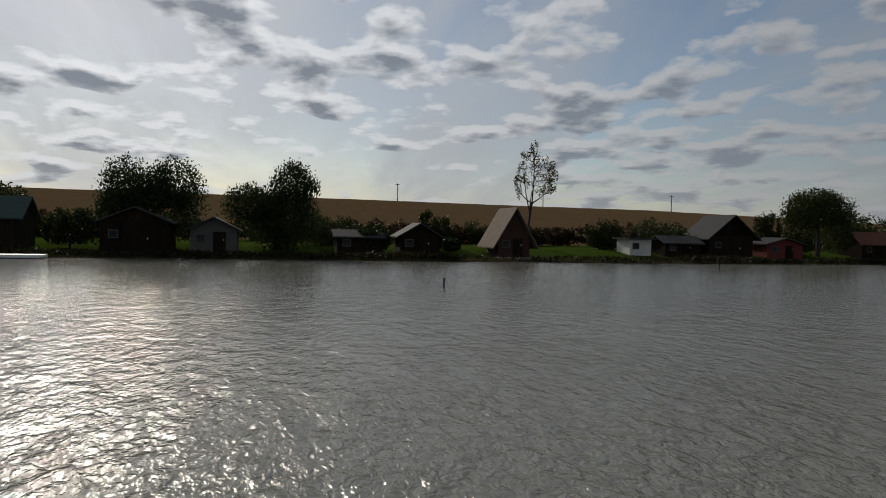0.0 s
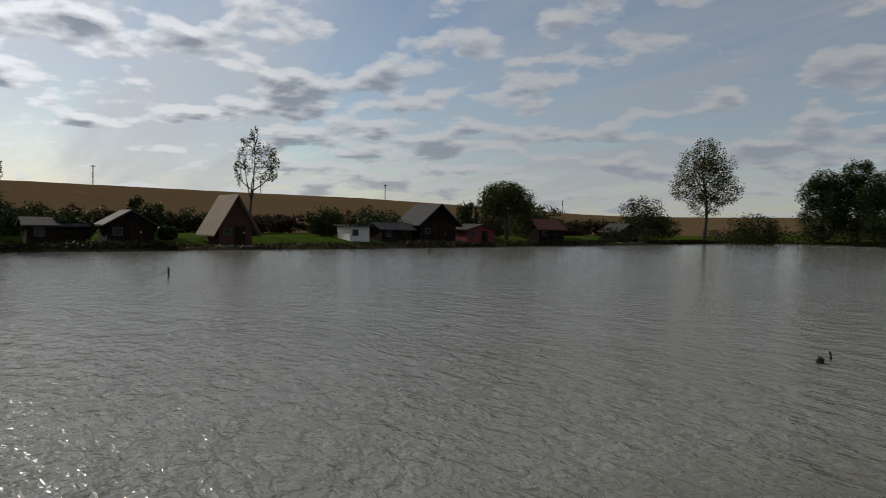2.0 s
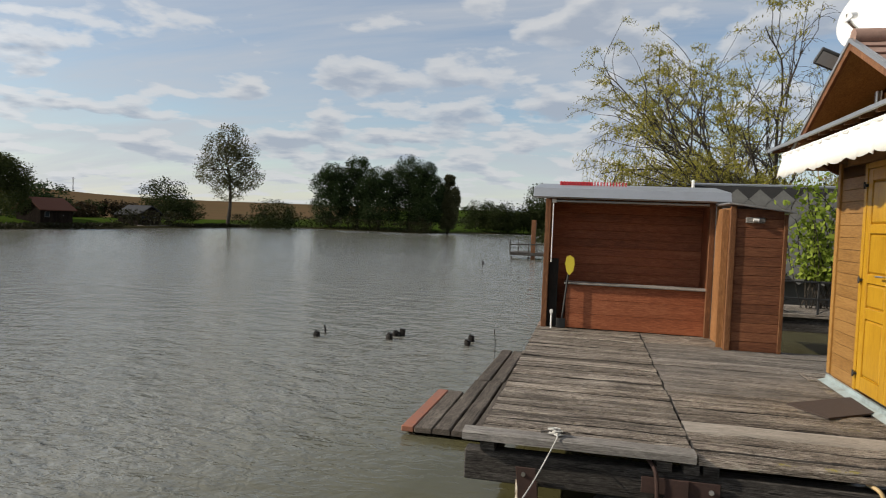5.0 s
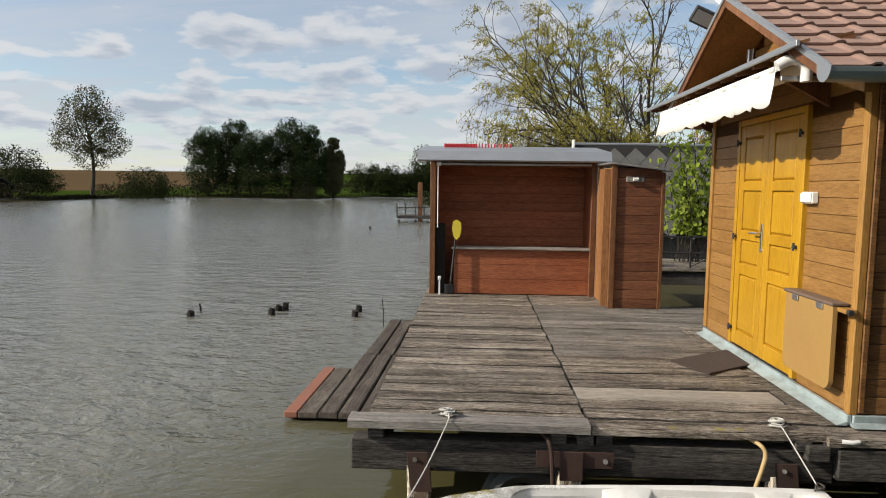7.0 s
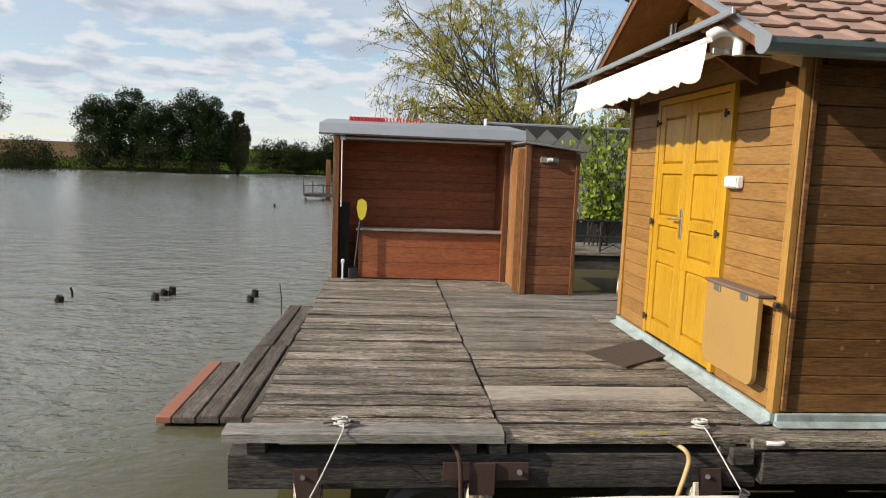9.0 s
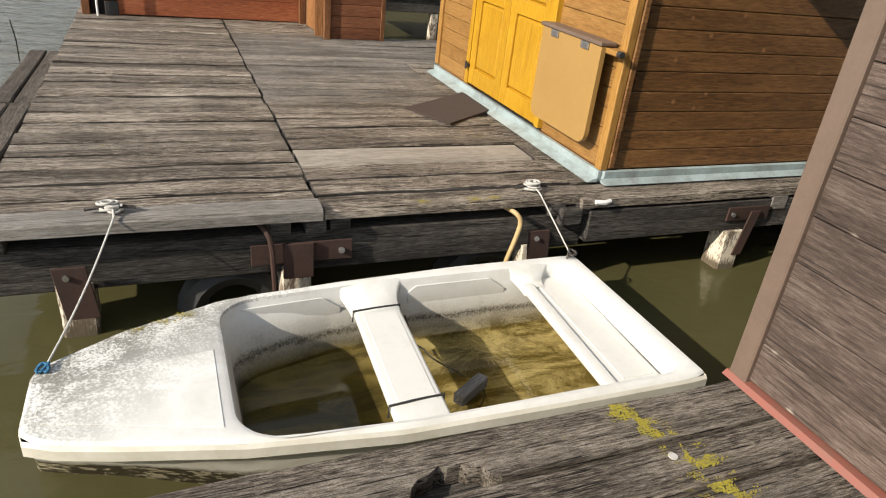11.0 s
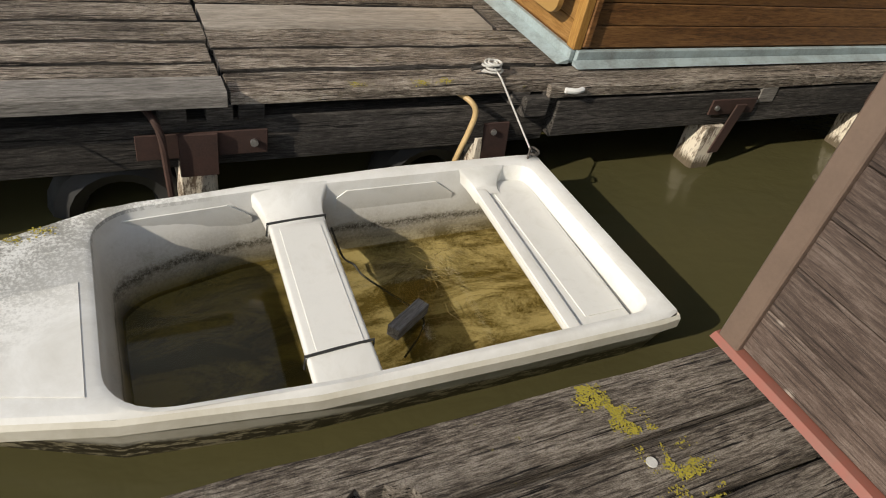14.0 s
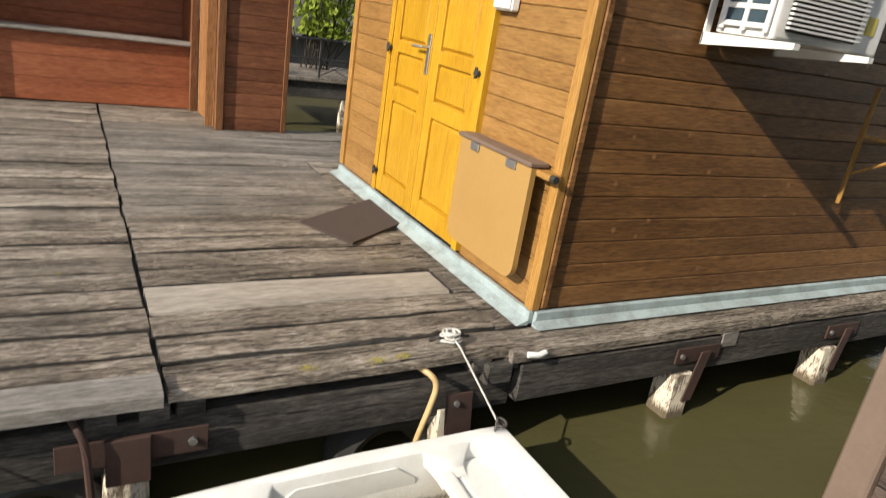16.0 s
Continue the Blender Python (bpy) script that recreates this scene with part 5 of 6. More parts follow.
rope_knot("mooring_rope", (0.62, 0.03, 0.036), (0.40, -0.62, -0.262), M_rope, 0.03, "pale mooring rope knotted on the deck's edge")
rope_knot("mooring_rope", (2.715, 0.10, 0.004), (2.855, -0.20, -0.262), M_rope, 0.0, "pale mooring rope tied to the boat's stern")
bl = empty("bow_lashing", (0.395, -0.63, -0.266), "blue rope lashing on the boat's bow", "rope")
part("loops", tube([(0.018 * math.cos(a), 0.022 * math.sin(a * 1.3), 0.006 + 0.010 * abs(math.sin(a * 0.7))) for a in np.linspace(0, 14, 40)], 0.0055, 6), M_blue_rope, bl, "", True)
sl = empty("stern_lashing", (2.86, -0.20, -0.266), "frayed rope lashing on the stern corner", "rope")
part("loops", tube([(0.02 * math.cos(a), 0.025 * math.sin(a), 0.006 + 0.003 * a) for a in np.linspace(0, 9, 26)] + [(-0.05, -0.03, -0.02), (-0.06, -0.05, -0.10), (-0.12, -0.07, -0.115)], 0.006, 6), M_beam, sl, "", True)

hose = empty("hose", (2.60, -0.01, -0.06), "yellowed hose hanging from the deck", "hose")
part("pipe", tube(bend([(-0.06, 0.06, 0.0), (-0.02, -0.01, -0.015), (0.0, -0.03, -0.06), (-0.02, -0.04, -0.15), (-0.07, -0.05, -0.32), (-0.11, -0.06, -0.55)]), 0.0135, 10), M_hose, hose, "", True)
hose2 = empty("hose", (1.28, -0.02, -0.06), "brown rusty hose hanging from the deck", "hose")
part("pipe", tube(bend([(-0.05, 0.08, 0.0), (-0.02, -0.0, -0.02), (0.0, -0.02, -0.08), (0.01, -0.02, -0.22), (0.03, -0.02, -0.6)]), 0.014, 8), M_rust, hose2, "", True)
for x in (1.12, 2.48):
    ty = empty("tyre_fender", (x, 0.16, -0.56), "old black rubber tyre hung as a fender", "tyre")
    b = bmesh.new()
    ringn = 20
    vs = [[b.verts.new(((0.20 + 0.075 * math.cos(q)) * math.cos(a), 0.10 * math.sin(q), (0.20 + 0.075 * math.cos(q)) * math.sin(a))) for q in (2 * math.pi * j / 8 for j in range(8))] for a in (2 * math.pi * i / ringn for i in range(ringn))]
    for i in range(ringn):
        for j in range(8):
            b.faces.new((vs[i][j], vs[i][(j + 1) % 8], vs[(i + 1) % ringn][(j + 1) % 8], vs[(i + 1) % ringn][j]))
    bmesh.ops.recalc_face_normals(b, faces=b.faces[:])
    part("tread", b, M_black, ty, "", True)

# ---------------- near jetty and hut ----------------
near = empty("near_deck", (0, -1.6, 0.0), "weathered grey plank jetty with yellow lichen", "deck", kind="structure")
b = bmesh.new()
edge = [(-0.45, 0.0)]
xx = -0.3
r3 = random.Random(5)
while xx < 2.5:
    edge.append((xx, r3.uniform(-0.006, 0.004)))
    xx += 0.16
edge += [(2.6, 0.0), (2.6, -0.178)]
notch = [(1.62, -0.178), (1.60, -0.165), (1.585, -0.13), (1.55, -0.12), (1.53, -0.105), (1.49, -0.108), (1.47, -0.095), (1.43, -0.12), (1.40, -0.125), (1.375, -0.15), (1.36, -0.178)]
edge += notch + [(-0.45, -0.178)]
prism(edge, 2, -0.045, 0.022, b)
part("plank", b, M_near, near)
# black sheet added below the notch to paint the hole's shade
part("cavity", box(1.30, 1.70, -0.24, -0.06, -0.12, -0.10), M_black, near, "black sheet standing in for shade in the rotted plank's hole")
nm = [plank_mesh("plank", 3.05, 0.168, 0.045, M_near, seed=110 + k, rough=0.008, cuts=12) for k in range(5)]
y, k = -0.183, 0
while y > -4.6:
    piece("plank", nm[k % 5], near, (-0.45, y - 0.172, 0.02 + rng.uniform(-0.003, 0.003)))
    y -= 0.176
    k += 1
part("beam", box(-0.45, 2.6, -0.20, -0.06, -0.28, -0.05, 0.006), M_beam, near)
for x in (-0.2, 0.9, 1.8):
    part("pile", box(x - 0.07, x + 0.07, -0.22, -0.08, -1.6, -0.1, 0.01), M_beam, near)
    part("pile", box(x - 0.07, x + 0.07, -4.2, -4.06, -1.6, -0.03, 0.01), M_beam, near)
lic = bmesh.new()
r4 = random.Random(11)
for k in range(5200):
    t = r4.uniform(0, 1)
    px = 2.07 + 0.13 * math.sin(t * 2.0) + r4.gauss(0, 0.034) * (0.6 + 0.6 * t)
    py = -1.61 - 0.42 * t + r4.gauss(0, 0.012)
    if noise.noise((px * 22, py * 22, 0)) < -0.12 + 0.3 * r4.random() or py > -1.608 or abs(py + 1.781) < 0.006 or abs(py + 1.957) < 0.006:
        continue
    q, a0 = r4.uniform(0.0007, 0.0034), r4.uniform(0, 6)
    lic.faces.new([lic.verts.new((px + q * math.cos(a0 + a) * r4.uniform(0.6, 1.2), py + q * math.sin(a0 + a), 0.0268 + r4.uniform(0, 0.0012))) for a in (0, 1.2, 2.5, 3.8, 5.0)])
for cx, cy, cz, num in ((2.05, 0.03, 0.008, 60), (2.34, 0.025, 0.008, 110), (2.46, 0.03, 0.008, 80), (0.80, -0.40, -0.264, 50), (0.88, -0.37, -0.264, 60), (0.70, -0.44, -0.264, 40)):
    for m in range(num):
        x, y = cx + r4.gauss(0, 0.022), cy + r4.gauss(0, 0.012)
        s = r4.uniform(0.001, 0.0042)
        a0 = r4.uniform(0, 6)
        lic.faces.new([lic.verts.new((x + s * math.cos(a0 + a), y + s * math.sin(a0 + a), cz + r4.uniform(0, 0.003))) for a in (0, 1.2, 2.5, 3.8, 5.0)])
tagged(link(lic, "lichen", M_lichen), "yellow lichen crust on planks and boat", "lichen", kind="stuff")
sp_o = empty("droppings_spot", (2.128, -1.846, 0.0255), "small round pale spot on the plank", "spot")
part("spot", tube([(0, 0, 0), (0, 0, 0.003)], 0.014, 12), M_rope, sp_o)

hut = empty("near_hut", (2.60, -1.58, 0.02), "brown painted plank hut beside the jetty", "hut")
part("wall", box(0.025, 0.10, -4.4, -0.03, 0.0, 2.3), M_hutwall, hut)
part("wall", box(0.10, 3.4, -0.10, -0.03, 0.0, 2.3), M_hutwall, hut)
part("wall", box(3.4, 3.5, -4.4, -0.03, 0.0, 2.3), M_hutwall, hut)
part("wall", box(0.10, 3.4, -4.4, -4.3, 0.0, 2.3), M_hutwall, hut)
part("floor", box(0.02, 3.5, -4.4, -0.02, -0.12, -0.005), M_beam, hut)
part("roof", prism([(-0.25, 2.28), (3.75, 2.28), (1.75, 3.2)], 1, -4.7, 0.25), M_side, hut, "dark roof")
hb = board_mesh(4.3, 0.15, M_hutwall, 1, 9)
for i in range(15):
    piece("board", hb, hut, (0.024, -4.36, 0.03 + i * 0.15))
part("corner_post", box(-0.012, 0.05, -0.06, 0.012, 0.0, 2.3, 0.005), M_hutpost, hut, "brown painted corner post")
part("flashing", prism([(-0.03, 0.004), (-0.014, 0.02), (0.02, 0.02), (0.02, 0.004)], 1, -4.4, 0.02), M_redflash, hut, "faded red metal flashing")
for x in (0.2, 1.7, 3.2):
    for y in (-0.2, -4.2):
        part("pile", box(x - 0.07, x + 0.07, y - 0.07, y + 0.07, -1.6, -0.12), M_beam, hut)

# ---------------- stumps and stakes in the lake ----------------
def stumps(x, y, seed, hs):
    o = empty("pile_stump", (x, y, WATER), "cluster of old dark pile stumps in the water", "stump", "old piles in the lake")
    r = random.Random(seed)
    for k, h in enumerate(hs):
        dx, dy = ((0.0, 0.0), (0.0, 0.38), (0.10, 0.44))[k]
        rad = 0.055 if h > 0.08 or k == 0 else 0.02
        bb = tube([(dx, dy, -0.8), (dx, dy, h * 0.6), (dx + 0.01, dy, h)], rad, 9, taper=[rad, rad, rad * 0.85])
        for v in bb.verts:
            v.co += Vector((r.uniform(-1, 1), r.uniform(-1, 1), r.uniform(-0.5, 0.5))) * 0.008
        part("stump", bb, M_stump, o)


stumps(-3.64, 5.95, 1, (0.09,))
stumps(-2.43, 6.20, 2, (0.11, 0.09, 0.12))
stumps(-1.10, 6.22, 3, (0.09, 0.11))
for x, y, h, r in ((-23.5, 2.1, 0.32, 0.035), (-36.0, 23.0, 0.4, 0.04), (-3.66, 6.36, 0.13, 0.016), (-0.55, 5.5, 0.42, 0.006), (-4.3, 28.0, 0.15, 0.05)):
    o = empty("stake", (x, y, WATER), "thin wooden stake standing in the lake", "stake")
    part("pole", tube([(0, 0, -0.8), (0.01, 0, h * 0.5), (-0.015, 0.0, h)], r, 7), M_stump, o)

# fishing raft with rod rests by the far east bank
raft = empty("fishing_raft", (-3.9, 36.0, WATER), "small fishing jetty with rod rests and a tall post", "jetty")
part("platform", box(0.1, 6.5, -1.0, 1.0, 0.22, 0.40, 0.01), M_beam, raft)
part("tall_post", box(1.32, 1.58, -0.9, -0.65, -0.8, 2.35, 0.02), M_redwood_v, raft)
for x in (0.2, 1.2, 2.6, 4.5):
    part("leg", box(x - 0.06, x + 0.06, -0.9, -0.8, -1.0, 0.14), M_beam, raft)
for x in (0.1, 0.6, 1.2, 1.7):
    part("rod_rest", tube([(x, -0.9, 0.3), (x - 0.02, -0.9, 1.15 - 0.25 * (x > 1))], 0.04, 6), M_beam, raft)
part("rail", tube([(0.0, -0.9, 0.85), (2.2, -0.9, 0.92)], 0.035, 6), M_beam, raft)
part("rod", tube([(-0.4, -0.9, 0.5), (2.4, -0.9, 1.3)], 0.012, 5), M_beam, raft)

# ---------------- vegetation ----------------
def leaf_material(name, a, b, gloss=0.5):
    m, n = material(name)
    g = n.add("ShaderNodeNewGeometry")
    tc = n.add("ShaderNodeTexCoord").outputs["Object"]
    tone = n.math("MULTIPLY_ADD", g.outputs["Random Per Island"], 0.6, n.math("MULTIPLY", n.noise(tc, 0.8, 3.0), 0.4))
    c = n.mix(tone, a, b)
    d = n.add("ShaderNodeBsdfPrincipled", **{"Base Color": c, "Roughness": gloss})
    d.inputs["Specular IOR Level"].default_value = 0.06
    t = n.add("ShaderNodeBsdfTranslucent", Color=c)
    mx = n.add("ShaderNodeMixShader", Fac=0.35)
    n.t.links.new(d.outputs[0], mx.inputs[1])
    n.t.links.new(t.outputs[0], mx.inputs[2])
    n.add("ShaderNodeOutputMaterial", Surface=mx.outputs[0])
    return m


# L_dark, L_bush and L_reed carry the far bank's backlit shade in their colour
L_dark = leaf_material("dark_shaded_foliage", (0.014, 0.025, 0.009), (0.040, 0.060, 0.020))
L_willow = leaf_material("willow_foliage", (0.17, 0.165, 0.024), (0.42, 0.37, 0.075))
L_far_willow = leaf_material("far_willow_foliage", (0.025, 0.036, 0.010), (0.065, 0.075, 0.022))
L_poplar = leaf_material("poplar_foliage", (0.05, 0.055, 0.025), (0.14, 0.13, 0.06))
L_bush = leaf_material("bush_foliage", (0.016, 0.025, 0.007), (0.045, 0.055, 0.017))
L_bright = leaf_material("bright_green_foliage", (0.12, 0.18, 0.02), (0.30, 0.36, 0.06))
L_reed = leaf_material("dark_shaded_reed_foliage", (0.010, 0.011, 0.005), (0.030, 0.029, 0.012))
M_bark = wood("grey_brown_bark", (0.03, 0.024, 0.018), (0.07, 0.058, 0.045), (0.12, 0.10, 0.08), 2, 0.95, 0.6, 0.6, 0.01)


def leaves_mesh(name, centres, size, mat, rnd, droop=0.0, slim=0.6):
    """Small two-sided leaf clumps, one folded quad each."""
    k = len(centres)
    c = np.array(centres)
    d = rnd.normal(size=(k, 3))
    d[:, 2] -= droop * 2.5
    d /= np.linalg.norm(d, axis=1)[:, None]
    o = rnd.normal(size=(k, 3))
    o -= d * (o * d).sum(1)[:, None]
    o /= np.linalg.norm(o, axis=1)[:, None]
    s = size * rnd.uniform(0.6, 1.3, k)[:, None]
    v = np.stack([c - d * s * 0.5, c + o * s * slim * 0.5, c + d * s * 0.5, c - o * s * slim * 0.5], 1).reshape(-1, 3)
    me = bpy.data.meshes.new(name)
    me.from_pydata(v.tolist(), [], np.arange(4 * k).reshape(k, 4).tolist())
    me.materials.append(mat)
    return me


def limb_path(r, a, b, bend=0.12, steps=5):
    a, b = Vector(a), Vector(b)
    off = Vector((r.uniform(-1, 1), r.uniform(-1, 1), r.uniform(-0.3, 0.6))) * (b - a).length * bend
    return [a.lerp(b, t) + off * math.sin(math.pi * t) for t in (i / steps for i in range(steps + 1))]


def bank(at):
    """Places on the far banks, drawn in to the waterline."""
    k = 0.952 if at[0] < -20 or at[1] > 95 else 1.0
    return (0.6 + (at[0] - 0.6) * k, -4.7 + (at[1] + 4.7) * k, at[2])


def tree(name, at, lobes, leaf, size, count, label, trunk_r=0.15, trunk_h=None, droop=0.0, seed=1, bare=0.0, category="tree", spread=1.0):
    """Trunk, limbs to each lobe, and a crown of leaf clumps in the lobes (centre, radii), thinned towards gaps."""
    r, rn = random.Random(seed), np.random.default_rng(seed)
    o = empty(name, bank(at), label, category)
    wood_b = bmesh.new()
    top = max(l[0][2] for l in lobes)
    th = trunk_h or top * 0.55
    cx, cy = np.mean([l[0][0] for l in lobes]) * 0.5, np.mean([l[0][1] for l in lobes]) * 0.5
    pts = limb_path(r, (0, 0, -0.6), (cx, cy, th), 0.05)
    tube(pts, 0, 8, wood_b, True, [trunk_r * (1.15 - 0.5 * i / 5) for i in range(6)])
    centres = []
    total = sum(l[1][0] * l[1][1] * l[1][2] for l in lobes)
    for (lx, ly, lz), (rx, ry, rz) in lobes:
        base = pts[-1 - (r.random() < 0.5)]
        p = limb_path(r, base, (lx, ly, lz), 0.1)
        tube(p, 0, 5, wood_b, False, [trunk_r * 0.5 * (1 - 0.15 * i) for i in range(6)])
        subs = max(4, int(7 * bare + 4))
        for q in range(subs):
            a, e = r.uniform(0, 6.28), r.uniform(-0.3, 1.2)
            tip = (lx + rx * 0.85 * math.cos(a) * math.cos(e), ly + ry * 0.85 * math.sin(a) * math.cos(e), lz + rz * 0.85 * math.sin(e))
            tube(limb_path(r, p[r.choice((3, 4, 5))], tip, 0.12), 0, 4, wood_b, False, [trunk_r * 0.2 * (1 - 0.16 * i) for i in range(6)])
        m = int((2.3 if bare == 0 else 1.5) * count * (rx * ry * rz / total) ** 0.8 / max(1, len(lobes)) ** 0.2) + 20
        clumps = max(6, m // 40)
        cc = rn.normal(size=(clumps, 3))
        cc /= np.linalg.norm(cc, axis=1)[:, None]
        cc *= rn.uniform(0.35, 1.0, clumps)[:, None] ** 0.6
        pick = rn.integers(0, clumps, m)
        p3 = cc[pick] + rn.normal(size=(m, 3)) * 0.17 * spread
        far = np.linalg.norm(p3, axis=1)[:, None]
        p3 *= np.where(far > 1.12, rn.uniform(0.75, 1.22, (m, 1)) / np.maximum(far, 1e-6), 1.0)
        if droop:
            p3[:, 2] -= droop * rn.uniform(0, 1.0, m) * np.clip(np.hypot(p3[:, 0], p3[:, 1]), 0.2, 1.2)
        centres.append(p3 * (rx, ry, rz) + (lx, ly, lz))
    part("trunk", wood_b, M_bark, o, "", True)
    me = leaves_mesh("crown", np.concatenate(centres), size * (0.62 if bare == 0 else 0.8), leaf, rn, droop)
    c = new("crown", me)
    c.parent = o
    return o


def far_hut(at, w, d, h, rh, wall, roof_m, label, ridge="x", over=0.3, plat=1.2, rz=0.0, door=True, window=True):
    """A small waterside hut facing +x: walls, gable roof, door, window and a platform on piles."""
    o = empty("hut", bank(at), label, "hut", rz=rz)
    walls = part("wall", box(-d / 2, d / 2, -w / 2, w / 2, 0.0, h), wall, o)
    if rh > 0:
        if ridge == "x":
            prof = [(-w / 2, h), (w / 2, h), (0, h + rh * 0.96)]
            part("gable", prism(prof, 0, -d / 2, d / 2), wall, o)
            t = 0.1
            s = (w / 2 + over) / (w / 2)
            ol = [(-w / 2 * s, h - rh * (s - 1)), (0, h + rh), (w / 2 * s, h - rh * (s - 1)), (w / 2 * s, h - rh * (s - 1) + t), (0, h + rh + t), (-w / 2 * s, h - rh * (s - 1) + t)]
            part("roof", prism(ol, 0, -d / 2 - over, d / 2 + over), roof_m, o)
        else:
            prof = [(-d / 2, h), (d / 2, h), (0, h + rh * 0.96)]
            part("gable", prism(prof, 1, -w / 2, w / 2), wall, o)
            s = (d / 2 + over) / (d / 2)
            ol = [(-d / 2 * s, h - rh * (s - 1)), (0, h + rh), (d / 2 * s, h - rh * (s - 1)), (d / 2 * s, h - rh * (s - 1) + 0.1), (0, h + rh + 0.1), (-d / 2 * s, h - rh * (s - 1) + 0.1)]
            part("roof", prism(ol, 1, -w / 2 - over, w / 2 + over), roof_m, o)
    else:
        part("roof", box(-d / 2 - over, d / 2 + over, -w / 2 - over, w / 2 + over, h, h + 0.12), roof_m, o)
    if door:
        dd = part("door", box(d / 2, d / 2 + 0.05, -0.4 + w * 0.12, 0.4 + w * 0.12, 0.05, min(1.8, h * 0.9)), W_dark, o)
        part("door_handle", box(d / 2 + 0.05, d / 2 + 0.09, 0.25 + w * 0.12, 0.3 + w * 0.12, 0.85, 0.95), M_steel, dd)
    if window:
        ww = part("window", box(d / 2, d / 2 + 0.06, -w * 0.38, -w * 0.38 + 0.6, h * 0.45, h * 0.45 + 0.55), W_grey, o)
        part("pane", box(d / 2 + 0.06, d / 2 + 0.07, -w * 0.38 + 0.06, -w * 0.38 + 0.54, h * 0.45 + 0.06, h * 0.45 + 0.49), M_glass, ww)
    if plat:
        part("platform", box(d / 2 + 0.06, d / 2 + plat, -w / 2 - 0.4, w / 2 + 0.4, -0.14, 0.0), M_deck, o)
        for y in (-w / 2, 0, w / 2):
            part("pile", box(d / 2 + plat - 0.25, d / 2 + plat - 0.1, y - 0.07, y + 0.07, -1.4, -0.14), M_beam, o)
    part("footing", box(-d / 2, d / 2, -w / 2, w / 2, -1.4, -0.005), M_beam, o)
    return o


# near-black boards: the huts' backlit shade is put into the colour
W_dark = wood("dark_shaded_hut_boards", (0.010, 0.007, 0.005), (0.025, 0.018, 0.013), (0.045, 0.033, 0.025), 2, 0.9, 0.3, 0.3, 0.002, spec=0.05)
W_red = plain("red_hut_paint", (0.14, 0.035, 0.032), 0.7, 0, (0.1, 0.04, 0.04), 0.4, 2.0, spec=0.08)
W_white = plain("white_hut_paint", (0.62, 0.60, 0.56), 0.7, 0, (0.35, 0.33, 0.3), 0.4, 2.0, spec=0.08)
W_grey = plain("grey_hut_paint", (0.09, 0.088, 0.08), 0.7, 0, (0.09, 0.085, 0.08), 0.4, 2.0, spec=0.08)
W_pink = plain("brick_red_hut_wall", (0.055, 0.030, 0.024), 0.8, 0, (0.12, 0.06, 0.05), 0.5, 2.0, spec=0.08)
R_tan = plain("pale_reed_roof", (0.20, 0.165, 0.13), 0.9, 0, (0.10, 0.08, 0.06), 0.5, 1.5, 0.02, spec=0.08)
R_dark = plain("dark_bitumen_roof", (0.05, 0.05, 0.052), 0.75, 0, (0.03, 0.03, 0.03), 0.5, 1.5, 0.01, spec=0.08)
R_green = plain("dark_green_roof", (0.05, 0.075, 0.065), 0.6, 0, (0.03, 0.04, 0.035), 0.5, 1.5, 0.01, spec=0.08)
R_red = plain("red_tile_far_roof", (0.12, 0.05, 0.032), 0.75, 0, (0.12, 0.06, 0.045), 0.5, 1.5, 0.02, spec=0.08)

BZ = -0.35
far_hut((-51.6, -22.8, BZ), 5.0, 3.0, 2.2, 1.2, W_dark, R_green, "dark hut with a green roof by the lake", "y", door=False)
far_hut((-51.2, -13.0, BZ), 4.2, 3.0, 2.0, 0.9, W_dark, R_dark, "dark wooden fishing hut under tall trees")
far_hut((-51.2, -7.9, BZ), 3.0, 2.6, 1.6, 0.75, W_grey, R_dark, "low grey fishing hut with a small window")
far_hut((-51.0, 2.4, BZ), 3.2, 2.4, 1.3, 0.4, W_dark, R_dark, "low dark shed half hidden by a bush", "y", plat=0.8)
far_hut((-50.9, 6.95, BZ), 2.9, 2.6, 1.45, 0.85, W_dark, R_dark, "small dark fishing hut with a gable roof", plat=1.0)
far_hut((-51.4, 14.6, BZ), 2.5, 3.0, 1.55, 2.1, W_pink, R_tan, "steep-roofed red fishing hut with a pale roof", over=0.55, plat=1.6)
far_hut((-54.0, 27.6, BZ), 2.0, 2.2, 1.5, 0.0, W_white, R_dark, "small flat-roofed white hut by the lake", plat=0.8, door=False)
far_hut((-54.2, 31.9, BZ), 3.4, 2.4, 1.3, 0.5, W_dark, R_dark, "low dark shed beside the white hut", "y", plat=0.8)
far_hut((-55.0, 37.2, BZ), 4.4, 3.4, 2.0, 1.75, W_dark, R_dark, "dark two-level fishing hut with a balcony", over=0.5)
far_hut((-54.6, 43.2, BZ), 3.8, 2.4, 1.35, 0.5, W_red, R_dark, "low red shed by the willow", plat=0.8)
far_hut((-56.2, 55.9, BZ), 4.2, 2.8, 1.6, 1.0, W_dark, R_red, "dark hut with a red tiled roof", "y")
far_hut((-56.6, 71.8, BZ), 4.4, 2.8, 1.3, 1.0, W_dark, R_dark, "dark gabled fishing hut among reeds")
pont = empty("pontoon", (-41.6, -18.2, WATER), "pale floating pontoon moored at the far bank", "pontoon")
part("deck", box(-0.6, 0.6, -2.0, 2.0, 0.04, 0.22, 0.03), M_white, pont)
part("float", box(-0.5, 0.5, -1.9, 1.9, -0.2, 0.038), M_black, pont)

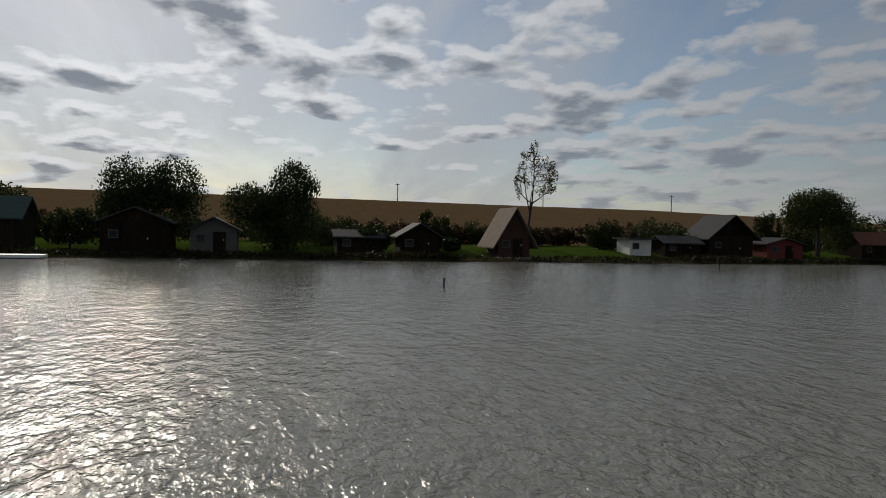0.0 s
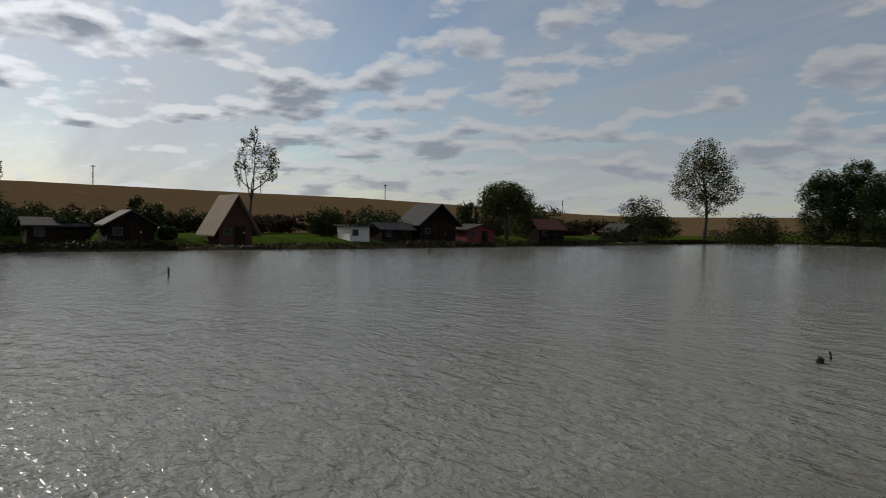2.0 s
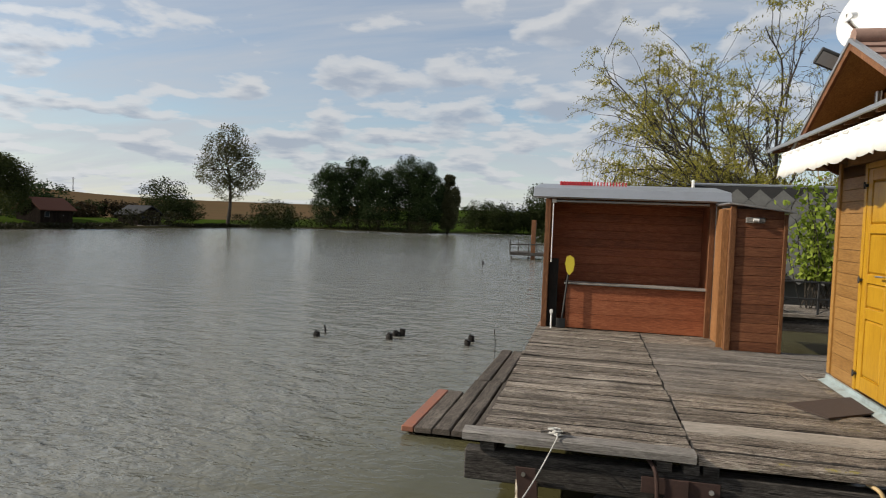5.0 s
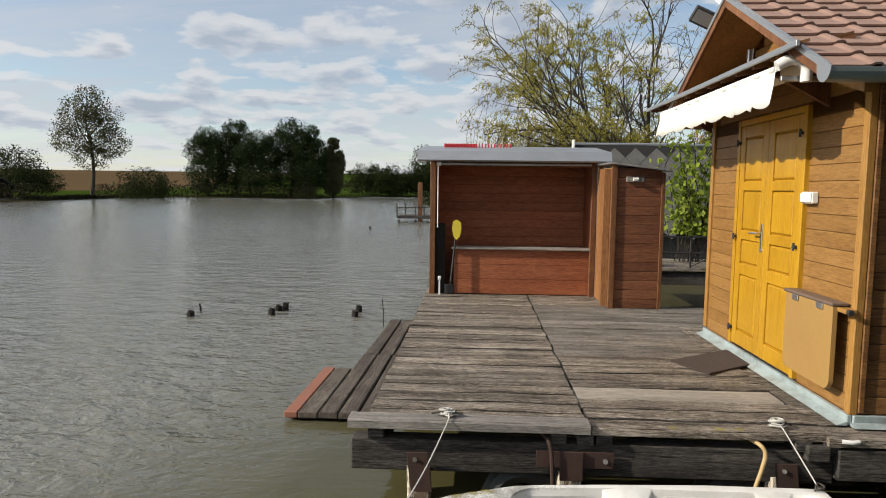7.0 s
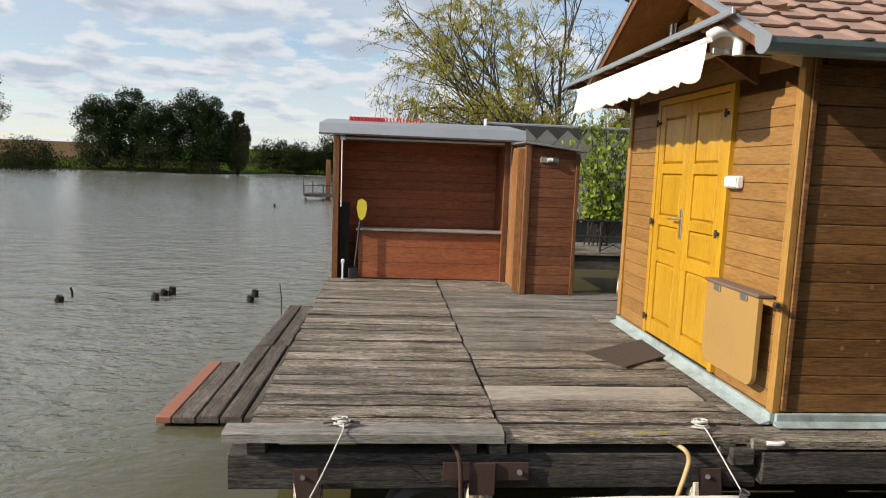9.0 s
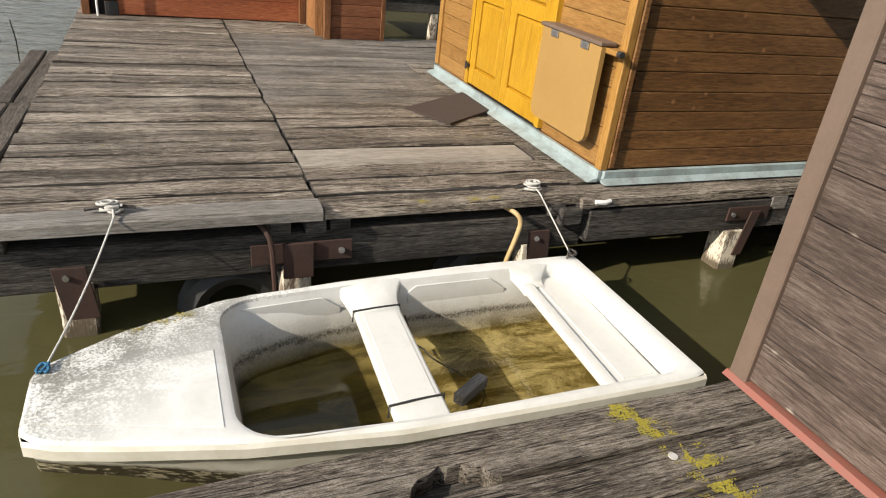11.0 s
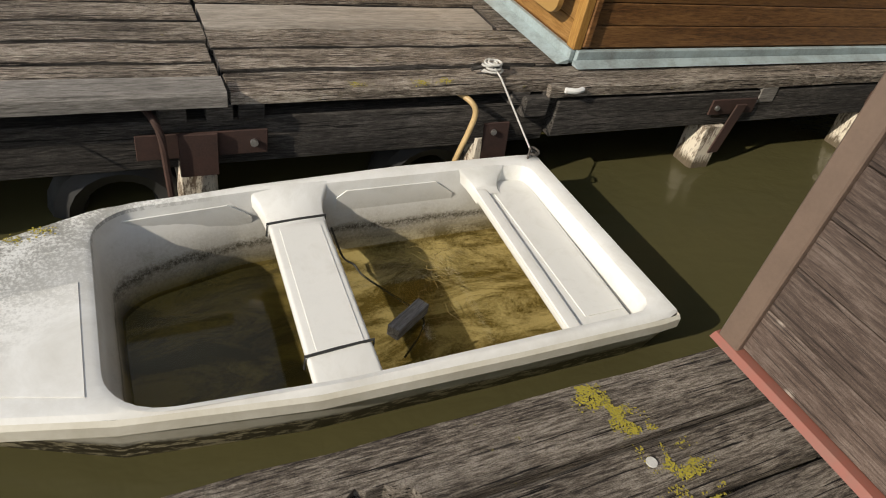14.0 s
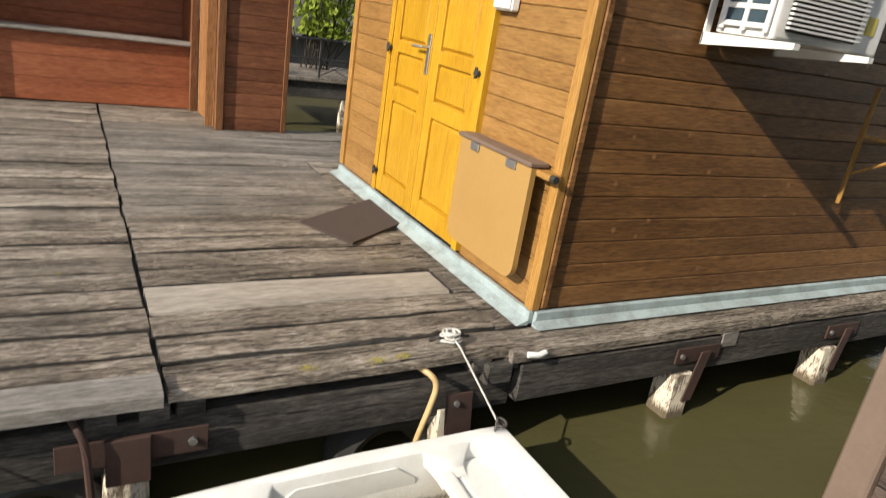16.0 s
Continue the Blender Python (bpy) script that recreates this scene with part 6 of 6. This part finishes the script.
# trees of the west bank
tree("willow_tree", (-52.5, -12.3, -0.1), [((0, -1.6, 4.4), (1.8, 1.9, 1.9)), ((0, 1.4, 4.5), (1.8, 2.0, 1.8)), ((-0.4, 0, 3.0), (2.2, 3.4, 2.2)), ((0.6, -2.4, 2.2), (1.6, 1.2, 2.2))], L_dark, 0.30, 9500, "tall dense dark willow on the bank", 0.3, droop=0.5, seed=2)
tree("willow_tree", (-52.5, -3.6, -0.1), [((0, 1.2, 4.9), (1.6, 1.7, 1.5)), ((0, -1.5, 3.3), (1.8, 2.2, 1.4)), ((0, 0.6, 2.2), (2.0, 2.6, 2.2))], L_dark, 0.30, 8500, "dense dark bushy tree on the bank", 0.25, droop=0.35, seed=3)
tree("sparse_tree", (-58.0, 19.2, 0.1), [((0, -0.6, 7.0), (0.8, 0.8, 1.5)), ((0, 0.9, 6.6), (1.2, 1.4, 1.8)), ((0, 0.2, 8.6), (0.5, 0.6, 1.2)), ((0, -1.3, 5.2), (0.5, 0.5, 1.4)), ((0, 1.9, 5.4), (0.7, 0.7, 0.9))], L_poplar, 0.24, 1000, "thin half-bare tree with few leaves", 0.13, trunk_h=4.0, seed=4, bare=1.0)
tree("weeping_willow", (-55.6, 49.0, -0.1), [((0, -1.6, 4.6), (2.0, 1.9, 1.6)), ((0, 1.5, 4.8), (2.0, 2.0, 1.5)), ((0, -0.3, 5.6), (1.8, 1.9, 1.0)), ((0, -2.2, 2.6), (1.5, 1.2, 2.2)), ((0, 2.2, 2.9), (1.5, 1.2, 1.8))], L_far_willow, 0.30, 8500, "rounded weeping willow on the bank", 0.25, trunk_h=3.4, droop=0.9, seed=5)
tree("poplar_tree", (-55.0, 90.5, 0.0), [((0, 0, 12.8), (2.0, 2.0, 2.2)), ((-1.5, -1.0, 10.8), (2.4, 2.4, 2.6)), ((1.5, 1.0, 10.4), (2.4, 2.4, 2.8)), ((-2.2, -1.5, 7.6), (2.5, 2.4, 2.4)), ((2.2, 1.5, 7.4), (2.5, 2.4, 2.4)), ((0, 0, 5.2), (3.0, 2.8, 1.8)), ((0, 0, 9.0), (2.6, 2.6, 3.6))], L_poplar, 0.30, 8600, "tall slender grey-green poplar", 0.25, trunk_h=8.0, seed=6, bare=0.5, spread=0.9)
# the dense group on the north bank
for k, (x, y, h, w, s) in enumerate(((-45.5, 110, 11.3, 4.6, 1), (-41.0, 111, 12.6, 4.6, 2), (-36.5, 110, 10.6, 5.0, 3), (-31.5, 112, 13.0, 5.2, 4), (-28.0, 111, 11.6, 3.8, 5), (-24.3, 113, 9.8, 2.4, 6))):
    lobes = [((0, 0, h - w * 0.45), (w * 0.45, w * 0.45, w * 0.42)), ((-w * 0.35, 0, h * 0.62), (w * 0.5, w * 0.5, h * 0.22)), ((w * 0.35, 0, h * 0.58), (w * 0.5, w * 0.5, h * 0.22)), ((0, -0.6, h * 0.3), (w * 0.75, w * 0.6, h * 0.28))]
    tree("broadleaf_tree", (x, y, -0.1), lobes, L_dark if k < 5 else L_poplar, 0.42, 9000, "dense dark broadleaf tree on the north bank", 0.25, seed=20 + s)


def bush(x, y, w, h, seed, leaf=None, size=0.34, count=1100, d=None, label="dense shrub on the lake bank"):
    count = int(count * 1.7)
    d = d or w * 0.8
    tree("bush", (x, y, float(ground_height(np.array(x), np.array(y)))), [((0, -w * 0.25, h * 0.55), (d * 0.5, w * 0.3, h * 0.42)), ((0, w * 0.22, h * 0.5), (d * 0.5, w * 0.32, h * 0.42)), ((0, 0, h * 0.3), (d * 0.6, w * 0.5, h * 0.32))], leaf or L_bush, size, count, label, 0.06, seed=seed, category="bush")


bush(-50.5, 3.6, 2.2, 1.9, 41, L_dark)
bush(-51.0, 9.8, 1.2, 1.0, 42, L_dark)
bush(-56.0, 9.6, 2.4, 3.0, 43)
bush(-57.0, 32.0, 4.6, 3.0, 44, L_dark)
bush(-58.5, 27.0, 3.0, 3.0, 45)
bush(-59.0, 46.0, 2.6, 4.2, 46)
bush(-57.0, 78.0, 6.4, 6.0, 47, None, 0.4, 1700)
bush(-47.0, 91.0, 6.0, 5.6, 48, None, 0.4, 1800, d=7.0)
bush(-58.0, 84.0, 5.0, 3.4, 49)
bush(-62.0, 60.0, 8.0, 4.4, 50, L_dark, 0.5, 1500)
bush(-51.5, -17.5, 3.2, 2.6, 51)
bush(-56.0, -25.0, 6.0, 4.6, 52, L_dark, 0.45, 1600)
bush(-57.0, 0.5, 4.5, 2.6, 53)
for k in range(17):
    bush(-24.5 + k * 1.6, 139 + rng.uniform(0, 6), 5.0, rng.uniform(4.5, 7.5), 60 + k, L_bush, 0.6, 500, d=6.0)
tree("broadleaf_tree", (-9.5, 146, 0.0), [((0, 0, 7.0), (4.0, 4.0, 3.2)), ((1.5, 0, 4.0), (4.5, 4.0, 3.2))], L_bush, 0.6, 2400, "broad tree at the lake's far end", 0.3, seed=80)
for k in range(3, 14):
    bush(-2.5 + rng.uniform(-1.5, 5.0), 50 + k * 6.5, 5.0, rng.uniform(3.0, 6.0), 90 + k, L_bush, 0.6, 420, d=5.0)
L_hedge = leaf_material("brown_hedge_foliage", (0.022, 0.017, 0.009), (0.050, 0.034, 0.016))
for k in range(58):
    y = -45 + k * 2.6
    bush(-71 - rng.uniform(0, 5), y + rng.uniform(-1.5, 1.5), 4.6, rng.uniform(1.8, 3.0), 120 + k, L_bush if k % 5 == 0 else L_hedge, 0.42, 620, d=3.0, label="low brown hedge growth below the field")

# reeds and rough growth along the waterline
rn = np.random.default_rng(9)
base = []
for k in range(15000):
    y = rn.uniform(-45, 104)
    x = float(np.interp(y, [-150, 20, 60, 90], [-42.0, -43.2, -47.2, -50.0])) - 0.1 - abs(rn.normal()) * 1.5
    dense = 0.5 + 0.5 * math.sin(y * 0.37) * math.sin(y * 0.11 + 1)
    tall = 1.9 if 57 < y < 69 else 0.18 + 0.28 * dense
    if (8.5 < y < 27 and rn.random() < 0.75) or rn.random() > 0.4 + dense:
        continue
    base.append((x, y, -0.45 + tall * rn.uniform(0.1, 1.0)))
for k in range(3500):
    x = rn.uniform(-54, -24)
    y = 98.8 + abs(rn.normal()) * 2.0 if x > -47 else 88 + abs(rn.normal()) * 2
    base.append((x, y, -0.4 + rn.uniform(0.0, 1.8)))
for k in range(3200):
    x = rn.uniform(-27, 8)
    y = float(np.interp(x, [-26, -20, 10], [100, 130, 140])) + abs(rn.normal()) * 3.0
    base.append((x, y, -0.4 + rn.uniform(0.0, 2.6)))
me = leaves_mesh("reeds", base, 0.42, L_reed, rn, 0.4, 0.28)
tagged(new("reeds", me), "reeds and rough growth along the waterline", "reeds", kind="stuff")

# utility poles on the ridge
for x, y in ((-235, 95), (-235, 150), (-240, 40), (-230, 205), (-225, 250)):
    g = float(ground_height(np.array(float(x)), np.array(float(y))))
    o = empty("utility_pole", (x, y, g), "distant wooden utility pole on the ridge", "pole", "poles on the ridge")
    part("pole", tube([(0, 0, -0.5), (0, 0, 6.5)], 0.16, 6), M_bark, o)
    part("crossarm", box(-0.08, 0.08, -0.9, 0.9, 5.9, 6.1), M_bark, o)

# ---------------- east side behind the kiosk ----------------
house = empty("shingle_house", (3.0, 10.6, 0.0), "house with a grey diamond-shingled steep roof", "house")
M_slate = plain("grey_diamond_slate", (0.12, 0.118, 0.108), 0.85, 0, (0.06, 0.056, 0.05), 0.6, 5.0, 0.003)
M_felt = plain("dark_roof_felt", (0.022, 0.021, 0.02), 0.95, 0, (0.012, 0.012, 0.012), 0.5, 8.0)
part("wall", box(0.1, 5.0, 0.25, 4.0, -0.6, 0.7), W_grey, house)
rs = part("roof", prism([(0.0, 0.55), (0.62, 2.50), (0.72, 2.50), (0.12, 0.50)], 0, 0.0, 5.2), M_felt, house, "steep grey shingled slope")
part("roof", prism([(0.70, 2.46), (4.2, 0.6), (4.25, 0.66), (0.72, 2.54)], 0, 0.0, 5.2), M_slate, house)
me = bpy.data.meshes.new("shingle")
q = 0.231
me.from_pydata([(0, -q, 0), (q, 0, 0.0), (0, q, 0), (-q, 0, 0), (0, -q, 0.014), (q, 0, 0.008), (0, q, 0.002), (-q, 0, 0.008)], [], [(4, 5, 6, 7), (0, 1, 5, 4), (1, 2, 6, 5), (2, 3, 7, 6), (3, 0, 4, 7)])
me.materials.append(M_slate)
ang = math.atan2(1.95, 0.62)
for j in range(9):
    for i in range(11):
        s = 0.12 + j * 0.235
        if s > 1.95:
            continue
        x = 0.2 + i * 0.47 + (0.235 if j % 2 else 0)
        piece("shingle", me, rs, (x, s * math.cos(ang) - 0.004, 0.55 + s * math.sin(ang)), (ang, 0, 0))
part("ridge_trim", tube([(0.0, 0.68, 2.53), (5.2, 0.68, 2.53)], 0.04, 8), M_zinc, house)
part("verge_trim", box(-0.03, 0.0, 0.5, 0.75, 2.42, 2.62), M_white, house, "white verge end")
for x in (0.3, 2.5, 4.7):
    part("pile", box(x - 0.08, x + 0.08, 0.4, 0.56, -1.8, -0.6), M_beam, house)

plat = empty("railed_platform", (3.55, 7.4, 0.0), "low wooden platform with a dark metal railing", "platform")
part("deck", box(0.0, 4.0, 0.0, 1.6, 0.12, 0.18, 0.006), M_deck, plat)
part("beam", box(0.0, 4.0, 0.05, 0.17, -0.12, 0.118, 0.006), M_beam, plat)
for x in (0.15, 1.4, 3.6):
    part("pile", box(x - 0.06, x + 0.06, 0.06, 0.18, -1.8, -0.12, 0.006), M_pile, plat)
for z in (0.42, 0.70):
    part("rail", box(0.0, 4.0, 0.03, 0.06, z, z + 0.03, 0.003), M_black, plat)
for k in range(5):
    x = 0.05 + k * 0.9
    part("rail_post", box(x - 0.015, x + 0.015, 0.03, 0.06, 0.18, 0.73, 0.003), M_black, plat)
    for s in (0, 1):
        part("cross_bar", tube([(x, 0.045, 0.20 if s else 0.42), (x + 0.45, 0.045, 0.42 if s else 0.20)], 0.008, 5), M_black, plat)
hangp = empty("planter", (3.9, 7.5, 0.18), "white planter pot under the railing", "planter")
part("pot", tube([(0, 0.2, 0.0), (0, 0.2, 0.22)], 0, 10, None, True, [0.09, 0.12]), M_white, hangp)

# leafy climber by the platform
rn = np.random.default_rng(31)
cl_o = empty("climbing_shrub", (4.6, 8.3, 0.18), "bright green leafy climbing shrub", "shrub")
stem = bmesh.new()
pts = []
r5 = random.Random(8)
for k in range(30):
    x1, z1 = r5.uniform(-0.30, 0.75), r5.uniform(0.8, 2.3)
    p = limb_path(r5, (r5.uniform(-0.1, 0.4), 0.2, 0.0), (x1, r5.uniform(-0.2, 0.35), z1), 0.2, 7)
    tube(p, 0.008, 4, stem, False)
    for t in range(48):
        q0 = p[r5.randint(2, 7)]
        pts.append((q0.x + r5.gauss(0, 0.13), q0.y + r5.gauss(0, 0.12), max(0.55, q0.z + r5.gauss(0, 0.13))))
part("stem", stem, M_bark, cl_o)
c = new("foliage", leaves_mesh("foliage", pts, 0.115, L_bright, rn, 0.3, 0.75))
c.parent = cl_o

# large willow behind the kiosk
wil = empty("large_willow", (6.25, 15.5, -0.1), "large autumn willow with bare twigs and yellow-green leaves", "tree")
r6, rn = random.Random(12), np.random.default_rng(12)
wb, tips = bmesh.new(), []


def grow(p, d, length, rad, level):
    pts, q, dd = [p], p.copy(), d.copy()
    steps = 5
    for i in range(steps):
        dd = (dd + Vector((r6.gauss(0, 0.13), r6.gauss(0, 0.13), r6.gauss(0.03, 0.08)))).normalized()
        q = q + dd * length / steps
        pts.append(q.copy())
    tube(pts, 0, 7 if level < 2 else 4, wb, False, [rad * (1 - 0.10 * i) for i in range(steps + 1)])
    if level >= 4:
        tips.append((pts[-1], dd, length))
        return
    kids = (6, 3, 3, 3)[level]
    for k in range(kids):
        a = r6.uniform(0, 6.28) if level else k * 1.05 + 0.4
        side = Vector((math.cos(a), math.sin(a) * 0.8, 0.0))
        flat = r6.uniform(0.35, 1.5) if level == 0 else r6.uniform(0.4, 0.9)
        nd = (dd + side * flat + Vector((0, 0, 0.0 if level < 2 else -0.15))).normalized()
        grow(pts[r6.randint(2, steps)], nd, length * (r6.uniform(0.95, 1.2) if level == 0 else r6.uniform(0.6, 0.85)), rad * 0.52, level + 1)
    if level < 3:
        grow(pts[-1], dd, length * 0.85, rad * 0.6, level + 1)


grow(Vector((0, 0, -0.4)), Vector((-0.02, 0, 1)), 2.5, 0.15, 0)
leaf_pts = []


def strand(p, out_d, hang, leaves, radius=0.005):
    """A hanging twig with small leaves along it."""
    line = [p + out_d * t + Vector((0, 0, -hang * t * t + 0.12 * t)) for t in (0, 0.3, 0.6, 1.0)]
    tube(line, radius, 3, wb, False)
    for m in range(leaves):
        t = r6.uniform(0.1, 1.0)
        q = p + out_d * t + Vector((0, 0, -hang * t * t + 0.12 * t))
        leaf_pts.append((q.x + r6.gauss(0, 0.06), q.y + r6.gauss(0, 0.06), q.z + r6.gauss(0, 0.05)))


for p, d, L in tips:
    bare = p.z > 4.6 and p.x > -0.3
    for k in range(r6.randint(4, 6)):
        hang = r6.uniform(0.15, 0.75) * (1.3 if p.z < 4.0 else 0.7)
        out_d = Vector((d.x, d.y, 0.35 * d.z)) * r6.uniform(0.3, 0.7) + Vector((r6.gauss(0, 0.25), r6.gauss(0, 0.2), r6.gauss(0.05, 0.1)))
        strand(p, out_d, hang, int(r6.uniform(8, 26) * (0.12 if bare else 1.0)))
for tip, rise_z in (((-5.2, -0.5, 3.1), 0.9), ((-4.2, 0.4, 2.7), 0.7), ((-3.2, -0.6, 3.3), 0.8), ((-2.2, 0.5, 2.9), 0.6), ((1.8, -0.4, 3.2), 0.6), ((3.0, 0.4, 3.0), 0.6), ((-1.0, -0.8, 2.8), 0.5)):
    a, c = Vector((0, 0, 1.4)), Vector(tip)
    p = [a.lerp(c, t) + Vector((0, 0, rise_z * math.sin(math.pi * t))) + Vector((r6.gauss(0, 0.05), r6.gauss(0, 0.05), r6.gauss(0, 0.05))) for t in (i / 10 for i in range(11))]
    tube(p, 0, 6, wb, False, [0.075 * (1 - 0.085 * i) for i in range(11)])
    for k in range(120):
        q = p[r6.randint(3, 10)] + Vector((r6.gauss(0, 0.3), r6.gauss(0, 0.35), r6.gauss(0.1, 0.25)))
        strand(q, Vector((r6.gauss(-0.05, 0.22), r6.gauss(0, 0.2), 0.0)), r6.uniform(0.4, 1.3), r6.randint(14, 34))
part("trunk", wb, M_bark, wil, "", True)
c = new("crown", leaves_mesh("crown", leaf_pts, 0.105, L_willow, rn, 0.6, 0.24))
c.parent = wil
